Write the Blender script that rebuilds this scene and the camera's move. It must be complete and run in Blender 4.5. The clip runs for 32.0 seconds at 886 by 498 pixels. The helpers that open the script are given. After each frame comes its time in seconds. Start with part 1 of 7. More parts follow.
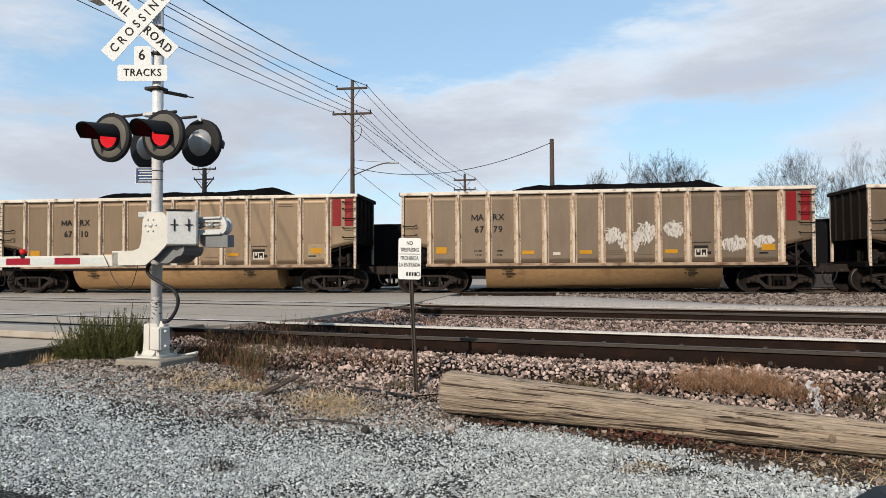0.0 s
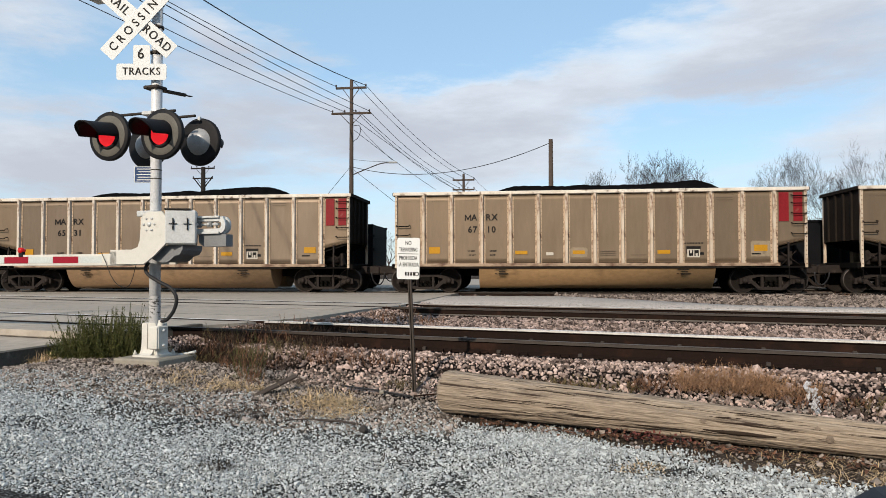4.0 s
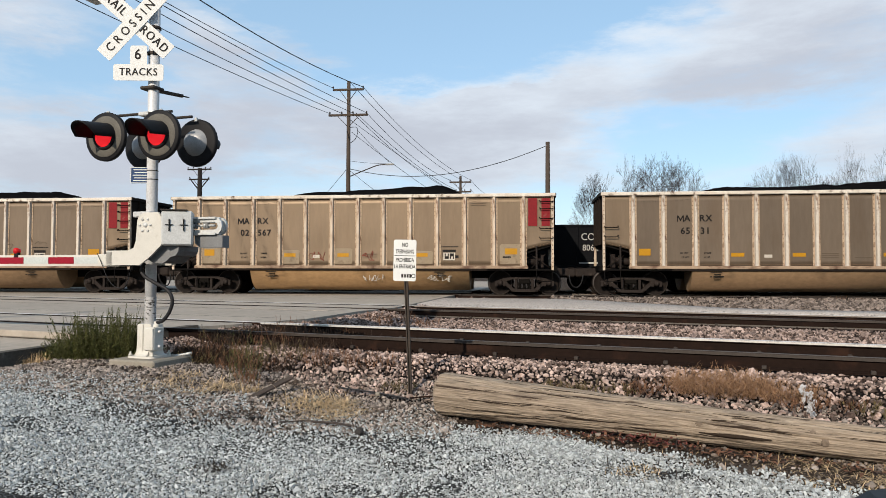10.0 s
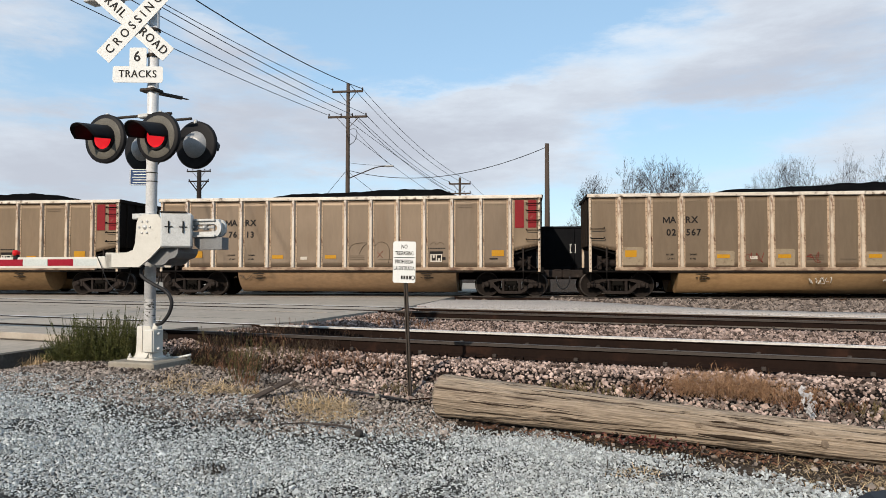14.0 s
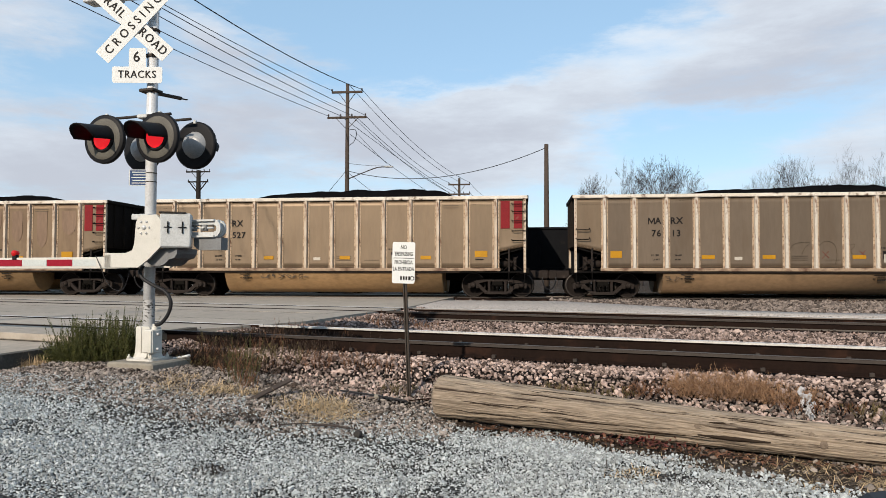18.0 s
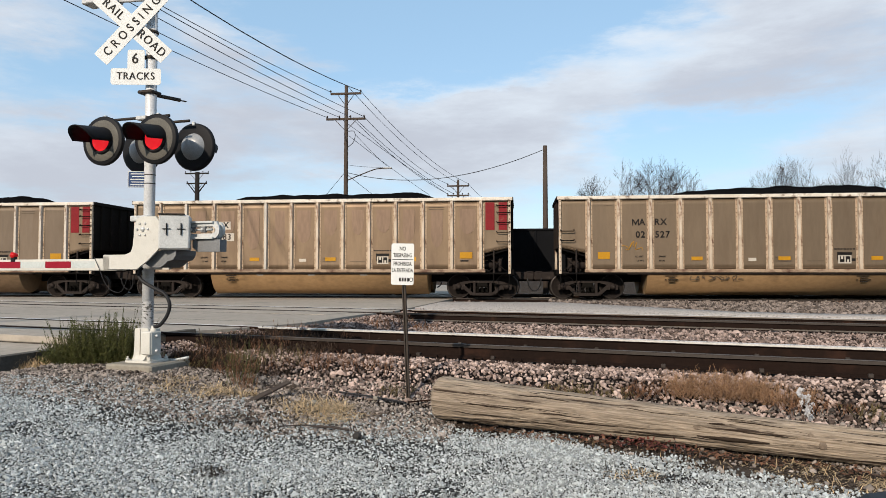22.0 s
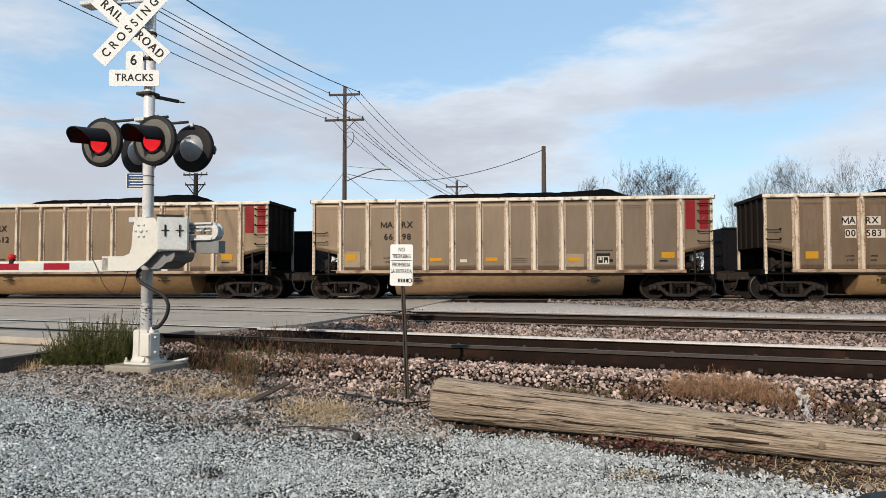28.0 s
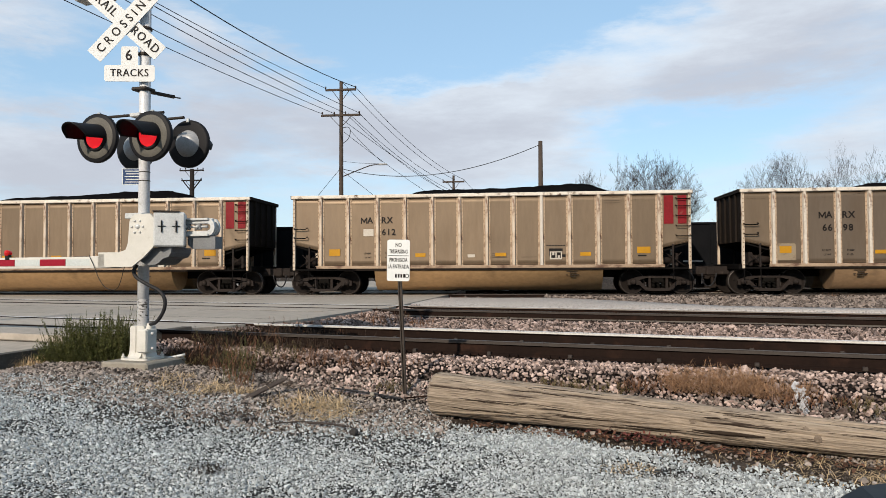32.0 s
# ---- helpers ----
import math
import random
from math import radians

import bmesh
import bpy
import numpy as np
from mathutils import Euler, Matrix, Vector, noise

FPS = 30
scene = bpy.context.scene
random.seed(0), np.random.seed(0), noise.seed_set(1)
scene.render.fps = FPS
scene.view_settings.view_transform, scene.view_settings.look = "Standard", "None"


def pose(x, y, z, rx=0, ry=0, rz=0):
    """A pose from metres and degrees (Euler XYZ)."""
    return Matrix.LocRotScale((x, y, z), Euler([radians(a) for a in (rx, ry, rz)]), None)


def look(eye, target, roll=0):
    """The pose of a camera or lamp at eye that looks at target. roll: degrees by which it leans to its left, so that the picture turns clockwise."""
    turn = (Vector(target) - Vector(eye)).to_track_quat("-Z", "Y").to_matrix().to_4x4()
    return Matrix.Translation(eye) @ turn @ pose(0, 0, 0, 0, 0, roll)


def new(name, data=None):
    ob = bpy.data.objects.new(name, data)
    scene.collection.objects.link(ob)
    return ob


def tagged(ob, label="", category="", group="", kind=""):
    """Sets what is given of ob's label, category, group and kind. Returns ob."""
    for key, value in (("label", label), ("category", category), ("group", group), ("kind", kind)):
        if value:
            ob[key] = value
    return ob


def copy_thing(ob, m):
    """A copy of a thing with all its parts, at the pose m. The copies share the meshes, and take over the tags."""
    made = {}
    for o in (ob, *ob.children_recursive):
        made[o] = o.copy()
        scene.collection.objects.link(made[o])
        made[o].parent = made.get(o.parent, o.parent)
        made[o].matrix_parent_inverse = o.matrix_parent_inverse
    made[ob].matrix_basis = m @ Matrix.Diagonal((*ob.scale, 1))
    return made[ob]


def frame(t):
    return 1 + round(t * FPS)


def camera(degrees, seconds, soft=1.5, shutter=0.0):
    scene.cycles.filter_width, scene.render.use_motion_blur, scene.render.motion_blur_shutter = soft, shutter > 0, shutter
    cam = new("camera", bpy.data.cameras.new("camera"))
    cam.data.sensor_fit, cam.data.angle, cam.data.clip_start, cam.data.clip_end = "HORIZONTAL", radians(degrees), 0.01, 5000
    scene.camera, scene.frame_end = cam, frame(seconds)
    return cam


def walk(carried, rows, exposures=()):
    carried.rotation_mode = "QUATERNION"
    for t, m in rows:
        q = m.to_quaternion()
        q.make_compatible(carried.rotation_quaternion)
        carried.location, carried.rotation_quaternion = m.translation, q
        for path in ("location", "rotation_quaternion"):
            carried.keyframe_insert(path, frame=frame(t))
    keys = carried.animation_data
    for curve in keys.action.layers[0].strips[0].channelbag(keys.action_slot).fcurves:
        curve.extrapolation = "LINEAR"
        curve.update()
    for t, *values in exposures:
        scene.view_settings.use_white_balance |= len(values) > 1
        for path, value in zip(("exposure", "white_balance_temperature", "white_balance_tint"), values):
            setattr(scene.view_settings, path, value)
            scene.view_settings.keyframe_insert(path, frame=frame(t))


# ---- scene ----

EYE = (0.0, 0.0, 0.894)
# seconds, turn to the right of the y axis, tilt up, lean, in degrees
PATH = (
    (0, -6.916, 1.630, -0.282), (0.5, -6.948, 1.624, -0.213), (1, -7.016, 1.713, -0.132), (1.5, -7.070, 1.787, -0.071), (2, -7.059, 1.801, -0.032),
    (2.5, -6.976, 1.735, -0.058), (3, -6.870, 1.638, -0.125), (3.5, -6.822, 1.605, -0.147), (5.5, -6.777, 1.726, 0.100), (6, -6.763, 1.732, 0.141),
    (6.5, -6.738, 1.771, 0.128), (7, -6.705, 1.783, 0.115), (7.5, -6.676, 1.769, 0.102), (8, -6.649, 1.770, 0.094), (8.5, -6.621, 1.776, 0.099),
    (9, -6.569, 1.755, 0.095), (9.5, -6.519, 1.745, 0.080), (10, -6.529, 1.792, 0.113), (10.5, -6.574, 1.859, 0.145), (11, -6.634, 1.927, 0.173),
    (11.5, -6.639, 1.950, 0.141), (12, -6.621, 1.974, 0.119), (12.5, -6.596, 1.979, 0.114), (13, -6.562, 1.968, 0.110), (13.5, -6.522, 1.962, 0.088),
    (14, -6.484, 1.933, 0.056), (14.5, -6.454, 1.919, 0.050), (16.5, -6.277, 1.769, -0.069), (17, -6.344, 1.831, 0.016), (17.5, -6.395, 1.920, 0.080),
    (18, -6.429, 1.986, 0.095), (18.5, -6.417, 1.998, 0.093), (19, -6.387, 1.985, 0.147), (19.5, -6.399, 2.005, 0.068), (20, -6.392, 2.025, 0.041),
    (20.5, -6.385, 2.046, 0.053), (21, -6.384, 2.080, 0.073), (21.5, -6.374, 2.101, 0.055), (22, -6.340, 2.100, 0.022), (22.5, -6.321, 2.104, 0.023),
    (23, -6.315, 2.122, 0.018), (23.5, -6.308, 2.139, 0.005), (24, -6.279, 2.132, -0.021), (24.5, -6.255, 2.114, -0.075), (25, -6.250, 2.116, -0.075),
    (25.5, -6.244, 2.114, -0.083), (27.5, -6.195, 2.115, -0.130), (28, -6.244, 2.167, -0.108), (28.5, -6.212, 2.140, -0.189), (29, -6.113, 2.030, -0.259),
    (29.5, -6.006, 1.922, -0.353), (30, -5.919, 1.817, -0.411), (30.5, -5.953, 1.794, -0.384), (31, -6.010, 1.801, -0.306), (31.5, -6.025, 1.800, -0.267),
    (32, -5.996, 1.770, -0.264),
)
TRAIN = ((0, -4.61), (2, 3.36), (4, 11.37), (6, 19.35), (8, 27.30), (10, 35.20), (12, 43.07), (14, 50.92), (16, 58.77), (18, 66.61), (20, 74.45), (22, 82.28), (24, 90.08), (26, 97.84), (28, 105.58), (30, 113.32), (32, 121.13))
# TRAIN: seconds and the place along the track of the coal train's reference end
cam = camera(64.96, 32.0, soft=0.5)


def facing(turn, tilt, lean):
    a, b = radians(turn), radians(tilt)
    way = Vector((math.sin(a) * math.cos(b), math.cos(a) * math.cos(b), math.sin(b)))
    return look(EYE, Vector(EYE) + way * 10, lean)


walk(cam, [(t, facing(a, b, c)) for t, a, b, c in PATH])

# ---- light ----
SUN_WAY = Vector((-0.29, -0.84, 0.46)).normalized()
world = bpy.data.worlds.new("world")
scene.world = world
world.use_nodes = True
wn, wl = world.node_tree.nodes, world.node_tree.links
wn.clear()
w_out = wn.new("ShaderNodeOutputWorld")
w_bg = wn.new("ShaderNodeBackground")
w_sky = wn.new("ShaderNodeTexSky")
w_sky.sky_type = "NISHITA"
w_sky.sun_disc = False
w_sky.sun_elevation = math.asin(SUN_WAY.z)
w_sky.sun_rotation = math.atan2(SUN_WAY.x, SUN_WAY.y) % (2 * math.pi)
w_sky.air_density, w_sky.dust_density, w_sky.ozone_density = 1.0, 0.6, 1.6
w_bg.inputs["Strength"].default_value = 0.15


def sky_math(op, a, b):
    """One node of arithmetic in the sky; a and b are sockets or numbers."""
    node = wn.new("ShaderNodeMath")
    node.operation = op
    for sock, v in zip(node.inputs, (a, b)):
        if hasattr(v, "is_linked"):
            wl.new(v, sock)
        else:
            sock.default_value = v
    return node.outputs[0]


def sky_noise(scale, detail, rough, distortion=0.0):
    node = wn.new("ShaderNodeTexNoise")
    for key, v in (("Scale", scale), ("Detail", detail), ("Roughness", rough), ("Distortion", distortion)):
        node.inputs[key].default_value = v
    wl.new(w_map.outputs["Vector"], node.inputs["Vector"])
    return node


def sky_mix(fac, a, b):
    node = wn.new("ShaderNodeMix")
    node.data_type = "RGBA"
    for sock, v in ((node.inputs[0], fac), (node.inputs[6], a), (node.inputs[7], b)):
        if hasattr(v, "is_linked"):
            wl.new(v, sock)
        else:
            sock.default_value = v if isinstance(v, float) else (*v, 1)
    return node.outputs[2]


def sky_ramp(src, lo, hi):
    node = wn.new("ShaderNodeMapRange")
    node.interpolation_type = "SMOOTHSTEP"
    node.inputs["From Min"].default_value, node.inputs["From Max"].default_value = lo, hi
    wl.new(src, node.inputs["Value"])
    return node.outputs["Result"]


w_tc = wn.new("ShaderNodeTexCoord")
w_map = wn.new("ShaderNodeMapping")
w_map.inputs["Scale"].default_value = (1.6, 1.6, 6.0)
w_map.inputs["Rotation"].default_value = (0.0, 0.10, 0.35)
w_map.inputs["Location"].default_value = (3.1, 1.7, 0.45)
wl.new(w_tc.outputs["Generated"], w_map.inputs["Vector"])
# ragged edges: the way into the sky is shaken before the cloud banks are laid out
w_warp = wn.new("ShaderNodeVectorMath")
w_warp.operation = "MULTIPLY_ADD"
w_warp.inputs[1].default_value, w_warp.inputs[2].default_value = (0.26, 0.26, 0.12), (0, 0, 0)
wl.new(sky_noise(3.4, 9.0, 0.66).outputs["Color"], w_warp.inputs[0])
w_add = wn.new("ShaderNodeVectorMath")
wl.new(w_tc.outputs["Generated"], w_add.inputs[0])
wl.new(w_warp.outputs[0], w_add.inputs[1])
w_way = wn.new("ShaderNodeVectorMath")
w_way.operation = "SUBTRACT"
w_way.inputs[1].default_value = (0.13, 0.13, 0.06)
wl.new(w_add.outputs[0], w_way.inputs[0])


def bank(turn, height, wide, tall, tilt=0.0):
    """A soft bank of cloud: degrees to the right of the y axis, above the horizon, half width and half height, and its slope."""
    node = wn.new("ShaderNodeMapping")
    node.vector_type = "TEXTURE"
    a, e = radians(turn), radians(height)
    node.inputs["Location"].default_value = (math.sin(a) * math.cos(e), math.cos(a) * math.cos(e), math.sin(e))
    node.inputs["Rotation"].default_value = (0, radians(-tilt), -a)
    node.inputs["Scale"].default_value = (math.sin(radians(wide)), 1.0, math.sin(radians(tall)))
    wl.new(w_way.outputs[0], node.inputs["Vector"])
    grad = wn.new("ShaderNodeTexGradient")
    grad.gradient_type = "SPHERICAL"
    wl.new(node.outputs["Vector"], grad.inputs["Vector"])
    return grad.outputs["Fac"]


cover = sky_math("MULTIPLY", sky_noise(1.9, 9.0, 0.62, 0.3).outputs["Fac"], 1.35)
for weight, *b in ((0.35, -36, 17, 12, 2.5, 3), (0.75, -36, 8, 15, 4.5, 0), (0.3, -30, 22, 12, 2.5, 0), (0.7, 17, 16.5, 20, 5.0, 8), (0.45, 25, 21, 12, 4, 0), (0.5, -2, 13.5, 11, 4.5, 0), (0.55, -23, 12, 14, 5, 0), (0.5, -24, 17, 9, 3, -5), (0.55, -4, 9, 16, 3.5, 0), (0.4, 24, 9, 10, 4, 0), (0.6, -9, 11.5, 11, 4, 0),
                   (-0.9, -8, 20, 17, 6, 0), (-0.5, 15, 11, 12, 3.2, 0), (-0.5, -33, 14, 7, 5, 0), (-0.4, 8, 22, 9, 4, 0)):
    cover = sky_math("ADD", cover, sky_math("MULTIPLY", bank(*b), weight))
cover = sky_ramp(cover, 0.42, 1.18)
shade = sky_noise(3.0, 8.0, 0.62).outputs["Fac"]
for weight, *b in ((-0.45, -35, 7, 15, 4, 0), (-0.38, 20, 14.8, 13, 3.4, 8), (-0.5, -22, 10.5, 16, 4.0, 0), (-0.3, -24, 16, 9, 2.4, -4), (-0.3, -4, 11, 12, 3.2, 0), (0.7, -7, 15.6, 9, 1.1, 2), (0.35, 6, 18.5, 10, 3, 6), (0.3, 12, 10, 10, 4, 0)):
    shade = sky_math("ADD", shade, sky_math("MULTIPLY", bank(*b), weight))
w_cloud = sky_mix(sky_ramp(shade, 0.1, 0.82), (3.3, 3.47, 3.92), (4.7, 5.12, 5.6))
w_tint = wn.new("ShaderNodeMix")
w_tint.data_type, w_tint.blend_type = "RGBA", "MULTIPLY"
w_tint.inputs[0].default_value = 1.0
w_tint.inputs[7].default_value = (1.15, 1.12, 1.10, 1)
wl.new(w_sky.outputs["Color"], w_tint.inputs[6])
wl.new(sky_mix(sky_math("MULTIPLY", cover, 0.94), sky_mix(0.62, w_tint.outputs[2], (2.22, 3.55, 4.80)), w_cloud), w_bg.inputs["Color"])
wl.new(w_bg.outputs["Background"], w_out.inputs["Surface"])
sun = new("sun", bpy.data.lights.new("sun", "SUN"))
sun.data.energy, sun.data.angle, sun.data.color = 4.6, radians(0.6), (1.0, 0.862, 0.70)
sun.matrix_world = look(SUN_WAY * 60, (0, 0, 0))
scene.view_settings.exposure = 0.20


# ---- materials ----
TONE = 0.82                             # all base colours, set together against the sun's strength


def material(name, base, second=None, rough=0.7, metal=0.0, scale=4.0, bump=0.0, bump_scale=40.0, wear=None, wear_scale=9.0,
             wear_cut=(0.55, 0.7), vary=0.0, streak=(1, 1, 1), emission=None, spec=0.12, fine_mix=0.35, coord="Object", random_by="object", cells=None):
    m = bpy.data.materials.new(name)
    m.use_nodes = True
    nt = m.node_tree
    n, l = nt.nodes, nt.links
    b = n["Principled BSDF"]
    b.inputs["Roughness"].default_value, b.inputs["Metallic"].default_value = rough, metal
    b.inputs["Specular IOR Level"].default_value = spec
    tc = n.new("ShaderNodeTexCoord")
    mp = n.new("ShaderNodeMapping")
    mp.inputs["Scale"].default_value = streak
    l.new(tc.outputs[coord], mp.inputs["Vector"])
    second = second or tuple(c * 0.7 for c in base)
    base, second, wear = (c and tuple(x * TONE for x in c) for c in (base, second, wear))
    if cells:
        cells = (cells[0], *(tuple(x * TONE for x in c) for c in cells[1:]))

    def noise_of(sc, detail=6.0):
        t = n.new("ShaderNodeTexNoise")
        t.inputs["Scale"].default_value, t.inputs["Detail"].default_value, t.inputs["Roughness"].default_value = sc, detail, 0.6
        l.new(mp.outputs["Vector"], t.inputs["Vector"])
        return t

    def ramp(src, a, c):
        r = n.new("ShaderNodeValToRGB")
        r.color_ramp.elements[0].position, r.color_ramp.elements[1].position = a, c
        l.new(src, r.inputs["Fac"])
        return r.outputs["Color"]

    def mix(fac, a, c, kind="MIX"):
        x = n.new("ShaderNodeMix")
        x.data_type, x.blend_type = "RGBA", kind
        for sock, v in ((x.inputs[0], fac), (x.inputs[6], a), (x.inputs[7], c)):
            if hasattr(v, "is_linked"):
                l.new(v, sock)
            else:
                sock.default_value = v if isinstance(v, float) else (*v, 1)
        return x.outputs[2]

    col = mix(ramp(noise_of(scale).outputs["Fac"], 0.3, 0.7), base, second)
    fine = noise_of(scale * 11, 3.0)
    lo, hi = (0.72, 1.25) if fine_mix < 0.5 else (0.38, 1.5)
    col = mix(fine_mix, col, mix(ramp(fine.outputs["Fac"], 0.35, 0.65), tuple(c * lo for c in base), tuple(min(1, c * hi) for c in base)))
    if cells:
        vo = n.new("ShaderNodeTexVoronoi")
        vo.inputs["Scale"].default_value = cells[0]
        l.new(mp.outputs["Vector"], vo.inputs["Vector"])
        one = n.new("ShaderNodeSeparateColor")
        l.new(vo.outputs["Color"], one.inputs["Color"])
        stone = mix(ramp(one.outputs["Red"], 0.1, 0.95), cells[1], cells[2])
        col = mix(ramp(vo.outputs["Distance"], 0.35, 0.62), stone, col)
    if wear:
        col = mix(ramp(noise_of(wear_scale).outputs["Fac"], *wear_cut), col, wear)
    if vary:
        if random_by == "object":
            rnd = n.new("ShaderNodeObjectInfo").outputs["Random"]
        else:
            rnd = n.new("ShaderNodeNewGeometry").outputs["Random Per Island"]
        mr = n.new("ShaderNodeMapRange")
        mr.inputs["To Min"].default_value, mr.inputs["To Max"].default_value = 1 - vary, 1 + vary
        l.new(rnd, mr.inputs["Value"])
        hsv = n.new("ShaderNodeHueSaturation")
        l.new(mr.outputs["Result"], hsv.inputs["Value"])
        l.new(col, hsv.inputs["Color"])
        col = hsv.outputs["Color"]
    l.new(col, b.inputs["Base Color"])
    if bump:
        bp = n.new("ShaderNodeBump")
        bp.inputs["Strength"].default_value, bp.inputs["Distance"].default_value = min(1.0, bump), 0.02
        l.new(noise_of(bump_scale, 4.0).outputs["Fac"], bp.inputs["Height"])
        l.new(bp.outputs["Normal"], b.inputs["Normal"])
    if emission:
        b.inputs["Emission Color"].default_value, b.inputs["Emission Strength"].default_value = (*emission[0], 1), emission[1]
    return m


M = {}
M["panel"] = material("tan_panel_paint", (0.163, 0.123, 0.088), (0.134, 0.102, 0.074), 0.48, 0.45, 0.8, 0.05, 14, spec=0.32, wear=(0.13, 0.090, 0.058), wear_scale=1.6, wear_cut=(0.55, 0.8), vary=0.08, streak=(1, 1, 0.22), fine_mix=0.16)
M["panel_brown"] = material("rusty_panel_paint", (0.188, 0.131, 0.082), (0.150, 0.104, 0.066), 0.48, 0.45, 0.9, 0.05, 14, spec=0.32, wear=(0.10, 0.062, 0.041), wear_scale=1.5, wear_cut=(0.5, 0.8), vary=0.06, streak=(1, 1, 0.25), fine_mix=0.16)
M["panel_gold"] = material("golden_panel_paint", (0.180, 0.131, 0.086), (0.150, 0.110, 0.074), 0.48, 0.45, 0.9, 0.05, 14, spec=0.32, wear=(0.14, 0.096, 0.06), wear_scale=1.4, wear_cut=(0.55, 0.8), vary=0.05, streak=(1, 1, 0.22), fine_mix=0.16)
M["dust_run"] = material("dried_dust_run", (0.182, 0.123, 0.085), (0.150, 0.10, 0.07), 0.5, 0.42, 1.2, streak=(1, 1, 0.2), spec=0.3)
M["rib"] = material("worn_rib_paint", (0.42, 0.325, 0.235), (0.64, 0.575, 0.49), 0.6, 0, 4, 0.1, 20, wear=(0.16, 0.085, 0.052), wear_scale=4.5, wear_cut=(0.56, 0.66), vary=0.05, streak=(1, 1, 0.35))
M["rib_pale"] = material("whitish_rib_paint", (0.58, 0.535, 0.475), (0.44, 0.375, 0.30), 0.6, 0, 4, 0.1, 20, wear=(0.18, 0.105, 0.07), wear_scale=4.5, wear_cut=(0.58, 0.66), vary=0.05, streak=(1, 1, 0.35))
M["tub_grey"] = material("dusty_tub_paint", (0.345, 0.225, 0.130), (0.275, 0.182, 0.108), 0.5, 0.3, 0.7, 0.04, 10, spec=0.12, wear=(0.08, 0.06, 0.042), wear_scale=1.1, wear_cut=(0.6, 0.85), vary=0.08, streak=(0.6, 1, 1))
M["sill"] = material("grimy_sill_paint", (0.36, 0.27, 0.19), (0.24, 0.165, 0.115), 0.65, 0, 3, 0.1, 20, wear=(0.12, 0.07, 0.05), wear_scale=3.5, wear_cut=(0.5, 0.65), streak=(0.5, 1, 1))
M["rib_white"] = material("new_rib_paint", (0.56, 0.52, 0.46), (0.46, 0.41, 0.35), 0.6, 0, 3, wear=(0.3, 0.2, 0.13), wear_scale=3.0, wear_cut=(0.62, 0.75))
M["rust"] = material("rusty_flange", (0.40, 0.29, 0.195), (0.52, 0.42, 0.32), 0.75, 0, 5, wear=(0.12, 0.062, 0.038), wear_scale=7, wear_cut=(0.54, 0.64), streak=(1, 1, 0.6))
M["rivet"] = material("rusty_rivet", (0.15, 0.098, 0.064), (0.24, 0.17, 0.115), 0.8, scale=7)
M["chord"] = material("chipped_top_chord", (0.68, 0.635, 0.57), (0.45, 0.37, 0.285), 0.6, 0, 2.2, 0.1, 20, wear=(0.13, 0.085, 0.06), wear_scale=3.4, wear_cut=(0.57, 0.66), vary=0.06)
M["tub"] = material("tan_tub_paint", (0.40, 0.252, 0.126), (0.315, 0.198, 0.102), 0.5, 0.3, 0.7, 0.04, 10, spec=0.1, wear=(0.075, 0.050, 0.033), wear_scale=1.1, wear_cut=(0.6, 0.85), vary=0.08, streak=(0.6, 1, 1))
# coal grime, darkened further: the shade on the car ends is in this colour
M["end"] = material("grimy_shade_dark", (0.022, 0.017, 0.014), (0.014, 0.012, 0.011), 0.8, 0, 1.2, 0.1, 14, wear=(0.05, 0.035, 0.026), wear_scale=1.5, wear_cut=(0.6, 0.8), spec=0.02)
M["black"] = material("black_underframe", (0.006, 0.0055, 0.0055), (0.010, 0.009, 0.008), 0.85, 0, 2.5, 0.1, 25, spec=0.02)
M["truck"] = material("dusty_cast_steel", (0.025, 0.0188, 0.0163), (0.0135, 0.0105, 0.0094), 0.7, 0.0, 3, 0.12, 30, spec=0.12, wear=(0.062, 0.048, 0.041), wear_scale=5, wear_cut=(0.58, 0.72))
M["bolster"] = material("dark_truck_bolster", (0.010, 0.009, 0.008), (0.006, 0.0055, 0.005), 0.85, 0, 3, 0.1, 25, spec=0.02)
M["wheel"] = material("wheel_steel", (0.017, 0.0135, 0.012), (0.010, 0.0085, 0.0078), 0.75, 0.0, 4, 0.05, 30, spec=0.04)
M["tread"] = material("worn_tread_steel", (0.06, 0.052, 0.047), (0.042, 0.036, 0.032), 0.45, 0.5, 5)
M["coal"] = material("coal", (0.0045, 0.0045, 0.005), (0.009, 0.009, 0.0095), 1.0, 0, 3, 0.8, 30, spec=0.0)
M["red"] = material("red_panel_paint", (0.20, 0.010, 0.015), (0.15, 0.009, 0.012), 0.5, 0, 2, wear=(0.2, 0.06, 0.05), wear_scale=5, wear_cut=(0.62, 0.75))
M["yellow"] = material("yellow_reflector", (0.44, 0.22, 0.012), (0.34, 0.17, 0.014), 0.45, 0, 3, wear=(0.32, 0.24, 0.14), wear_scale=6, wear_cut=(0.6, 0.75))
M["ink"] = material("black_stencil", (0.009, 0.008, 0.0075), (0.016, 0.014, 0.013), 0.6)
M["dull_ink"] = material("faded_stencil", (0.11, 0.085, 0.06), (0.08, 0.06, 0.045), 0.7)
M["patch"] = material("white_patch", (0.50, 0.46, 0.40), (0.40, 0.36, 0.31), 0.7, 0, 3)
M["light_panel"] = material("lighter_repaint", (0.27, 0.215, 0.15), (0.21, 0.165, 0.11), 0.6, 0, 5, wear=(0.16, 0.12, 0.08), wear_scale=7, wear_cut=(0.55, 0.7))
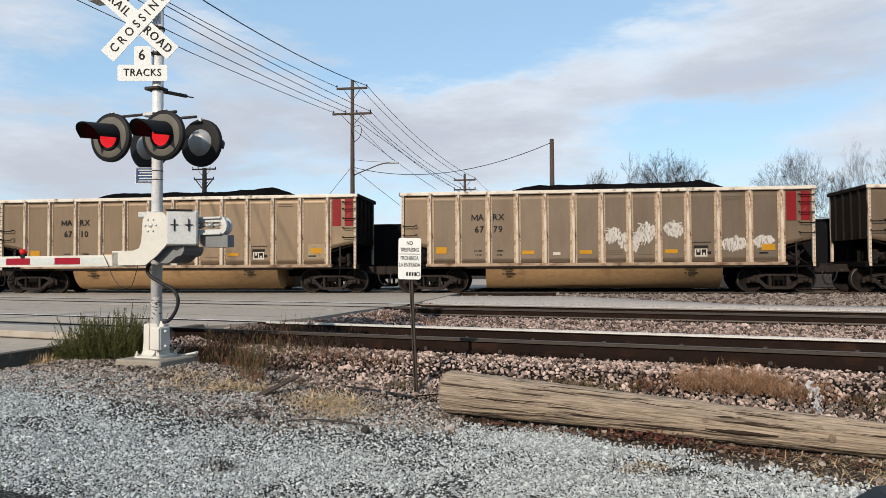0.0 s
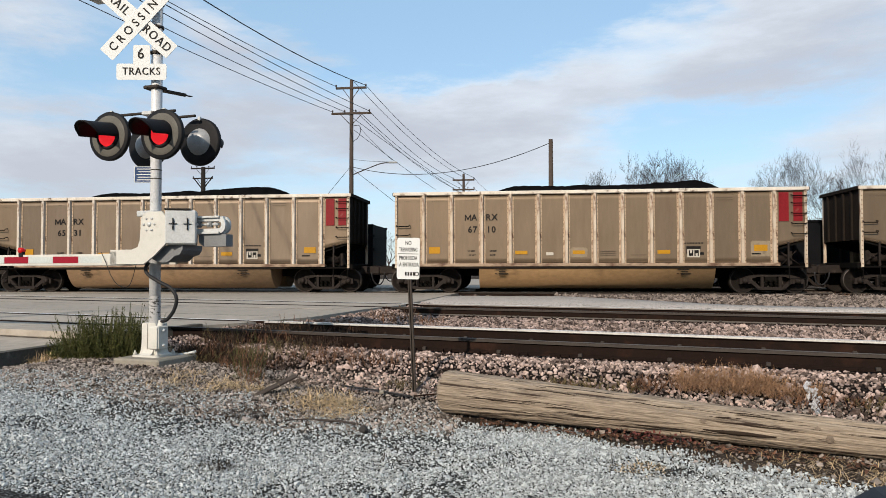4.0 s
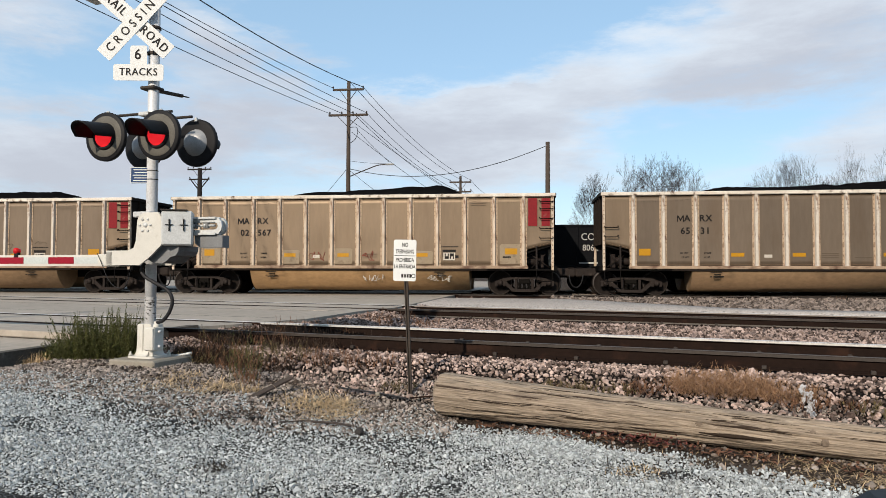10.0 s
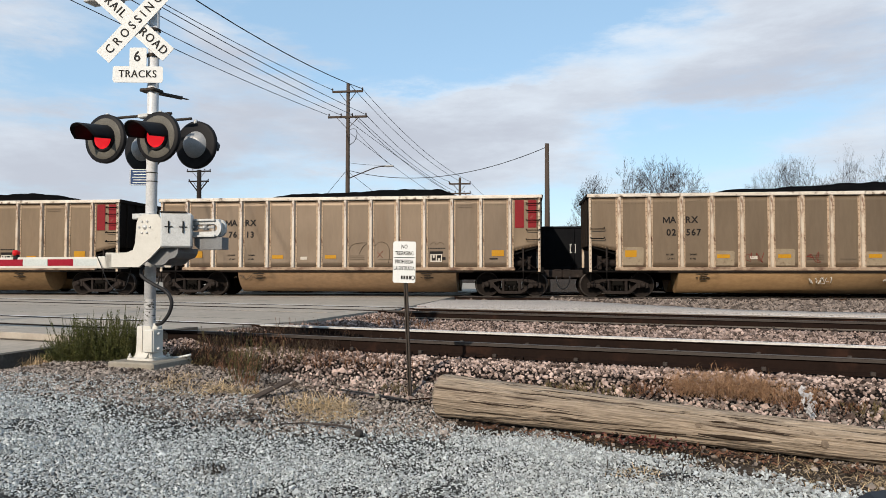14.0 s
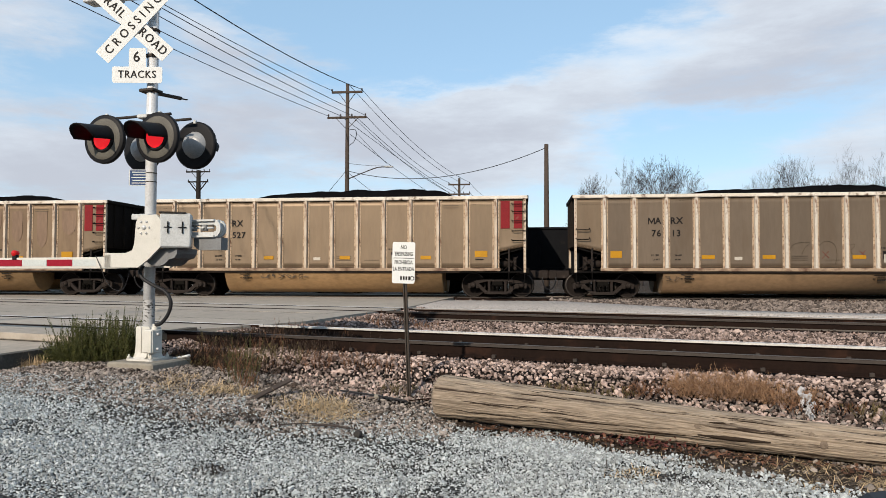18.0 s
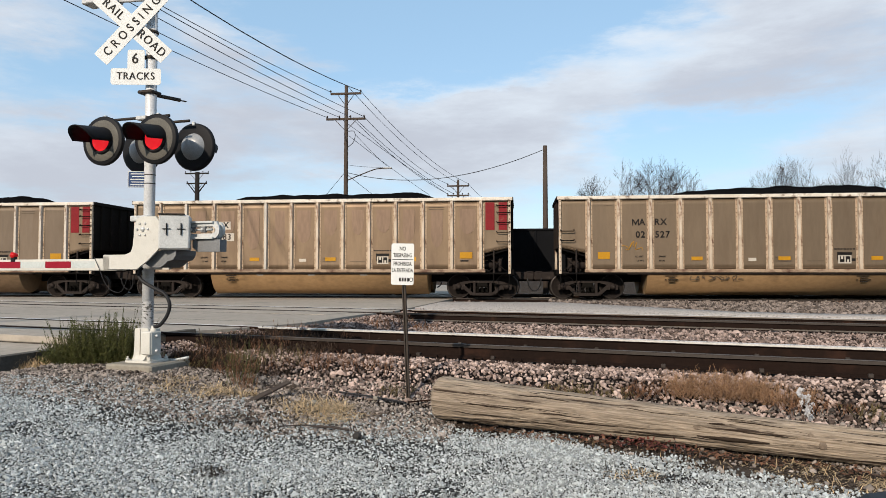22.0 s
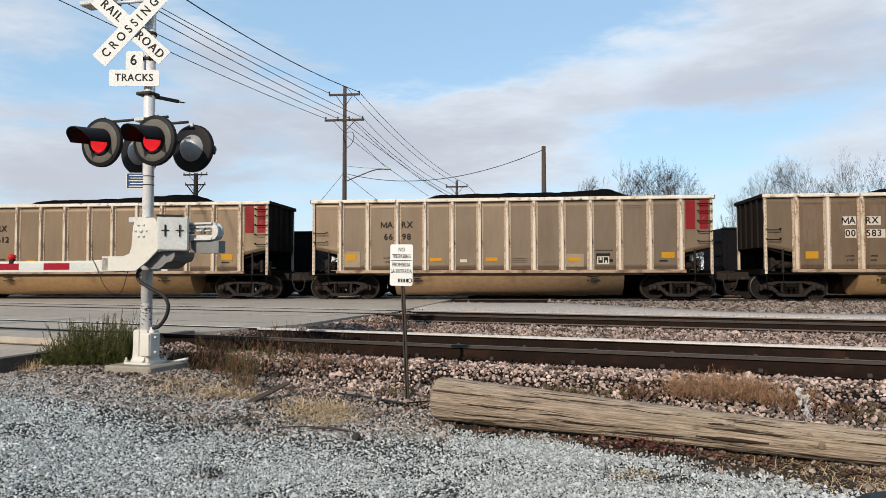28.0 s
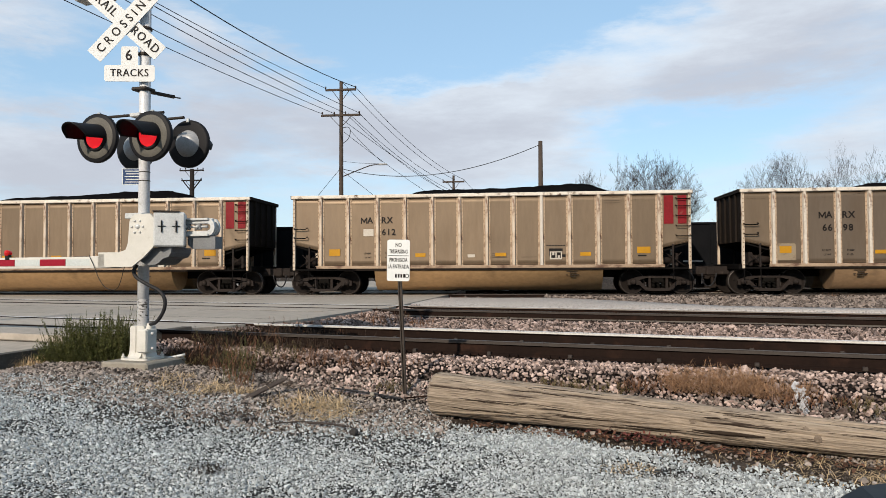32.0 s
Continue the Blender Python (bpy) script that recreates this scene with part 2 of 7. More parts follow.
M["graffiti_red"] = material("red_spray_line", (0.20, 0.035, 0.025), (0.15, 0.04, 0.03), 0.7)
M["spray"] = material("white_overspray", (0.50, 0.485, 0.46), (0.33, 0.305, 0.275), 0.7, 0, 5, wear=(0.20, 0.165, 0.13), wear_scale=11, wear_cut=(0.52, 0.62), streak=(2, 1, 0.6))
M["white"] = material("white_sign_sheet", (0.69, 0.705, 0.70), (0.64, 0.655, 0.65), 0.5, 0, 3, fine_mix=0.1)
M["mast"] = material("aluminium_mast", (0.66, 0.67, 0.68), (0.52, 0.53, 0.55), 0.4, 0.1, 4, wear=(0.35, 0.34, 0.32), wear_scale=7, wear_cut=(0.62, 0.75))
M["worn_mast"] = material("scuffed_mast", (0.46, 0.46, 0.46), (0.30, 0.30, 0.30), 0.5, 0.1, 8, wear=(0.07, 0.065, 0.06), wear_scale=16, wear_cut=(0.54, 0.6), streak=(1, 1, 2.2))
M["galv"] = material("galvanised_steel", (0.60, 0.61, 0.60), (0.46, 0.47, 0.47), 0.45, 0.25, 6, 0.05, 40, wear=(0.30, 0.30, 0.30), wear_scale=8, wear_cut=(0.6, 0.75))
M["dark_galv"] = material("dull_grey_steel", (0.21, 0.215, 0.22), (0.15, 0.155, 0.16), 0.55, 0.2, 5)
M["cream"] = material("cream_cast_paint", (0.60, 0.588, 0.545), (0.50, 0.485, 0.44), 0.5, 0, 5, fine_mix=0.12, wear=(0.36, 0.33, 0.28), wear_scale=6, wear_cut=(0.62, 0.76))
M["matt_black"] = material("matt_black", (0.008, 0.008, 0.0095), (0.014, 0.014, 0.016), 0.6, spec=0.15)
M["disc"] = material("grey_disc_ring", (0.125, 0.118, 0.102), (0.09, 0.085, 0.074), 0.55, 0, 6)
M["lens_lit"] = material("lit_red_lens", (0.55, 0.012, 0.014), (0.45, 0.01, 0.012), 0.2, emission=((1.0, 0.025, 0.035), 0.62))
M["lens"] = material("dark_red_lens", (0.45, 0.012, 0.014), (0.36, 0.01, 0.012), 0.2, emission=((1.0, 0.03, 0.03), 0.12))
M["back_shell"] = material("grey_lamp_shell", (0.36, 0.365, 0.37), (0.27, 0.275, 0.28), 0.4, 0.2, 5)
M["blue"] = material("blue_notice", (0.022, 0.055, 0.14), (0.03, 0.066, 0.16), 0.5)
M["stripe_red"] = material("red_stripe_sheet", (0.27, 0.010, 0.026), (0.23, 0.010, 0.022), 0.45)
M["stripe_white"] = material("silver_stripe_sheet", (0.50, 0.54, 0.53), (0.45, 0.48, 0.47), 0.45)
M["hose"] = material("black_conduit", (0.022, 0.022, 0.024), (0.032, 0.032, 0.034), 0.5)
M["stained"] = material("dark_kerb_concrete", (0.10, 0.09, 0.078), (0.06, 0.055, 0.048), 0.9, 0, 2.5, 0.2, 40, wear=(0.2, 0.185, 0.16), wear_scale=4, wear_cut=(0.6, 0.75))
M["concrete"] = material("aged_concrete", (0.28, 0.255, 0.21), (0.21, 0.19, 0.16), 0.85, 0, 2, 0.2, 40, wear=(0.22, 0.2, 0.17), wear_scale=5, wear_cut=(0.6, 0.75))
M["road"] = material("road_concrete", (0.40, 0.355, 0.30), (0.33, 0.293, 0.248), 0.85, 0, 0.5, 0.15, 30, wear=(0.16, 0.15, 0.14), wear_scale=0.8, wear_cut=(0.58, 0.8), vary=0.07)
M["joint"] = material("dark_joint_filler", (0.05, 0.045, 0.04), (0.075, 0.066, 0.055), 0.9, spec=0.02)
M["rail"] = material("rusty_rail", (0.0190, 0.0115, 0.0090), (0.0105, 0.0078, 0.0070), 0.85, 0.0, 2, 0.1, 30, spec=0.03, wear=(0.042, 0.0215, 0.0150), wear_scale=3, wear_cut=(0.55, 0.75))
M["railtop"] = material("polished_rail_top", (0.72, 0.70, 0.68), (0.62, 0.60, 0.58), 0.45, 0.35, 2)
M["gauge"] = material("polished_gauge_face", (0.62, 0.60, 0.57), (0.52, 0.50, 0.47), 0.42, 0.3, 3)
M["gauge_dull"] = material("dull_gauge_face", (0.24, 0.21, 0.185), (0.17, 0.145, 0.125), 0.6, 0.2, 3)
M["field"] = material("dull_head_side", (0.060, 0.050, 0.044), (0.042, 0.035, 0.031), 0.6, 0.2, 3)
M["foot_pale"] = material("pale_rail_foot", (0.15, 0.128, 0.11), (0.07, 0.06, 0.05), 0.85, 0, 5)
# same worn steel as railtop; the absent sky glint is painted as a darker colour
M["railtop_noglint"] = material("rail_top_no_glint", (0.10, 0.085, 0.073), (0.07, 0.06, 0.052), 0.6, 0.2, 2)
M["tie"] = material("creosoted_tie", (0.055, 0.039, 0.030), (0.036, 0.028, 0.023), 0.9, 0, 3, 0.4, 20, vary=0.25, streak=(1, 4, 4), spec=0.02)
M["earth"] = material("dark_earth", (0.040, 0.029, 0.022), (0.022, 0.0165, 0.013), 0.95, 0, 1.5, 0.5, 30, wear=(0.085, 0.066, 0.052), wear_scale=3.0, wear_cut=(0.54, 0.74), spec=0.02, cells=(55, (0.022, 0.017, 0.014), (0.13, 0.105, 0.085)))
# lot sheet under the chips, painted dark as the shade in their gaps
M["lot"] = material("gap_shade_gravel", (0.034, 0.034, 0.033), (0.020, 0.020, 0.019), 0.95, 0, 2.0, 0.7, 45, wear=(0.105, 0.094, 0.082), wear_scale=1.2, wear_cut=(0.56, 0.74), spec=0.02, cells=(70, (0.016, 0.016, 0.016), (0.16, 0.17, 0.172)))
# near-black bed: the shade in the voids between ballast stones is put into its colour
M["ballast_bed"] = material("gap_shade_ballast", (0.018, 0.0145, 0.0128), (0.010, 0.0085, 0.0078), 0.95, 0, 3, 0.8, 30, wear=(0.016, 0.013, 0.011), wear_scale=5, wear_cut=(0.5, 0.7), spec=0.02, cells=(26, (0.008, 0.0065, 0.006), (0.03, 0.024, 0.021)))
M["pale_gravel"] = material("pale_gravel_road", (0.52, 0.46, 0.41), (0.41, 0.36, 0.32), 0.95, 0, 1, 0.6, 40, wear=(0.36, 0.32, 0.29), wear_scale=1.2, wear_cut=(0.58, 0.78), cells=(22, (0.20, 0.185, 0.17), (0.46, 0.43, 0.40)))
M["gravel"] = material("limestone_chips", (0.41, 0.442, 0.448), (0.31, 0.335, 0.34), 0.9, 0, 30, vary=0.5, spec=0.0, random_by="island", coord="Object")
M["ballast"] = material("ballast_stones", (0.39, 0.300, 0.262), (0.235, 0.176, 0.155), 0.9, 0, 14, vary=0.85, spec=0.0, random_by="island", wear=(0.09, 0.062, 0.052), wear_scale=4, wear_cut=(0.5, 0.65))
M["ballast_pale"] = material("pale_ballast_stones", (0.30, 0.233, 0.207), (0.19, 0.145, 0.128), 0.9, 0, 14, vary=0.85, spec=0.0, random_by="island", wear=(0.14, 0.10, 0.085), wear_scale=4, wear_cut=(0.5, 0.65))
M["ballast_far"] = material("grey_ballast_stones", (0.19, 0.156, 0.136), (0.12, 0.098, 0.085), 0.9, 0, 14, vary=0.8, spec=0.0, random_by="island")
M["margin"] = material("dusty_stones", (0.285, 0.248, 0.222), (0.155, 0.132, 0.116), 0.9, 0, 14, vary=0.85, spec=0.0, random_by="island", wear=(0.10, 0.078, 0.064), wear_scale=3, wear_cut=(0.5, 0.65))
M["log"] = material("weathered_wood", (0.335, 0.273, 0.209), (0.135, 0.103, 0.078), 0.9, 0, 4.0, 1.0, 26, fine_mix=0.5, wear=(0.045, 0.031, 0.023), wear_scale=12, wear_cut=(0.575, 0.64), streak=(0.10, 2.2, 2.2))
M["knot"] = material("dark_knot_wood", (0.21, 0.165, 0.125), (0.12, 0.092, 0.07), 0.9, 0, 20, 0.6, 60)
M["crack"] = material("deep_wood_crack", (0.028, 0.020, 0.015), (0.05, 0.037, 0.028), 0.95, spec=0.02)
M["dark_pole"] = material("blackened_pole", (0.022, 0.019, 0.018), (0.014, 0.012, 0.011), 0.9, 0, 2)
M["pole"] = material("weathered_pole", (0.080, 0.062, 0.051), (0.048, 0.037, 0.031), 0.9, 0, 2, 0.3, 20, streak=(3, 3, 0.3))
M["wire"] = material("old_cable", (0.05, 0.055, 0.065), (0.06, 0.065, 0.075), 0.6)
M["insulator"] = material("brown_insulator", (0.06, 0.05, 0.05), (0.08, 0.07, 0.065), 0.3)
M["bark"] = material("bare_branch_bark", (0.058, 0.048, 0.044), (0.040, 0.034, 0.031), 0.9, 0, 4, 0.2, 20)
M["leaf"] = material("weed_leaf", (0.112, 0.118, 0.036), (0.052, 0.062, 0.019), 0.65, 0, 8, vary=0.4, random_by="island")
M["stem"] = material("weed_stem", (0.085, 0.088, 0.034), (0.06, 0.055, 0.026), 0.8, 0, 8, vary=0.3, random_by="island")
M["straw"] = material("dry_grass", (0.54, 0.405, 0.245), (0.38, 0.27, 0.155), 0.85, 0, 8, vary=0.35, random_by="island")
M["russet"] = material("russet_dry_weed", (0.20, 0.105, 0.062), (0.115, 0.063, 0.038), 0.85, 0, 8, vary=0.4, random_by="island")
M["olive_weed"] = material("olive_dry_weed", (0.15, 0.115, 0.055), (0.085, 0.068, 0.035), 0.85, 0, 8, vary=0.4, random_by="island")
M["tan_weed"] = material("tan_dry_weed", (0.33, 0.195, 0.112), (0.21, 0.122, 0.072), 0.85, 0, 8, vary=0.4, random_by="island")
M["red_leaf"] = material("red_fallen_leaf", (0.155, 0.048, 0.038), (0.09, 0.032, 0.026), 0.8, 0, 8, vary=0.4, random_by="island")
M["rock"] = material("dark_fieldstone", (0.05, 0.047, 0.045), (0.03, 0.029, 0.028), 0.9, 0, 12, 0.4, 30)
M["dark_weed"] = material("dark_dead_weed", (0.062, 0.042, 0.030), (0.035, 0.025, 0.019), 0.9, 0, 8, vary=0.4, random_by="island")
M["dry_leaf"] = material("dry_leaf", (0.17, 0.085, 0.05), (0.11, 0.055, 0.035), 0.8, 0, 8, vary=0.4, random_by="island")
M["post"] = material("dark_steel_post", (0.045, 0.038, 0.033), (0.065, 0.052, 0.043), 0.6, 0.3, 6)
M["gondola"] = material("black_car_paint", (0.007, 0.0075, 0.009), (0.011, 0.0115, 0.013), 0.6, 0, 1.5, wear=(0.022, 0.020, 0.018), wear_scale=2, wear_cut=(0.6, 0.8), spec=0.02)
M["grey_ink"] = material("pale_stencil", (0.46, 0.46, 0.45), (0.36, 0.36, 0.35), 0.6)
M["car_trim"] = material("dark_car_plastic", (0.045, 0.040, 0.037), (0.055, 0.048, 0.044), 0.45, 0, 5)
M["car_paint"] = material("dark_grey_car_paint", (0.045, 0.040, 0.039), (0.05, 0.045, 0.043), 0.3, 0.2, 4)
M["car_glass"] = material("dark_car_glass", (0.02, 0.022, 0.024), (0.02, 0.022, 0.024), 0.08, 0)
M["tyre"] = material("tyre_rubber", (0.02, 0.02, 0.02), (0.03, 0.03, 0.03), 0.85)
M["rag"] = material("white_litter", (0.50, 0.50, 0.51), (0.30, 0.29, 0.29), 0.8, 0, 9)


# ---- mesh tools ----
class Mesh:
    """Collects vertices and faces."""

    def __init__(self):
        self.v, self.f, self.smooth = [], [], []

    def add(self, verts, faces, smooth=False):
        k = len(self.v)
        self.v += [tuple(p) for p in verts]
        self.f += [tuple(i + k for i in f) for f in faces]
        self.smooth += [smooth] * len(faces)
        return self

    def box(self, x0, x1, y0, y1, z0, z1, b=0.0, m=None):
        xs, ys, zs = (min(x0, x1), max(x0, x1)), (min(y0, y1), max(y0, y1)), (min(z0, z1), max(z0, z1))
        if b <= 0:
            v = [(x, y, z) for z in zs for y in ys for x in xs]
            f = [(0, 2, 3, 1), (4, 5, 7, 6), (0, 1, 5, 4), (2, 6, 7, 3), (0, 4, 6, 2), (1, 3, 7, 5)]
        else:
            b = min(b, (xs[1] - xs[0]) * 0.45, (ys[1] - ys[0]) * 0.45, (zs[1] - zs[0]) * 0.45)
            v, idx = [], {}
            for i in (0, 1):
                for j in (0, 1):
                    for k in (0, 1):
                        sx, sy, sz = (b, -b)[i], (b, -b)[j], (b, -b)[k]
                        for ax, p in enumerate(((xs[i], ys[j] + sy, zs[k] + sz), (xs[i] + sx, ys[j], zs[k] + sz), (xs[i] + sx, ys[j] + sy, zs[k]))):
                            idx[i, j, k, ax] = len(v)
                            v.append(p)
            f = []
            for s in (0, 1):
                q = [(s, 0, 0, 0), (s, 1, 0, 0), (s, 1, 1, 0), (s, 0, 1, 0)]
                f.append(tuple(idx[c] for c in (q if s else q[::-1])))
                q = [(0, s, 0, 1), (1, s, 0, 1), (1, s, 1, 1), (0, s, 1, 1)]
                f.append(tuple(idx[c] for c in (q[::-1] if s else q)))
                q = [(0, 0, s, 2), (1, 0, s, 2), (1, 1, s, 2), (0, 1, s, 2)]
                f.append(tuple(idx[c] for c in (q if s else q[::-1])))
            for a in (0, 1):
                for c in (0, 1):
                    f.append((idx[0, a, c, 1], idx[0, a, c, 2], idx[1, a, c, 2], idx[1, a, c, 1]))
                    f.append((idx[a, 0, c, 0], idx[a, 0, c, 2], idx[a, 1, c, 2], idx[a, 1, c, 0]))
                    f.append((idx[a, c, 0, 0], idx[a, c, 0, 1], idx[a, c, 1, 1], idx[a, c, 1, 0]))
            for i in (0, 1):
                for j in (0, 1):
                    for k in (0, 1):
                        f.append((idx[i, j, k, 0], idx[i, j, k, 1], idx[i, j, k, 2]))
        if m is not None:
            v = [tuple(m @ Vector(p)) for p in v]
        return self.add(v, f)

    def tube(self, points, r, seg=8, caps=True, smooth=True):
        """A round bar through points; r is one radius or one for each point."""
        pts = [Vector(p) for p in points]
        rs = r if isinstance(r, (list, tuple)) else [r] * len(pts)
        v, f = [], []
        t0 = (pts[1] - pts[0]).normalized()
        up = Vector((0, 0, 1)) if abs(t0.z) < 0.9 else Vector((1, 0, 0))
        a = t0.cross(up).normalized()
        for i, p in enumerate(pts):
            t = (pts[min(i + 1, len(pts) - 1)] - pts[max(i - 1, 0)]).normalized()
            a = (a - t * a.dot(t)).normalized()
            c = t.cross(a)
            for k in range(seg):
                w = 2 * math.pi * k / seg
                v.append(p + (a * math.cos(w) + c * math.sin(w)) * rs[i])
        n = len(pts)
        for i in range(n - 1):
            for k in range(seg):
                k2 = (k + 1) % seg
                f.append((i * seg + k, i * seg + k2, (i + 1) * seg + k2, (i + 1) * seg + k))
        self.add(v, f, smooth)
        if caps:
            k0 = len(self.v) - len(v)
            self.f += [tuple(k0 + k for k in range(seg))[::-1], tuple(k0 + (n - 1) * seg + k for k in range(seg))]
            self.smooth += [False, False]
        return self

    def lathe(self, profile, centre, axis=(0, 1, 0), seg=24, smooth=True):
        """Turns (radius, along) pairs round an axis through centre."""
        ax = Vector(axis).normalized()
        up = Vector((0, 0, 1)) if abs(ax.z) < 0.9 else Vector((1, 0, 0))
        a = ax.cross(up).normalized()
        c = ax.cross(a)
        o = Vector(centre)
        v, f = [], []
        for r, d in profile:
            for k in range(seg):
                w = 2 * math.pi * k / seg
                v.append(o + ax * d + (a * math.cos(w) + c * math.sin(w)) * r)
        for i in range(len(profile) - 1):
            for k in range(seg):
                k2 = (k + 1) % seg
                f.append((i * seg + k, i * seg + k2, (i + 1) * seg + k2, (i + 1) * seg + k))
        return self.add(v, f, smooth)

    def prism(self, outline, y0, y1, plane="xz", smooth=False):
        """Pushes an outline through a thickness along the missing axis."""
        n = len(outline)

        def at(p, d):
            return {"xz": (p[0], d, p[1]), "xy": (p[0], p[1], d), "yz": (d, p[0], p[1])}[plane]

        v = [at(p, y0) for p in outline] + [at(p, y1) for p in outline]
        f = [tuple(range(n)), tuple(range(2 * n - 1, n - 1, -1))]
        f += [(i, i + n, (i + 1) % n + n, (i + 1) % n) for i in range(n)]
        return self.add(v, f, smooth)

    def moved(self, m):
        self.v = [tuple(m @ Vector(p)) for p in self.v]
        return self

    def data(self, name, mat):
        me = bpy.data.meshes.new(name)
        me.from_pydata(self.v, [], self.f)
        me.polygons.foreach_set("use_smooth", self.smooth)
        bm = bmesh.new()
        bm.from_mesh(me)
        bmesh.ops.recalc_face_normals(bm, faces=bm.faces)
        bm.to_mesh(me)
        bm.free()
        me.materials.append(mat)
        return me


def part(name, mesh, mat, parent=None, label="", at=None, kind=""):
    """Links a mesh as one object under a thing or a part."""
    data = mesh.data(name, mat) if isinstance(mesh, Mesh) else mesh
    ob = new(name, data)
    ob.parent = parent
    if at is not None:
        ob.matrix_basis = at
    return tagged(ob, label, kind=kind)


def thing(name, label, category, at=None, group="", kind=""):
    ob = new(name)
    ob.empty_display_size = 0.2
    if at is not None:
        ob.matrix_basis = at
    return tagged(ob, label, category, group, kind)


LETTERS = {}


def lettering(text, height, mat, thick=0.002, wide=1.0, bold=0.0, space=1.0, stack=0.0):
    """Flat letters as a mesh in the xz plane, facing -y, centred on the origin."""
    key = (text, height, mat.name, wide, bold, space, stack)
    if key not in LETTERS:
        cu = bpy.data.curves.new("letters", "FONT")
        cu.body, cu.size, cu.extrude, cu.align_x, cu.align_y = text, height * 1.42, thick, "CENTER", "CENTER"
        cu.resolution_u, cu.offset, cu.space_character = 3, bold, space
        ob = bpy.data.objects.new("letters", cu)
        scene.collection.objects.link(ob)
        bpy.context.view_layer.update()
        me = bpy.data.meshes.new_from_object(ob.evaluated_get(bpy.context.evaluated_depsgraph_get()))
        bpy.data.objects.remove(ob)
        me.transform(Matrix.Rotation(radians(90), 4, "X") @ Matrix.Diagonal((wide, 1, 1, 1)))
        if stack:
            bm = bmesh.new()
            for k, d in enumerate((0.0, -stack, stack)):
                n0 = len(bm.verts)
                bm.from_mesh(me)
                bm.verts.ensure_lookup_table()
                for vert in bm.verts[n0:]:
                    vert.co += Vector((d, -0.0003 * k, 0))
            bm.to_mesh(me)
            bm.free()
        me.materials.clear()
        me.materials.append(mat)
        LETTERS[key] = me
    return LETTERS[key]


# ---- ground, road and tracks ----
ALPHA = radians(16.0)
CA, SA = math.cos(ALPHA), math.sin(ALPHA)
TRACK_1, TRACK_2 = 9.11, 15.35          # distance of the near tracks' middle lines from the eye, square to them
TRAIN_Y, BACK_Y = 26.84, 31.45          # middle lines of the two train tracks
GAUGE = 0.7525                          # half the distance between the rails' heads
ROAD_EDGE = ((-7.9, 3.0), (-6.75, 6.3), (-6.45, 7.7), (-6.25, 8.9), (-5.2, 10.7), (-4.75, 11.3), (-4.0, 12.8), (-3.6, 15.4), (-3.1, 16.9), (-2.6, 24.9), (-2.0, 34.0), (-1.0, 60.0))


def uv(x, y):
    return x * CA - y * SA, x * SA + y * CA


def xy(u, v):
    return u * CA + v * SA, -u * SA + v * CA


def ease(a, b, x):
    t = min(1.0, max(0.0, (x - a) / (b - a)))
    return t * t * (3 - 2 * t)


def road_edge_x(y):
    for (xa, ya), (xb, yb) in zip(ROAD_EDGE, ROAD_EDGE[1:]):
        if y <= yb:
            return xa + (xb - xa) * (y - ya) / (yb - ya)
    return ROAD_EDGE[-1][0]


PROFILE = ((5.6, -0.60), (6.55, -0.52), (7.05, -0.40), (7.55, -0.215), (7.75, -0.20), (10.5, -0.20), (11.2, -0.25), (13.4, -0.25), (13.95, -0.20), (16.8, -0.20), (17.5, -0.30), (18.3, -0.42))


def ballast_z(v):
    for (va, za), (vb, zb) in zip(PROFILE, PROFILE[1:]):
        if v <= vb:
            return za + (zb - za) * max(0.0, (v - va) / (vb - va))
    return PROFILE[-1][1]


def edge_rise(x, y):
    """Ballast heaped up to the crossing's edge."""
    return ease(1.3, 0.15, x - road_edge_x(y))


def lot_z(x):
    return -0.50 + 0.24 * ease(-1.6, -4.6, x) if x < -1.6 else -0.50


def ground_z(x, y):
    """Height of the bare ground."""
    u, v = uv(x, y)
    z = lot_z(x) + (-0.30 - lot_z(x)) * ease(6.6, 8.0, v)
    if y > 17.5:
        z = -0.30 + 0.05 * ease(17.5, 20, y)
    if x < road_edge_x(y) + 0.4:
        z = min(z, -0.34)
    z += 0.014 * noise.noise((x * 0.7, y * 0.7, 0)) + 0.008 * noise.noise((x * 2.3, y * 2.3, 3))
    if y > 45 or abs(x) > 60:
        z = -0.30
    return z


def steps(*spans):
    out = []
    for a, b, d in spans:
        n = max(1, round((b - a) / d))
        out += [a + (b - a) * i / n for i in range(n)]
    return out + [spans[-1][1]]


def sheet(xs, ys, height):
    m = Mesh()
    nx = len(xs)
    m.add([(x, y, height(x, y)) for y in ys for x in xs],
          [(j * nx + i, j * nx + i + 1, (j + 1) * nx + i + 1, (j + 1) * nx + i) for j in range(len(ys) - 1) for i in range(nx - 1)], True)
    return m


ground = sheet(steps((-2500, -200, 460), (-200, -40, 40), (-40, -12, 4), (-12, 12, 0.3), (12, 40, 4), (40, 200, 40), (200, 2500, 460)),
               steps((-2500, -200, 460), (-200, -20, 36), (-20, 0, 2), (0, 18, 0.3), (18, 40, 2), (40, 200, 40), (200, 2500, 460)), ground_z)
tagged(part("ground", ground, M["earth"]), "dark bare earth with dead grass beside the tracks", "ground", kind="structure")


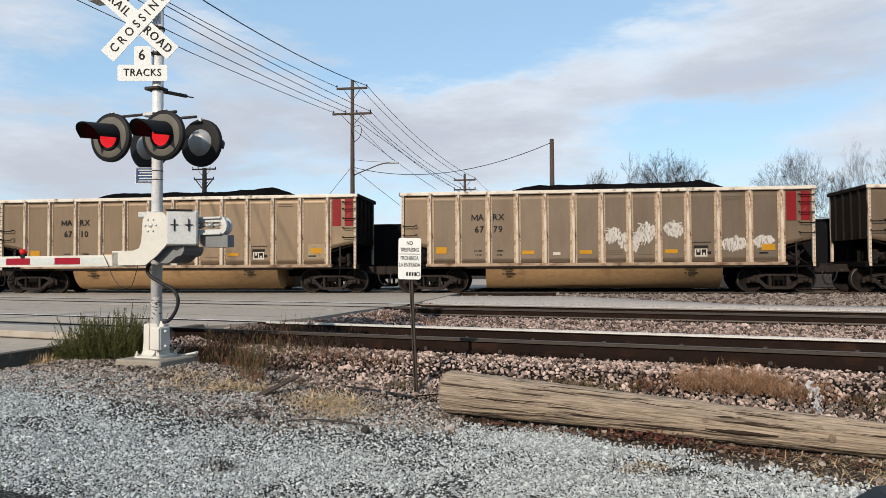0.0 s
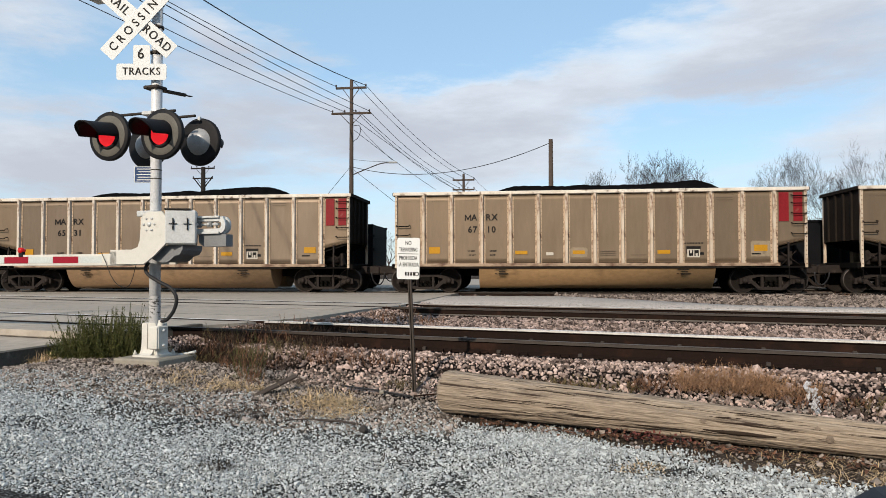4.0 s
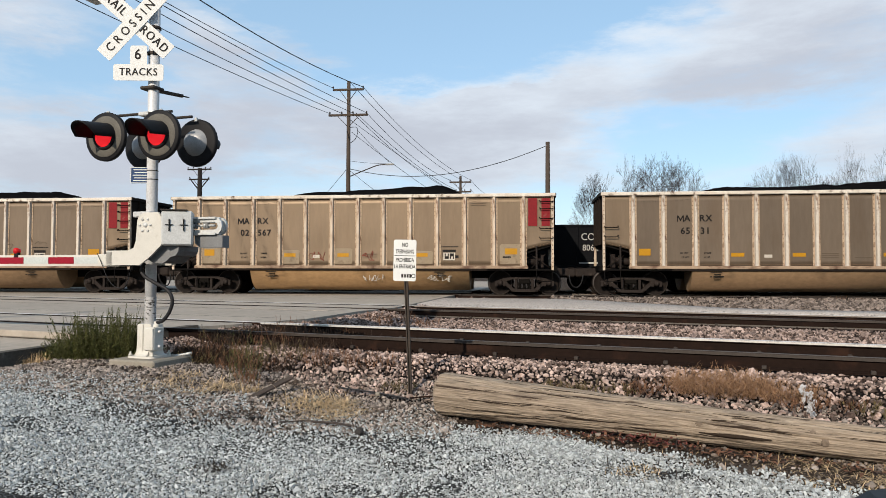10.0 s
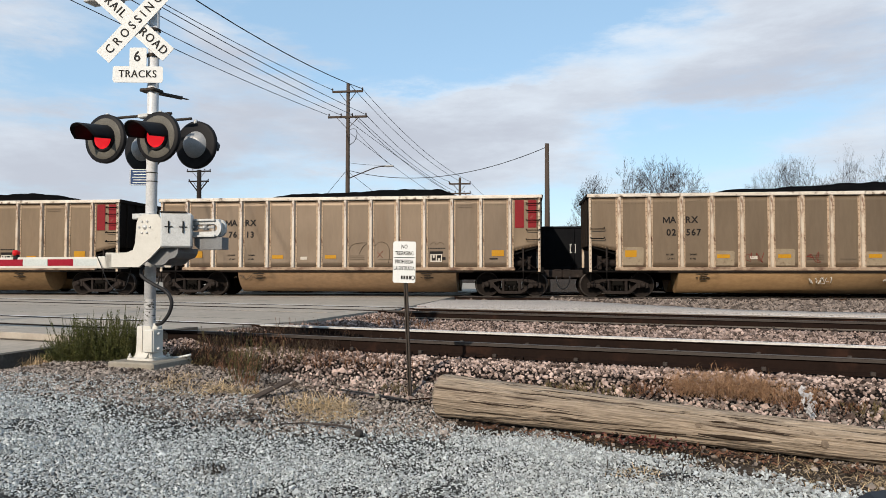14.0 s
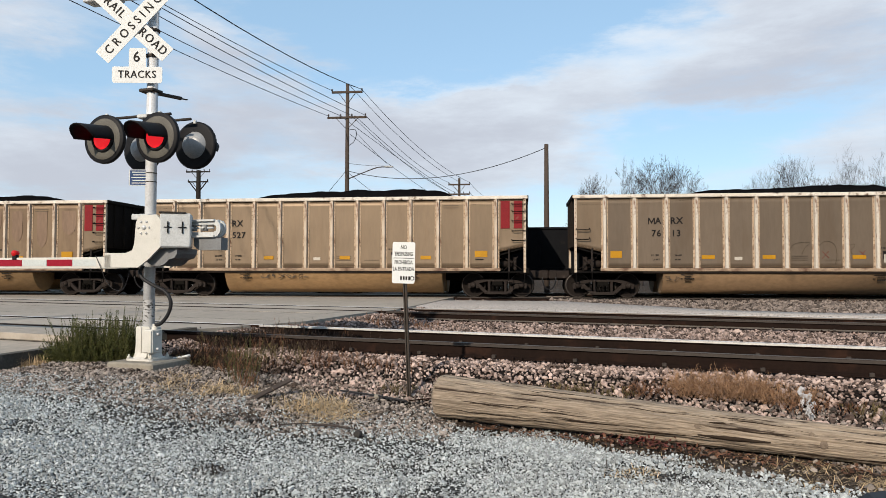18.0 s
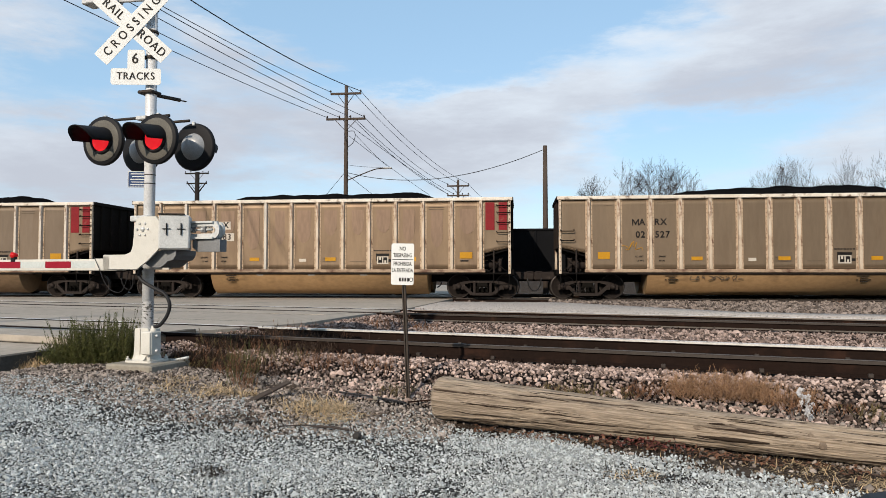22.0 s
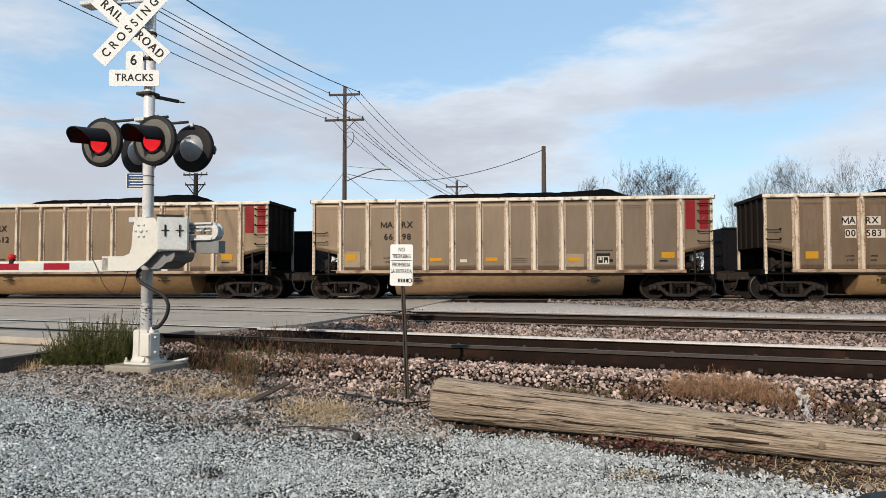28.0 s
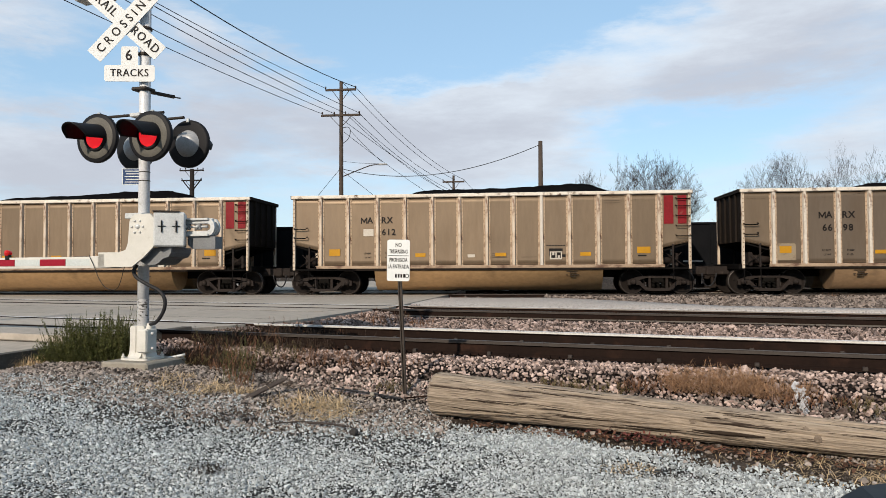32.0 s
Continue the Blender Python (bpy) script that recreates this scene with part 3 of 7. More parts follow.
# the gravel lot lies on the earth with a ragged edge towards the ballast
def lot_edge(x):
    pts = ((-14, 7.2), (-5.95, 6.75), (-4.86, 6.5), (-3.45, 6.2), (-2.07, 5.95), (-1.56, 6.2), (-0.68, 6.15), (0.29, 5.95), (1.4, 5.12), (1.97, 4.70), (4.0, 3.4), (14, -2))
    for (xa, ya), (xb, yb) in zip(pts, pts[1:]):
        if x <= xb:
            break
    base = ya + (yb - ya) * (x - xa) / (xb - xa)
    return base + 0.16 * noise.noise((x * 1.3, 0, 7)) + 0.08 * noise.noise((x * 4, 0, 2))


lot = Mesh()
lot_xs = steps((-14, 14, 0.2))
lot_rows = [0.0, 0.15, 0.3, 0.45, 0.6, 0.7, 0.8, 0.87, 0.93, 0.97, 1.0]
for x in lot_xs:
    e = lot_edge(x)
    for r in lot_rows:
        y = -4 + (e + 4) * r
        lot.v.append((x, y, ground_z(x, y) + 0.03 * ease(1.0, 0.93, r) - (0.02 if r == 1 else 0)))
nr = len(lot_rows)
for i in range(len(lot_xs) - 1):
    for j in range(nr - 1):
        lot.f.append((i * nr + j, (i + 1) * nr + j, (i + 1) * nr + j + 1, i * nr + j + 1))
lot.smooth = [True] * len(lot.f)
tagged(part("gravel_lot", lot, M["lot"]), "pale blue-grey crushed limestone parking lot, bed darkened as shade between the chips", "gravel", kind="structure")


def track_bed(name, label, u0, u1, profile, lengthwise=1.0):
    m = Mesh()
    us = steps((u0, u1, lengthwise))
    for u in us:
        for v, z in profile:
            x, y = xy(u, v)
            if v > 7.6:
                z += (-0.045 - z) * 0.8 * edge_rise(x, y) * (abs(abs(v - TRACK_1) - GAUGE) > 0.15 and abs(abs(v - TRACK_2) - GAUGE) > 0.15)
            m.v.append((x, y, z + 0.012 * noise.noise((u * 1.1, v * 2, 0))))
    k = len(profile)
    for i in range(len(us) - 1):
        for j in range(k - 1):
            m.f.append((i * k + j, (i + 1) * k + j, (i + 1) * k + j + 1, i * k + j + 1))
    m.smooth = [True] * len(m.f)
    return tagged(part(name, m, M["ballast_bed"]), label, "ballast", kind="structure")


def fine_profile(profile, d=0.25):
    out = []
    for (va, za), (vb, zb) in zip(profile, profile[1:]):
        n = max(1, round((vb - va) / d))
        out += [(va + (vb - va) * i / n, za + (zb - za) * i / n) for i in range(n)]
    return out + [profile[-1]]


track_bed("ballast_bed_near", "brown crushed-rock ballast bed of two side tracks", -7.8, 70, fine_profile([p for p in PROFILE if p[0] >= 6.5]), 0.4)


def straight_bed(name, y, half, z_top, label):
    m = Mesh()
    prof = ((y - half - 0.9, -0.36), (y - half, z_top), (y + half, z_top), (y + half + 0.9, -0.36))
    xs = steps((-90, 90, 2))
    for x in xs:
        m.v += [(x, yy, z + 0.015 * noise.noise((x, yy, 0))) for yy, z in prof]
    for i in range(len(xs) - 1):
        for j in range(3):
            m.f.append((i * 4 + j, (i + 1) * 4 + j, (i + 1) * 4 + j + 1, i * 4 + j + 1))
    m.smooth = [True] * len(m.f)
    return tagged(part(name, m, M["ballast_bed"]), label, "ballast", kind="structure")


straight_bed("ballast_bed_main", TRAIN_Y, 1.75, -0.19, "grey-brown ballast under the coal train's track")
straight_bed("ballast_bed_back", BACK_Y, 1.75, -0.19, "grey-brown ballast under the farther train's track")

# pale gravel service strip between the side track and the coal train
def strip_far(x):
    return min(24.15, max(26.3 - 1.51 * x, (17.2 - x * SA) / CA + 1.9)) + 0.25 * noise.noise((x * 0.8, 3, 0))


strip = Mesh()
for x in steps((-3.2, 15.5, 0.5)):
    y0 = (17.2 - x * SA) / CA + 0.1 * noise.noise((x, 0, 0))
    y1 = strip_far(x)
    y0 = min(y0, y1 - 0.3)
    strip.v += [(x, y0 + (y1 - y0) * r, -0.03 - 0.19 * (r in (0, 1))) for r in (0, 0.12, 0.5, 0.9, 1)]
for i in range(len(strip.v) // 5 - 1):
    for j in range(4):
        strip.f.append((i * 5 + j, i * 5 + 5 + j, i * 5 + 6 + j, i * 5 + 1 + j))
strip.smooth = [True] * len(strip.f)
shoulder = Mesh()
for x in steps((1.5, 60, 0.5)):
    y0 = max(strip_far(x), (17.0 - x * SA) / CA) if x < 15.5 else (17.0 - x * SA) / CA
    shoulder.v += [(x, y0 - 0.05, -0.24), (x, y0 + 0.35, -0.06), (x, min(24.4, max(y0 + 0.6, 24.4)), -0.08), (x, 25.15, -0.20)]
for i in range(len(shoulder.v) // 4 - 1):
    for j in range(3):
        shoulder.f.append((i * 4 + j, i * 4 + 4 + j, i * 4 + 5 + j, i * 4 + 1 + j))
shoulder.smooth = [True] * len(shoulder.f)
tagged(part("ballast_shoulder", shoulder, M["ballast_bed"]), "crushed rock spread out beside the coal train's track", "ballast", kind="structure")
tagged(part("gravel_strip", strip, M["pale_gravel"]), "pale compacted gravel service strip between tracks", "gravel", kind="structure")


# the road: concrete slabs with a real edge
def road_z(x, y):
    u, v = uv(x, y)
    return -0.16 + 0.148 * ease(6.5, 8.3, v) if y < 20 else -0.012


road = Mesh()
road_ys = steps((1.0, 24.8, 0.3), (24.8, 60, 2))
offs = (0, 1.0, 2.2, 4.5, 8, 14, 24, 45)
for y in road_ys:
    e = road_edge_x(max(3.0, y))
    for o in offs:
        road.v.append((e - o, y, road_z(e - o, y)))
ko = len(offs)
for i in range(len(road_ys) - 1):
    for j in range(ko - 1):
        road.f.append((i * ko + j, i * ko + j + 1, (i + 1) * ko + j + 1, (i + 1) * ko + j))
for i in range(len(road_ys) - 1):
    a, b = road.v[i * ko], road.v[(i + 1) * ko]
    road.add([a, b, (b[0], b[1], b[2] - 0.3), (a[0], a[1], a[2] - 0.3)], [(0, 1, 2, 3)])
road.smooth = [False] * len(road.f)
tagged(part("road", road, M["road"]), "worn pale concrete road over the level crossing", "road", kind="structure")

kerb = Mesh()
kp = [(x, y) for x, y in ROAD_EDGE if 2 < y < 11]
for (xa, ya), (xb, yb) in zip(kp, kp[1:]):
    za, zb = road_z(xa, ya), road_z(xb, yb)
    kerb.add([(xa - 0.13, ya, za + 0.03), (xb - 0.13, yb, zb + 0.03), (xb + 0.02, yb, zb + 0.03), (xa + 0.02, ya, za + 0.03),
              (xa - 0.13, ya, za - 0.2), (xb - 0.13, yb, zb - 0.2), (xb + 0.04, yb, zb - 0.3), (xa + 0.04, ya, za - 0.3)],
             [(0, 1, 2, 3), (3, 2, 6, 7), (0, 4, 5, 1), (0, 3, 7, 4), (1, 5, 6, 2)])
tagged(part("kerb", kerb, M["stained"]), "weathered concrete kerb along the road", "kerb", kind="structure")

# rails: head, web and foot
RAIL = ((-0.036, 0.0), (-0.030, 0.006), (0.030, 0.006), (0.036, 0.0), (0.036, -0.032), (0.009, -0.046), (0.009, -0.135), (0.070, -0.158), (0.070, -0.170),
        (-0.070, -0.170), (-0.070, -0.158), (-0.009, -0.135), (-0.009, -0.046), (-0.036, -0.032))


def rail(parent, length0, length1, v, top, angled, side):
    m = Mesh()
    ends = []
    for u in (length0, length1):
        for dv, z in RAIL:
            ends.append((*xy(u, v + dv), z) if angled else (u, v + dv, z))
    n = len(RAIL)
    m.add(ends, [(i, (i + 1) % n, (i + 1) % n + n, i + n) for i in range(n)] + [tuple(range(n)), tuple(range(2 * n - 1, n - 1, -1))])
    ob = part("rail", m, M["rail"], parent)
    t = Mesh()
    pts = []
    for u in (length0, length1):
        for dv, z in ((-0.034, 0.0045), (-0.028, 0.0085), (0.028, 0.0085), (0.034, 0.0045)):
            pts.append((*xy(u, v + dv), z) if angled else (u, v + dv, z))
    t.add(pts, [(0, 1, 5, 4), (1, 2, 6, 5), (2, 3, 7, 6)])
    part("running_surface", t, top, ob, "worn steel running surface")
    faces = [("gauge_face", -0.0375, 0.003, -0.022, M["gauge"] if v < TRACK_1 + 1 else M["gauge_dull"], "polished inner face")] if side > 0 else [("head_side", -0.0375, 0.002, -0.031, M["field"], "dull outer face of the head")]
    for name, dv, hi, lo, mat, label in faces:
        pts = []
        for u in (-7.45 if angled else -2.4, length1):
            for z in (hi, lo):
                pts.append((*xy(u, v + dv), z) if angled else (u, v + dv, z))
        part(name, Mesh().add(pts, [(0, 1, 3, 2)]), mat, ob, label)
    if side < 0 and angled and v > TRACK_1 + 1:
        pts = []
        for u in (-7.0, length1):
            for dv, z in ((-0.071, -0.155), (-0.012, -0.131)):
                pts.append((*xy(u, v + dv), z))
        part("rail_foot", Mesh().add(pts, [(0, 1, 3, 2)]), M["foot_pale"], ob, "pale foot of the rail")
    return ob


def track(name, label, v, u0, u1, angled, tops, tie_span, tie_step=0.508, clips=True):
    tr = thing(name, label, "railway track", kind="structure")
    for s, top in zip((-1, 1), tops):
        rail(tr, u0, u1, v + s * GAUGE, top, angled, s)
    rnd = random.Random(int(v * 100))
    tie = Mesh().box(-0.115, 0.115, -1.29, 1.29, -0.178, 0.0, 0.012).data("tie", M["tie"])
    plate = Mesh()
    for s in (-1, 1):
        plate.box(-0.10, 0.10, s * GAUGE - 0.17, s * GAUGE + 0.17, 0.0, 0.016, 0.004)
        for a in (-1, 1):
            for d in (-0.095, 0.095):
                plate.box(a * 0.055 - 0.012, a * 0.055 + 0.012, s * GAUGE + d - 0.018, s * GAUGE + d + 0.018, 0.016, 0.052, 0.004)
    plate = plate.data("tie_plate", M["rail"])
    anchor = Mesh().box(-0.025, 0.025, -0.03, 0.02, -0.008, 0.035, 0.006).data("rail_anchor", M["field"])
    for k in range(int((tie_span[1] - tie_span[0]) / 1.02) if clips else 0):
        for s in (-1, 1):
            w = tie_span[0] + 0.2 + k * 1.016
            p = xy(w, v + s * GAUGE - 0.055)
            part("rail_anchor", anchor, None, tr, at=pose(p[0], p[1], -0.155, 0, 0, -16.0))
    u = tie_span[0]
    count = 0
    while u < tie_span[1]:
        rot = rnd.uniform(-1.2, 1.2)
        p = (*xy(u, v), -0.19) if angled else (u, v, -0.19)
        at = pose(p[0], p[1], p[2] + rnd.uniform(-0.012, 0.006), 0, 0, (-16.0 if angled else 0) + rot)
        t = part("tie", tie, None, tr, at=at)
        if clips:
            part("tie_plate", plate, None, t)
        u += tie_step + rnd.uniform(-0.02, 0.02)
        count += 1
    return tr


track("side_track", "rusty rails with a polished head on worn wooden ties in ballast", TRACK_1, -60, 75, True, (M["railtop_noglint"], M["railtop"]), (-7.0, 14))
track("side_track", "rusty rails on wooden ties behind the nearer side track", TRACK_2, -60, 75, True, (M["railtop_noglint"], M["railtop"]), (-7.6, 19))
track("main_track", "track under the coal train, dark rails on wooden ties", TRAIN_Y, -90, 90, False, (M["railtop_noglint"], M["railtop_noglint"]), (-2, 24), clips=False)
track("back_track", "track under the black gondola train", BACK_Y, -90, 90, False, (M["railtop"], M["railtop"]), (-2, 10), clips=False)

# dark flangeways and panel joints of the crossing
def crossing_seam(name, v, width, u0, u1, angled, lift=0.004):
    m = Mesh()
    us = steps((u0, u1, 0.5))
    for u in us:
        for d in (-width / 2, width / 2):
            p = xy(u, v + d) if angled else (u, v + d)
            m.v.append((*p, road_z(*p) + lift))
    for i in range(len(us) - 1):
        m.f.append((2 * i, 2 * i + 2, 2 * i + 3, 2 * i + 1))
    m.smooth = [False] * len(m.f)
    return tagged(part(name, m, M["joint"]), "dark rubber flangeway seam in the crossing", "joint", kind="structure")


for v in (TRACK_1, TRACK_2):
    for s in (-1, 1):
        for d in (-0.085, 0.085):
            crossing_seam("flangeway", v + s * GAUGE + d, 0.085, -40, -8.05 if v == TRACK_1 else -8.3, True)
    for d in (-1.95, 1.95):
        crossing_seam("panel_joint", v + d, 0.035, -40, -8.05 if v == TRACK_1 else -8.3, True)
for d in (-2.6, -1.95):
    crossing_seam("panel_joint", TRAIN_Y + d, 0.05, -50, -2.9, False)


# concrete crossing panels between and beside the rails, one by one
panel_rng = random.Random(12)
crossing = thing("crossing_panels", "pale worn concrete crossing panels between the rails", "crossing panels", kind="structure")
for v in (TRACK_1, TRACK_2):
    for lo, hi in ((-1.92, -0.885), (-0.62, 0.62), (0.885, 1.92)):
        u = -8.12 if v == TRACK_1 else -8.36
        while u > -27:
            ln = 2.42
            panel = Mesh().box(-ln, 0, lo, hi, -0.10, 0.0, 0.008)
            x0, y0 = xy(u, v)
            part("crossing_panel", panel, M["road"], crossing, at=pose(x0, y0, -0.005 + panel_rng.uniform(-0.004, 0.003), 0, panel_rng.uniform(-0.05, 0.05), -16.0))
            u -= ln + 0.02


# loose stones, joined
def stones(name, places, sizes, mat, label, seed, flat=0.75, shape="chip"):
    rng = np.random.default_rng(seed)
    n = len(places)
    if shape == "round":
        g = 1.618
        base = np.array([(-1, g, 0), (1, g, 0), (-1, -g, 0), (1, -g, 0), (0, -1, g), (0, 1, g), (0, -1, -g), (0, 1, -g), (g, 0, -1), (g, 0, 1), (-g, 0, -1), (-g, 0, 1)], float) * 0.28
        f = np.array([(0, 11, 5), (0, 5, 1), (0, 1, 7), (0, 7, 10), (0, 10, 11), (1, 5, 9), (5, 11, 4), (11, 10, 2), (10, 7, 6), (7, 1, 8), (3, 9, 4), (3, 4, 2), (3, 2, 6), (3, 6, 8), (3, 8, 9), (4, 9, 5), (2, 4, 11), (6, 2, 10), (8, 6, 7), (9, 8, 1)])
    elif shape == "spall":
        base = np.array([(1, 0, 0), (0, 1, 0), (-1, 0, 0), (0, -1, 0), (0, 0, 1), (0, 0, -1)], float) * 0.62
        f = np.array([(0, 1, 4), (1, 2, 4), (2, 3, 4), (3, 0, 4), (1, 0, 5), (2, 1, 5), (3, 2, 5), (0, 3, 5)])
    else:
        base = np.array([(-1, -1, -1), (1, -1, -1), (1, 1, -1), (-1, 1, -1), (-1, -1, 1), (1, -1, 1), (1, 1, 1), (-1, 1, 1)], float) * 0.5
        f = np.array([(0, 3, 2, 1), (4, 5, 6, 7), (0, 1, 5, 4), (1, 2, 6, 5), (2, 3, 7, 6), (3, 0, 4, 7)])
    nv, (nf, fk) = len(base), f.shape
    v = base[None] * (1 + rng.uniform(-0.5, 0.5, (n, nv, 3)))
    if shape == "chip":
        v[:, 4:, :2] *= rng.uniform(0.35, 0.9, (n, 1, 2))
    elif shape == "spall":
        v += rng.uniform(-0.16, 0.16, (n, 1, 3)) + rng.uniform(-0.22, 0.22, (n, nv, 3))
    v *= (sizes[:, None, None] * rng.uniform(0.7, 1.3, (n, 1, 3)) * np.array([1.0, 0.85, flat]))
    a, b = rng.uniform(0, 6.28, n), rng.uniform(-1.1, 1.1, n)
    ca, sa, cb, sb = np.cos(a), np.sin(a), np.cos(b), np.sin(b)
    x, y, z = v[..., 0], v[..., 1], v[..., 2]
    y, z = y * cb[:, None] - z * sb[:, None], y * sb[:, None] + z * cb[:, None]
    x, y = x * ca[:, None] - y * sa[:, None], x * sa[:, None] + y * ca[:, None]
    v = np.stack([x, y, z], -1) + places[:, None, :]
    faces = (f[None] + (np.arange(n) * nv)[:, None, None]).reshape(-1)
    me = bpy.data.meshes.new(name)
    me.vertices.add(n * nv)
    me.vertices.foreach_set("co", v.reshape(-1))
    me.loops.add(n * nf * fk)
    me.loops.foreach_set("vertex_index", faces)
    me.polygons.add(n * nf)
    me.polygons.foreach_set("loop_start", np.arange(n * nf) * fk)
    me.polygons.foreach_set("use_smooth", np.zeros(n * nf, bool))
    me.update(calc_edges=True)
    me.validate()
    me.materials.append(mat)
    return tagged(part(name, me, None), label, "gravel", kind="stuff")


BARE = ((0.80, 4.95, 0.42), (1.15, 4.80, 0.25), (-2.14, 4.67, 0.16), (-0.9, 4.78, 0.22), (-3.7, 5.0, 0.35), (-1.35, 5.95, 0.2))  # dirt showing through


def on_lot(x, y):
    if y < 3.6 or abs(math.degrees(math.atan2(x, y)) + 6.5) > 35 or x < road_edge_x(y) + 0.1:
        return None
    for bx, by, br in BARE:
        if math.hypot(x - bx, (y - by) * 1.6) < br * (1 + 0.6 * noise.noise((x * 5, y * 5, 2))) and random.random() < 0.45:
            return None
    past = y - lot_edge(x) + 0.45 * noise.noise((x * 1.9, y * 1.9, 5))
    if x > -0.6:
        thin = ease(0.25, -0.40, past)
    else:
        thin = max(ease(0.35, -1.25, past) ** 2, 0.22 * ease(1.1, 0.3, past))
    if random.random() > thin:
        return None
    if noise.noise((x * 0.8, y * 1.1, 11)) + 0.5 * noise.noise((x * 3, y * 3, 4)) > 0.26 and random.random() < 0.45:
        return None
    return ground_z(x, y) + (0.03 if y < lot_edge(x) - 0.2 else 0.012) + random.uniform(-0.003, 0.006)


def on_margin(x, y):
    e = lot_edge(x)
    u, v = uv(x, y)
    if y < e - 1.6 or v > 7.2 or abs(math.degrees(math.atan2(x, y)) + 6.5) > 35 or x < road_edge_x(y) + 0.12:
        return None
    if random.random() > ease(-1.6, 0.0, y - e + 0.4 * noise.noise((x * 1.5, y * 1.5, 8))):
        return None
    if x > -0.6 and y < e + 0.9 and random.random() < 0.9:
        return None
    if x < -3.6 and y > 8.4 and random.random() < 0.85:     # weedy dark soil behind the signal
        return None
    return max(ground_z(x, y), ballast_z(v) if u > -7.6 and v > 6.5 else -9) + 0.01


def on_ballast(u, v):
    x, y = xy(u, v)
    if x < road_edge_x(y) + 0.15 or (x < -3.75 and y < 9.1):
        return None
    for t in (TRACK_1, TRACK_2):
        if abs(abs(v - t) - GAUGE) < (0.10 if t == TRACK_1 else 0.19):
            return None
    z = ballast_z(v)
    if v > 7.6:
        z += (-0.04 - z) * 0.85 * edge_rise(x, y)
    return (x, y, z + random.uniform(0.004, 0.024))


def packed(cell, x0, x1, y0, y1, seed, keep, shake=0.38):
    """Places side by side on a shaken grid, so that the dark-coloured bed shows in gaps between the stones."""
    rng_ = np.random.default_rng(seed)
    nx, ny = int((x1 - x0) / cell), int((y1 - y0) / cell)
    out = []
    for j in range(ny):
        jit = rng_.uniform(-shake, shake, (nx, 2))
        for i in range(nx):
            place_ = keep(x0 + (i + 0.5 * (j % 2) + jit[i, 0]) * cell, y0 + (j + jit[i, 1]) * cell)
            if place_ is not None:
                out.append(place_)
    return np.array(out)


def with_xy(height):
    def at(x, y):
        z = height(x, y)
        return None if z is None else (x, y, z)
    return at


def sizes_of(n, middle, spread, seed):
    return np.random.default_rng(seed).lognormal(math.log(middle), spread, n)


rng = np.random.default_rng(3)
p = packed(0.0150, -7.0, 4.2, 3.7, 7.4, 1, with_xy(on_lot), 0.45)
stones("gravel_chips", p, sizes_of(len(p), 0.0152, 0.27, 5), M["gravel"], "loose pale blue-grey limestone chips", 21, 0.85, "spall")
p = packed(0.033, -7.6, 5, 4.2, 9.5, 2, with_xy(on_margin), 0.5)
stones("margin_stones", p, sizes_of(len(p), 0.0245, 0.32, 6), M["margin"], "loose brown and grey stones along the lot's edge", 22, 0.8, "round")
p = packed(0.046, -7.6, 5.8, 6.75, 10.7, 7, on_ballast)
stones("ballast_stones", p, sizes_of(len(p), 0.0345, 0.32, 7), M["ballast"], "brown and pinkish-grey crushed ballast stones", 23, 0.8, "round")
p = packed(0.058, -8, 12.5, 10.7, 17.6, 8, on_ballast)
stones("ballast_stones", p, sizes_of(len(p), 0.0445, 0.34, 8), M["ballast_pale"], "crushed ballast stones between the side tracks", 24, 0.8, "spall")


def on_shoulder(x, y):
    if strip_far(x) > y or y < (17.0 - x * SA) / CA + 0.1:
        return None
    return (x, y, -0.05)


q = packed(0.076, 1.0, 13.5, 15.5, 25.2, 19, on_shoulder)
stones("ballast_stones", q, sizes_of(len(q), 0.066, 0.32, 19), M["ballast_far"], "grey-brown crushed rock beside the coal train's track", 26, 0.8, "spall")
p = packed(0.076, -2.4, 19, 23.9, 26.0, 9, lambda x, y: None if x < 2.6 and y < 24.6 else (x, y, -0.16))
stones("ballast_stones", p, sizes_of(len(p), 0.066, 0.32, 9), M["ballast_far"], "crushed ballast stones beside the coal train's track", 25, 0.8, "spall")


# ---- the coal train ----
CAR = 16.18                             # coupled length of a car
BODY = 14.46
HALF = 1.575                            # half the body's width
RIBS = (1.07, 2.11, 3.22, 4.25, 5.26, 6.26, 7.26, 8.23, 9.23, 10.23, 11.25, 12.31, 13.37)
TOP, SILL = 3.71, 0.97
AXLES = (0.17, 1.945, 12.515, 14.29)
WHEEL = 0.457


def rib_meshes():
    z0, z1 = SILL + 0.11, TOP - 0.12
    m = Mesh()
    prof = ((-0.062, -0.008), (-0.046, -0.10), (-0.036, -0.108), (0.036, -0.108), (0.046, -0.10), (0.062, -0.008))
    v = [(x, y, z) for z in (z0, z1) for x, y in prof]
    n = len(prof)
    m.add(v, [(i, (i + 1) % n, (i + 1) % n + n, i + n) for i in range(n)] + [tuple(range(n)), tuple(range(2 * n - 1, n - 1, -1))])
    fl = Mesh().box(-0.125, 0.125, -0.012, 0.002, z0, z1, 0.003)
    rv = Mesh()
    for k in range(17):
        z = z0 + 0.08 + k * (z1 - z0 - 0.16) / 16
        for x in (-0.099, 0.099):
            rv.box(x - 0.014, x + 0.014, -0.026, -0.012, z - 0.016, z + 0.016)
    return m, fl, rv


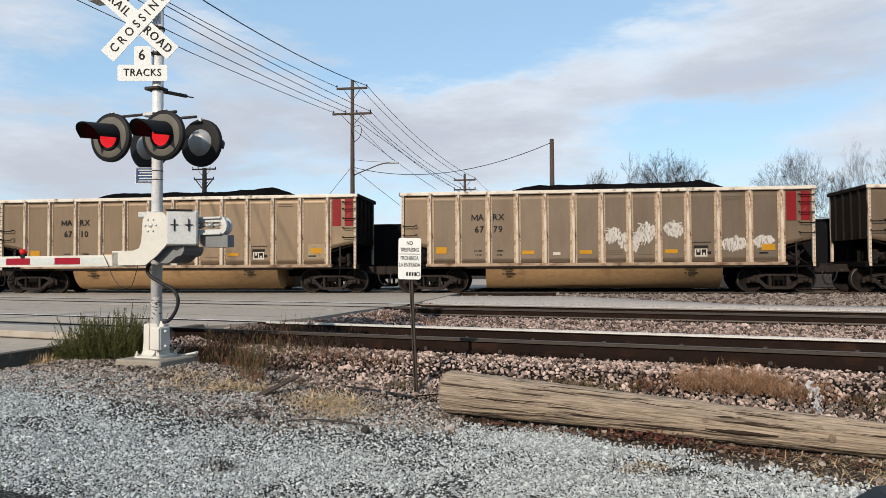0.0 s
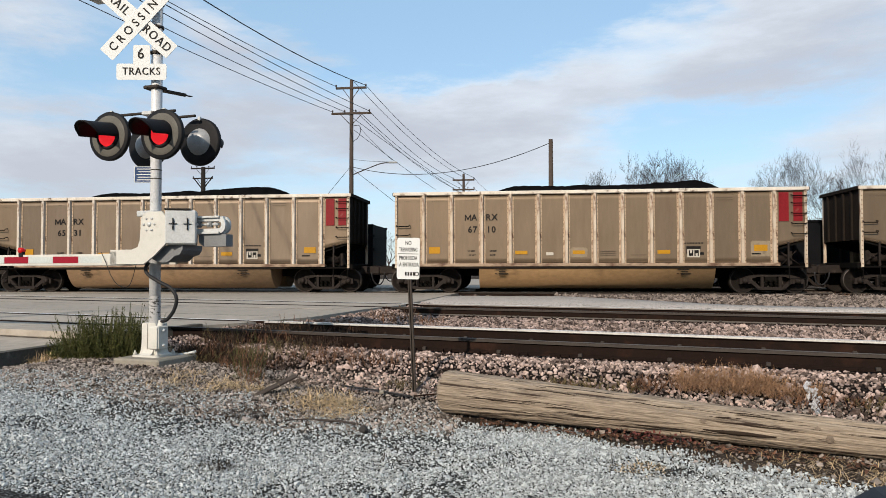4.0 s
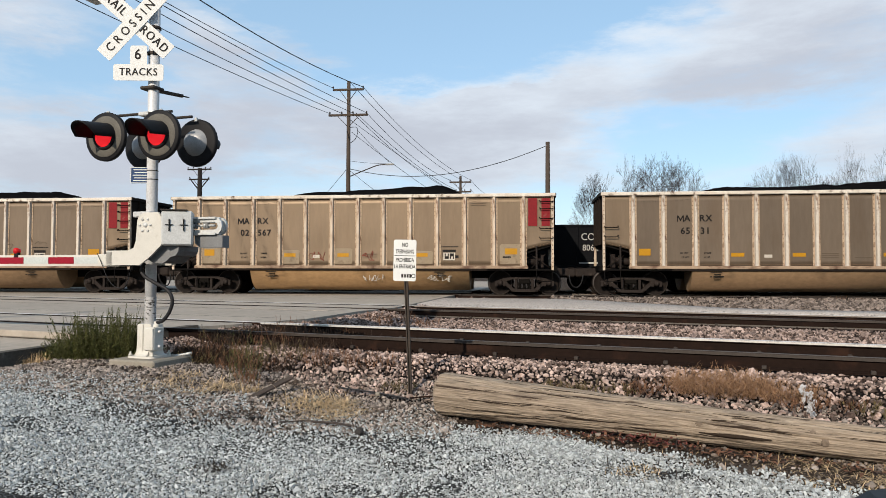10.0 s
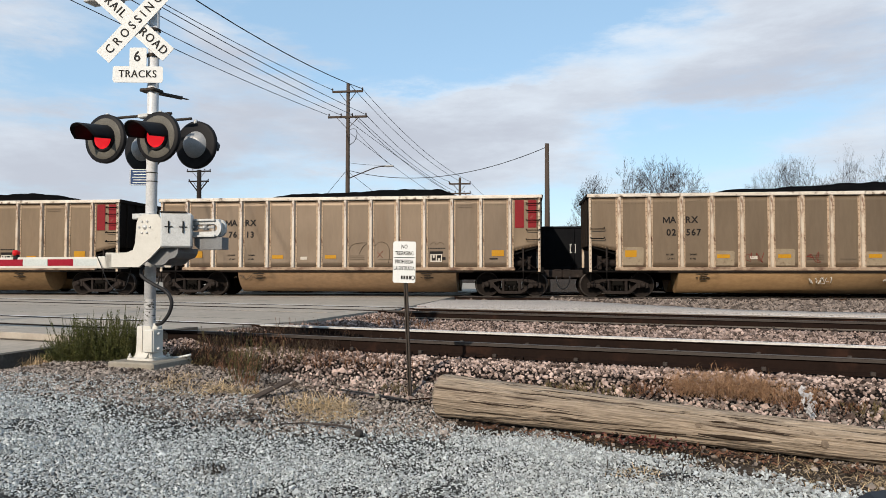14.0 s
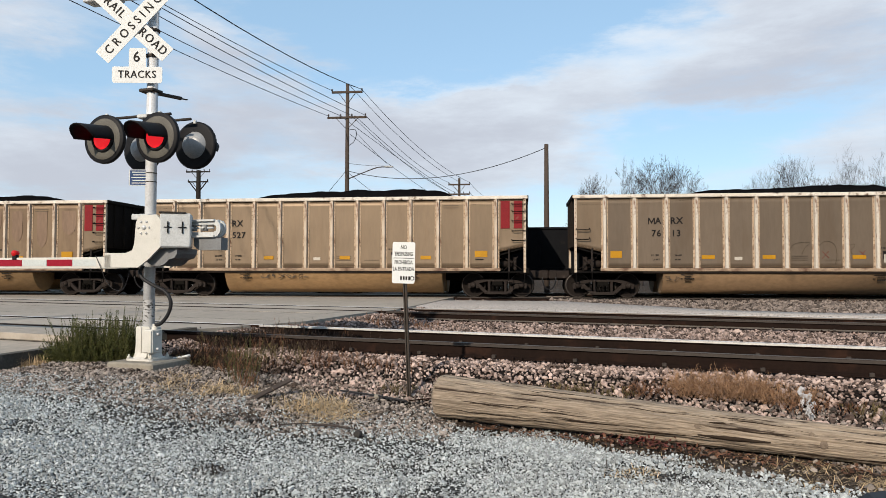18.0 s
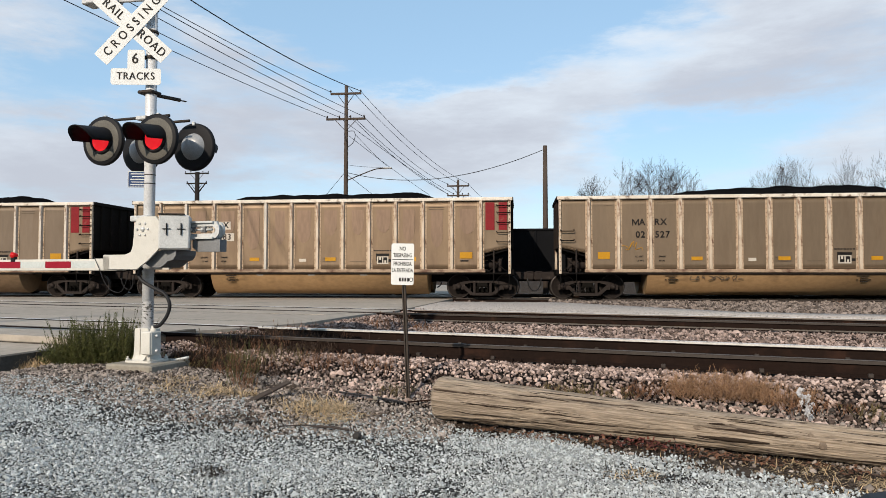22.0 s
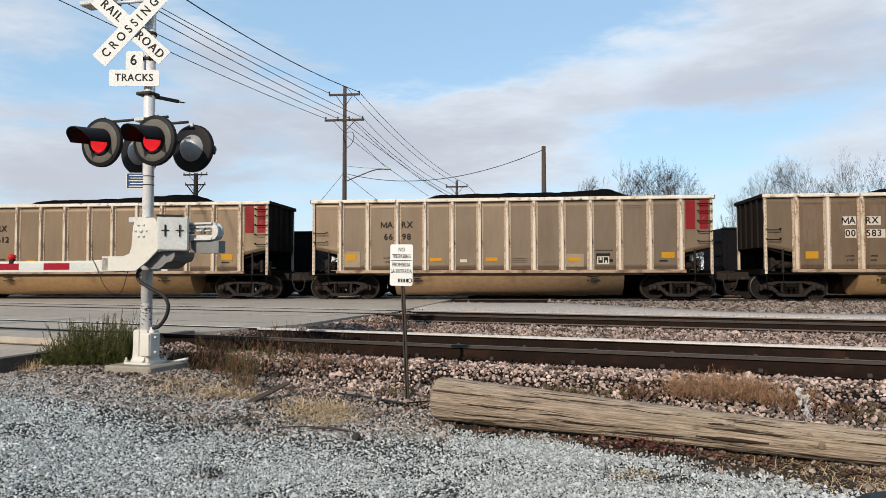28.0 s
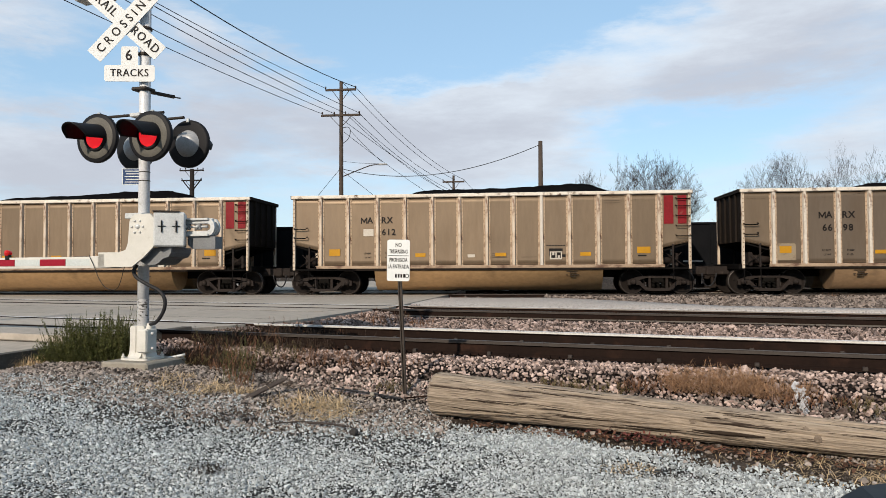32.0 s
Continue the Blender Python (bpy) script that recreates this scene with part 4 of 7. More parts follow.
def side_frame_mesh():
    """Cast side frame of a freight truck, openings cut through."""
    m = Mesh()
    h = 0.8875
    top = [(-h - 0.16, 0.52), (-h + 0.10, 0.62), (-0.45, 0.68), (0.45, 0.68), (h - 0.10, 0.62), (h + 0.16, 0.52)]
    low = [(-h - 0.16, 0.40), (-h + 0.14, 0.50), (-0.42, 0.59), (0.42, 0.59), (h - 0.14, 0.50), (h + 0.16, 0.40)]
    m.prism(top + low[::-1], -0.055, 0.055)
    for s in (-1, 1):
        m.prism([(s * (h - 0.2), 0.52), (s * (h - 0.11), 0.44), (s * 0.44, 0.13), (s * 0.33, 0.13), (s * 0.33, 0.20)], -0.06, 0.06)
        m.box(s * 0.30 - 0.05, s * 0.30 + 0.05, -0.07, 0.07, 0.16, 0.58, 0.012)
        m.prism([(s * (h - 0.19), 0.56), (s * (h + 0.19), 0.52), (s * (h + 0.19), 0.34), (s * (h + 0.10), 0.34), (s * (h + 0.10), 0.5), (s * (h - 0.10), 0.52), (s * (h - 0.10), 0.34), (s * (h - 0.19), 0.34)], -0.08, 0.08)
    m.prism([(-0.46, 0.20), (-0.36, 0.12), (0.36, 0.12), (0.46, 0.20), (0.30, 0.22), (-0.30, 0.22)], -0.10, 0.10)
    return m


def wheelset_mesh():
    m = Mesh()
    for s in (-1, 1):
        y = s * 0.72
        prof = [(0.09, -0.09), (0.13, -0.07), (0.34, -0.01), (0.385, -0.055), (0.452, -0.06)]
        back = [(0.482, 0.062), (0.482, 0.088), (0.40, 0.088), (0.36, 0.04), (0.14, 0.05), (0.09, 0.09)]
        m.lathe([(r, d) for r, d in prof] + [(WHEEL, 0.05)] + back, (0, y, 0), (0, -s, 0), 24)
        for k in range(4):
            a = k * math.pi / 2
            m.box(-0.03, 0.03, -0.006, 0.006, 0.19, 0.27, 0.003, pose(0, y + s * 0.062, 0, 0, math.degrees(a), 0))
    m.tube([(0, -1.04, 0), (0, 1.04, 0)], 0.085, 12)
    return m


def coal_mesh(seed):
    m = Mesh()
    rnd = random.Random(seed)
    nx, ny = 84, 17
    x0, x1 = 0.12, BODY - 0.12
    a, b = 2.9 + rnd.uniform(-0.5, 0.5), 12.2 + rnd.uniform(-0.4, 0.5)
    peak = 0.52 + rnd.uniform(-0.04, 0.05)
    for j in range(ny):
        for i in range(nx):
            x, y = x0 + (x1 - x0) * i / (nx - 1), -1.48 + 2.96 * j / (ny - 1)
            bump = ease(a - 0.5, a + 1.9, x) * ease(b + 0.5, b - 1.7, x)
            bump *= 0.72 + 0.28 * min(1.0, max(0.0, (x - a) / (b - a - 1.5))) + 0.05 * math.sin((x - a) * 0.75 + seed)
            z = TOP - 0.34 + (peak + 0.18) * bump * (1 - (abs(y) / 1.62) ** 4.5) + 0.07 * noise.noise((x * 1.7, y * 1.7, seed * 3.1)) * bump + 0.03 * noise.noise((x * 6, y * 6, seed))
            m.v.append((x, y, z))
    for j in range(ny - 1):
        for i in range(nx - 1):
            m.f.append((j * nx + i, j * nx + i + 1, (j + 1) * nx + i + 1, (j + 1) * nx + i))
    m.smooth = [False] * len(m.f)
    return m


def dented(m, out, s, seed):
    """A side sheet, pressed in a little between its seams."""
    nx, nz = 7, 12
    (xa, za), (xb, zb), (_, zt), _ = out
    rows = []
    for depth in (0.0, 0.015):
        rows.append(len(m.v))
        for j in range(nz + 1):
            for i in range(nx + 1):
                f, g = i / nx, j / nz
                lo = za + (zb - za) * f
                edge = min(1.0, 5 * f, 5 * (1 - f)) * min(1.0, 6 * g, 6 * (1 - g))
                dent = 0.014 * edge * (0.5 + 0.9 * noise.noise((f * 1.6 + seed * 3.7, g * 2.2, seed)))
                m.v.append((xa + (xb - xa) * f, s * (HALF - 0.10 - depth - max(0.0, dent)), lo + (zt - lo) * g))
    k = nx + 1
    for o in rows:
        m.f += [(o + j * k + i, o + j * k + i + 1, o + (j + 1) * k + i + 1, o + (j + 1) * k + i) for j in range(nz) for i in range(nx)]
    rim = [i for i in range(k)] + [j * k + nx for j in range(1, nz + 1)] + [nz * k + i for i in range(nx - 1, -1, -1)] + [j * k for j in range(nz - 1, 0, -1)]
    a, b = rows
    m.f += [(a + p, a + q, b + q, b + p) for p, q in zip(rim, rim[1:] + rim[:1])]
    m.smooth += [True] * (2 * nx * nz) + [False] * len(rim)


def coal_wagon():
    w = thing("coal_wagon", "tan steel coal gondola with pale ribs and heaped coal, rolling", "railway wagon", group="coal train wagons")
    m, fl, rv = rib_meshes()
    rib, flange, rivets = m.data("rib", M["rib"]), fl.data("flange", M["rust"]), rv.data("rivet_strip", M["rivet"])
    edges = (0.0,) + RIBS + (BODY,)
    for s in (-1, 1):
        # panels between the ribs; the end bays rise to the platform
        for i, (a, b) in enumerate(zip(edges, edges[1:])):
            p = Mesh()
            if i in (0, len(edges) - 2):
                lo_out, lo_in = 1.88, 1.64
                za, zb = (lo_out, lo_in) if i == 0 else (lo_in, lo_out)
                out = [(a, za), (b, zb), (b, TOP - 0.11), (a, TOP - 0.11)]
            else:
                out = [(a, SILL + 0.10), (b, SILL + 0.10), (b, TOP - 0.11), (a, TOP - 0.11)]
            dented(p, out, s, i * 7 + s)
            q = Mesh()
            for k in range(11):
                x = a + 0.17 + (b - a - 0.34) * k / 10
                for z in ((TOP - 0.17,) if i in (0, len(edges) - 2) else (TOP - 0.17, SILL + 0.16)):
                    q.box(x - 0.014, x + 0.014, s * (HALF - 0.10), s * (HALF - 0.086), z - 0.014, z + 0.014)
            if i in (0, len(edges) - 2):
                for k in range(8):
                    f = 0.1 + 0.8 * k / 7
                    x, z = a + (b - a) * f, za + (zb - za) * f + 0.05
                    q.box(x - 0.018, x + 0.018, s * (HALF - 0.10), s * (HALF - 0.084), z - 0.018, z + 0.018)
            o = part("end_panel" if i in (0, len(edges) - 2) else "side_panel", p, M["panel_gold"] if i in (0, len(edges) - 2) else M["panel"], w)
            if s < 0:
                part("rivet_strip", q, M["rivet"], o, kind="stuff")
        for x in RIBS:
            r = part("rib", rib, None, w, at=pose(x, s * (HALF - 0.10), 0, 0, 0, 0 if s < 0 else 180))
            part("flange", flange, None, r, "rusty riveted flange")
            if s < 0:
                part("rivet_strip", rivets, None, r, kind="stuff")
        c = Mesh().box(-0.06, BODY + 0.06, s * (HALF - 0.16), s * (HALF + 0.012), TOP - 0.125, TOP, 0.02)
        part("top_chord", c, M["chord"], w, "chipped pale top chord")
        c = Mesh().box(0.92, BODY - 0.92, s * (HALF - 0.14), s * (HALF + 0.01), SILL, SILL + 0.115, 0.012)
        part("side_sill", c, M["sill"], w)
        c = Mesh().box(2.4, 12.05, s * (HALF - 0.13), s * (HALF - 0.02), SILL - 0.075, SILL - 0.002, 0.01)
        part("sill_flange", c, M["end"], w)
        for x in (0.045, BODY - 0.045):
            p = Mesh().box(x - 0.045, x + 0.045, s * (HALF - 0.14), s * (HALF - 0.03), 0.92, TOP - 0.126, 0.008)
            q = Mesh()
            for k in range(17):
                z = 1.05 + k * 0.155
                q.box(x - 0.018, x + 0.018, s * (HALF - 0.03), s * (HALF - 0.014), z - 0.018, z + 0.018)
            o = part("corner_post", p, M["rib"], w)
            part("rivet_strip", q, M["rivet"], o, kind="stuff")
        # lower tub, rounded underneath
        t = Mesh()
        ring = [(s * 0.05, 0.955)] + [(s * (0.78 + 0.73 * math.cos(math.pi * k / 20)), 0.955 - 0.79 * math.sin(math.pi * k / 20) ** 1.45) for k in range(19, -1, -1)]
        t.prism(ring, 3.10, 11.40, "yz")
        t.smooth = [False, False] + [True] * (len(t.f) - 2)
        part("tub", t, M["tub"], w)
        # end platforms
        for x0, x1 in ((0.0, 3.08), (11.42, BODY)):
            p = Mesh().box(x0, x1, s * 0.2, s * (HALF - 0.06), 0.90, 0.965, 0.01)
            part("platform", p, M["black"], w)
        for x, n in ((0.62, 1), (BODY - 0.62, 1)):
            p = Mesh().box(x - 0.03, x + 0.03, s * (HALF - 0.13), s * (HALF - 0.07), 0.93, 1.80, 0.006)
            part("stanchion", p, M["truck"], w)
    # slope sheets, ends, floor
    for e in (0, 1):
        x = 0.0 if e == 0 else BODY
        d = 1 if e == 0 else -1
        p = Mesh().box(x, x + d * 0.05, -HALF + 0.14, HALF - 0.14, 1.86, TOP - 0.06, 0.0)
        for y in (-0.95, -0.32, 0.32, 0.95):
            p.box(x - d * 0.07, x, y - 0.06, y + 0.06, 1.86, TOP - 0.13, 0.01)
        part("end_sheet", p, M["end"], w, "grimy end sheet, coloured darker for shade")
        # end chord in the same shade-dark colour, not the pale chord paint
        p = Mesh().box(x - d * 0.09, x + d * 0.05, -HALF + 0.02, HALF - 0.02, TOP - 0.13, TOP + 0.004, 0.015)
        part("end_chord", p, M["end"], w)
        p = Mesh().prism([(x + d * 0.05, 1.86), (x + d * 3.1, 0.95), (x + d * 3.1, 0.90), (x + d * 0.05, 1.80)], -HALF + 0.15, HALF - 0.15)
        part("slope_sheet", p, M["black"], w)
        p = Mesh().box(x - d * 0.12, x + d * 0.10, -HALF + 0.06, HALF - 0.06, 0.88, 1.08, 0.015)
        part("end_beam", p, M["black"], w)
        p = Mesh().box(x - d * 0.86, x + d * 1.3, -0.16, 0.16, 0.70, 1.0, 0.03)
        p.box(x - d * 0.86, x - d * 0.52, -0.17, 0.15, 0.66, 1.02, 0.06)
        part("coupler", p, M["truck"], w)
        p = Mesh().tube([(x - d * 0.61 - d * 0.25 * (1 - math.cos(k * math.pi / 16)), -0.5 + 0.02 * k, 0.74 - 0.46 * math.sin(k * math.pi / 16)) for k in range(9)], 0.026, 6)
        part("air_hose", p, M["hose"], w)
        p = Mesh().tube([(x + d * 0.5, -0.9, 1.25), (x + d * 1.2, -0.9, 1.25)], 0.16, 12)
        p.box(x + d * 0.35, x + d * 0.5, -1.1, -0.7, 1.0, 1.5, 0.03)
        p.tube([(x + d * 0.15, -1.2, 1.02), (x + d * 0.9, -1.15, 1.55)], 0.02, 6)
        p.tube([(x + d * 0.8, -1.3, 1.0), (x + d * 0.3, -1.32, 1.5)], 0.018, 6)
        part("brake_gear", p, M["truck"], w)
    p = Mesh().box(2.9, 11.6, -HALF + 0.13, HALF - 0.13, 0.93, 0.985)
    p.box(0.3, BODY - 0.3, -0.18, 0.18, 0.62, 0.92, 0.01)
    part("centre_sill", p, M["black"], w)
    # ladder and grab irons on the near side
    for k, z in enumerate((3.44, 3.18, 2.83, 2.47, 2.12)):
        x0, x1 = 13.95, BODY - 0.03
        p = Mesh().tube([(x0, -HALF + 0.10, z), (x0, -HALF - 0.0, z - 0.02), (x0 + 0.02, -HALF - 0.03, z - 0.045), (x1 - 0.02, -HALF - 0.03, z - 0.045), (x1, -HALF, z - 0.02), (x1, -HALF + 0.1, z)], 0.017, 6)
        part("rung", p, M["black"], w)
    for z in (2.46, 2.12):
        p = Mesh().tube([(0.06, -HALF + 0.10, z + 0.05), (0.06, -HALF - 0.03, z + 0.03), (0.08, -HALF - 0.03, z - 0.01), (0.52, -HALF - 0.03, z - 0.01), (0.54, -HALF - 0.03, z + 0.03), (0.54, -HALF + 0.10, z + 0.05)], 0.018, 6)
        part("grab_iron", p, M["black"], w)
    for x0, x1 in ((0.06, 0.62), (BODY - 0.62, BODY - 0.06)):
        part("sill_step", Mesh().tube([(x0, -HALF + 0.05, 0.95), (x0, -HALF + 0.05, 0.54), (x0 + 0.02, -HALF + 0.05, 0.52), (x1 - 0.02, -HALF + 0.05, 0.52), (x1, -HALF + 0.05, 0.54), (x1, -HALF + 0.05, 0.95)], 0.017, 6), M["black"], w)
    y = -HALF + 0.096
    for x0, x1 in ((13.54, 13.87), (14.02, 14.32)):
        part("red_panel", Mesh().box(x0, x1, y - 0.008, y + 0.004, 2.52, 3.53), M["red"], w, "faded red rectangle")
    m = Mesh()
    for x in (3.95, 10.35):
        for k, (z, half) in enumerate(((0.85, 0.24), (0.79, 0.12), (0.72, 0.25), (0.66, 0.13))):
            n = int(half * 2 / 0.058)
            for j in range(n):
                if (j * 7 + k * 3) % 9 != 4:
                    m.box(x - half + j * 0.058, x - half + j * 0.058 + 0.050, -1.512, -1.46, z - 0.012, z + 0.012)
    part("small_stencil", m, M["ink"], w, kind="stuff")
    part("coal_load", coal_mesh(1), M["coal"], w, "heaped black coal")
    # trucks
    frame_data = side_frame_mesh().data("side_frame", M["truck"])
    spring = Mesh()
    for dx in (0.0,):
        pts = [(dx + 0.055 * math.cos(k * 1.05), 0.055 * math.sin(k * 1.05), 0.22 + k * 0.0085) for k in range(32)]
        spring.tube(pts, 0.017, 5)
    spring = spring.data("spring", M["bolster"])
    cap = Mesh().lathe([(0.0, 0.09), (0.075, 0.09), (0.10, 0.06), (0.12, 0.0), (0.12, -0.06)], (0, 0, 0), (0, -1, 0), 16)
    for k in range(3):
        a = k * 2.094 + 0.5
        cap.box(-0.018, 0.018, -0.105, -0.085, 0.04, 0.075, 0.0, pose(0, 0, 0, 0, math.degrees(a), 0))
    cap = cap.data("journal_cap", M["truck"])
    for c in (1.0575, BODY - 1.0575):
        t = Mesh().box(c - 0.20, c + 0.20, -1.05, 1.05, 0.42, 0.64, 0.03)
        t.box(c - 0.26, c + 0.26, -0.3, 0.3, 0.62, 0.90, 0.03)
        t = part("truck", t, M["bolster"], w)
        for s in (-1, 1):
            part("side_frame", frame_data, None, t, at=pose(c, s * 1.0, 0))
            for dx in (-0.17, 0.0, 0.17):
                part("spring", spring, None, t, at=pose(c + dx, s * 1.0, 0))
            for a in (-0.8875, 0.8875):
                part("journal_cap", cap, None, t, at=pose(c + a, s * 1.06, 0.457, 0, 0, 0 if s < 0 else 180))
    ws = wheelset_mesh().data("wheelset", M["wheel"])
    treads = [Mesh().lathe([(0.418, -0.0590), (0.4525, -0.0605), (WHEEL + 0.001, -0.03), (WHEEL + 0.002, 0.046)], (0, s * 0.72, 0), (0, -s, 0), 28).data("tread", M["tread"]) for s in (-1, 1)]
    for x in AXLES:
        o = part("wheelset", ws, None, w, at=pose(x, 0, WHEEL))
        for tread in treads:
            part("tread", tread, None, o, "bright worn tread")
    return w


def marker_set(first):
    """Reflectors, data patch and small stencils; the two builds of car carry them in different bays."""
    y = -HALF + 0.096
    out = []
    bays = ((1.27, 1.67, 1.45, 1.69), (4.42, 4.86, 1.41, 1.54), (6.47, 6.90, 1.41, 1.54), (9.43, 9.87, 1.41, 1.54), (12.70, 13.15, 1.49, 1.71)) if first else (
        (1.38, 1.80, 1.45, 1.70), (4.62, 5.0, 1.40, 1.53), (7.55, 7.95, 1.40, 1.53), (10.6, 10.98, 1.40, 1.53), (12.60, 13.06, 1.48, 1.71))
    for x0, x1, z0, z1 in bays:
        out.append(("yellow_marker", Mesh().box(x0, x1, y - 0.007, y + 0.004, z0, z1).data("yellow_marker", M["yellow"]), "weathered yellow reflector", ""))
    bx = 10.45 if first else 9.52
    out.append(("data_patch", Mesh().box(bx, bx + 0.43, y - 0.006, y + 0.004, 1.28, 1.56).data("data_patch", M["patch"]), "white test data patch", ""))
    m = Mesh().box(bx + 0.05, bx + 0.20, y - 0.010, y - 0.004, 1.33, 1.43).box(bx + 0.05, bx + 0.09, y - 0.010, y - 0.004, 1.43, 1.53).box(bx + 0.16, bx + 0.20, y - 0.010, y - 0.004, 1.43, 1.53).box(bx + 0.24, bx + 0.39, y - 0.010, y - 0.004, 1.42, 1.53).box(bx + 0.24, bx + 0.28, y - 0.010, y - 0.004, 1.33, 1.42).box(bx + 0.35, bx + 0.39, y - 0.010, y - 0.004, 1.33, 1.42).box(bx - 0.03, bx + 0.46, y - 0.005, y + 0.004, 1.575, 1.67).box(bx - 0.03, bx - 0.002, y - 0.005, y + 0.004, 1.40, 1.575)
    m.box(bx + 0.43, bx + 0.56, y - 0.007, y + 0.004, 1.36, 1.46).box(12.62, 12.92, y - 0.007, y + 0.004, 1.37, 1.42)
    out.append(("stencil_block", m.data("stencil_block", M["ink"]), "", "stuff"))
    px = 5.53 if first else 6.55
    out.append(("data_patch", Mesh().box(px, px + 0.26, y - 0.006, y + 0.004, 1.37, 1.48).data("data_patch", M["patch"]), "", ""))
    m = Mesh()
    for x, z, word in ((2.83, 1.535, "LD LMT"), (3.62, 1.535, "244600"), (2.86, 1.385, "LT WT"), (3.60, 1.385, "41100")):
        me = lettering(word, 0.062, M["ink"], 0.001, 0.95, 0.0, 1.0, 0.003)
        m.add([(p.co.x + x, p.co.y + y - 0.003, p.co.z + z) for p in me.vertices], [tuple(f.vertices) for f in me.polygons])
    for k in range(7):
        m.box(bx - 0.12 + k * 0.10, bx - 0.05 + k * 0.10, y - 0.005, y + 0.004, 1.76, 1.80)
    out.append(("small_stencil", m.data("small_stencil", M["ink"]), "", "stuff"))
    m = Mesh()
    for x, z in ((7.43, 1.5), (7.43, 1.43), (7.43, 1.36), (8.5, 1.36), (11.45, 3.36), (11.45, 3.28)):
        m.box(x, x + 0.55, y - 0.005, y + 0.004, z, z + 0.02)
    out.append(("small_stencil", m.data("small_stencil", M["dull_ink"]), "", "stuff"))
    return out


def letter_m():
    """The capital M of the reporting marks, drawn stroke by stroke."""
    if "M" not in LETTERS:
        a, h, t = 0.118, 0.113, 0.036
        out = [(-a, -h), (-a, h), (-a + t * 1.1, h), (0, -h * 0.12), (a - t * 1.1, h), (a, h), (a, -h), (a - t, -h), (a - t, h * 0.42), (t * 0.28, -h * 0.78), (-t * 0.28, -h * 0.78), (-a + t, h * 0.42), (-a + t, -h)]
        LETTERS["M"] = Mesh().prism(out, -0.0015, 0.0015).data("letter", M["ink"])
    return LETTERS["M"]


def marked(w, left, right, upper=True, patch=False):
    """Reporting marks and number on both sides of the third rib."""
    y = -HALF + 0.094
    if patch:
        for x0, x1, z0, z1 in ((2.62, 3.06, 2.60, 2.90), (3.40, 3.86, 2.60, 2.90), (2.70, 3.06, 2.16, 2.46), (3.40, 4.0, 2.16, 2.46)):
            part("repaint_patch", Mesh().box(x0, x1, y - 0.003, y + 0.004, z0, z1), M["patch"], w, "pale repainted patch behind the marks")
    for text, x, z in ((left[0], 2.82, 2.755), (right[0], 3.56, 2.755), (left[1], 2.87, 2.31), (right[1], 3.55 if len(right[1]) < 3 else 3.63, 2.31)):
        for c, letter in enumerate(text):
            step = 0.228 if letter.isalpha() else 0.18
            part("mark", letter_m() if letter == "M" else lettering(letter, 0.225, M["ink"], 0.0015, 0.95, 0.007), None, w, at=pose(x + (c - (len(text) - 1) / 2) * step, y - 0.006, z))


def hatch(w, seed, x0, x1, z0, z1, lean):
    """One ragged patch of white paint, brushed on in slanting strokes with spiky ends."""
    rnd = random.Random(seed)
    m = Mesh()
    cx, cz, hx, hz = (x0 + x1) / 2, (z0 + z1) / 2, (x1 - x0) / 2, (z1 - z0) / 2
    n = 15
    for j in range(n):
        f = -1 + 2 * (j + 0.5) / n
        reach = math.sqrt(max(0.0, 1 - f * f)) * rnd.uniform(0.7, 1.08)
        y = -HALF + 0.094 - 0.0003 * j
        a = (cx + hx * (f + lean * -reach * 0.5) , cz - hz * reach)
        b = (cx + hx * (f + lean * reach * 0.5) , cz + hz * reach * rnd.uniform(0.8, 1.1))
        t = hx * rnd.uniform(0.09, 0.17)
        m.prism([(a[0] - t * 0.3, a[1]), (a[0] + t, a[1] + 0.05), (b[0] + t * 1.1, b[1] - 0.06), (b[0] + t * 0.2, b[1]), (b[0] - t * 0.9, b[1] - 0.05)], y, y + 0.002)
    for j in range(5):
        z, y = cz + hz * rnd.uniform(-0.7, 0.7), -HALF + 0.094 - 0.0003 * (n + j)
        ln = hx * rnd.uniform(0.6, 1.0)
        tilt = rnd.uniform(-0.10, 0.14)
        m.prism([(cx - ln, z - 0.02 - tilt), (cx + ln, z - 0.01 + tilt), (cx + ln * 0.9, z + 0.03 + tilt), (cx - ln * 0.9, z + 0.02 - tilt)], y, y + 0.002)
    part("paint_patch", m, M["spray"], w, "ragged white paint patch", kind="stuff")


def smooth_line(knots, n=6):
    """A smooth line through knots."""
    knots = [Vector(p) for p in knots]
    pts = []
    for a, b, c, d in zip(knots[:1] + knots, knots, knots[1:], knots[2:] + knots[-1:]):
        for j in range(n):
            s = j / n
            pts.append(0.5 * (2 * b + (c - a) * s + (2 * a - 5 * b + 4 * c - d) * s * s + (3 * b - a - 3 * c + d) * s ** 3))
    return pts + [knots[-1]]


def scrawl(w, seed, x0, x1, z0, z1, mat, y, n=7, r=0.012):
    """A thin unreadable scribble, one looping line after another."""
    rnd = random.Random(seed)
    for k in range(n):
        cx, step = x0 + (x1 - x0) * (k + 0.5) / n, (x1 - x0) / n
        knots = [Vector((cx + step * rnd.uniform(-0.8, 0.8), y, rnd.uniform(z0, z1))) for j in range(5)]
        part("scribble", Mesh().tube(smooth_line(knots), r, 4), mat, w)


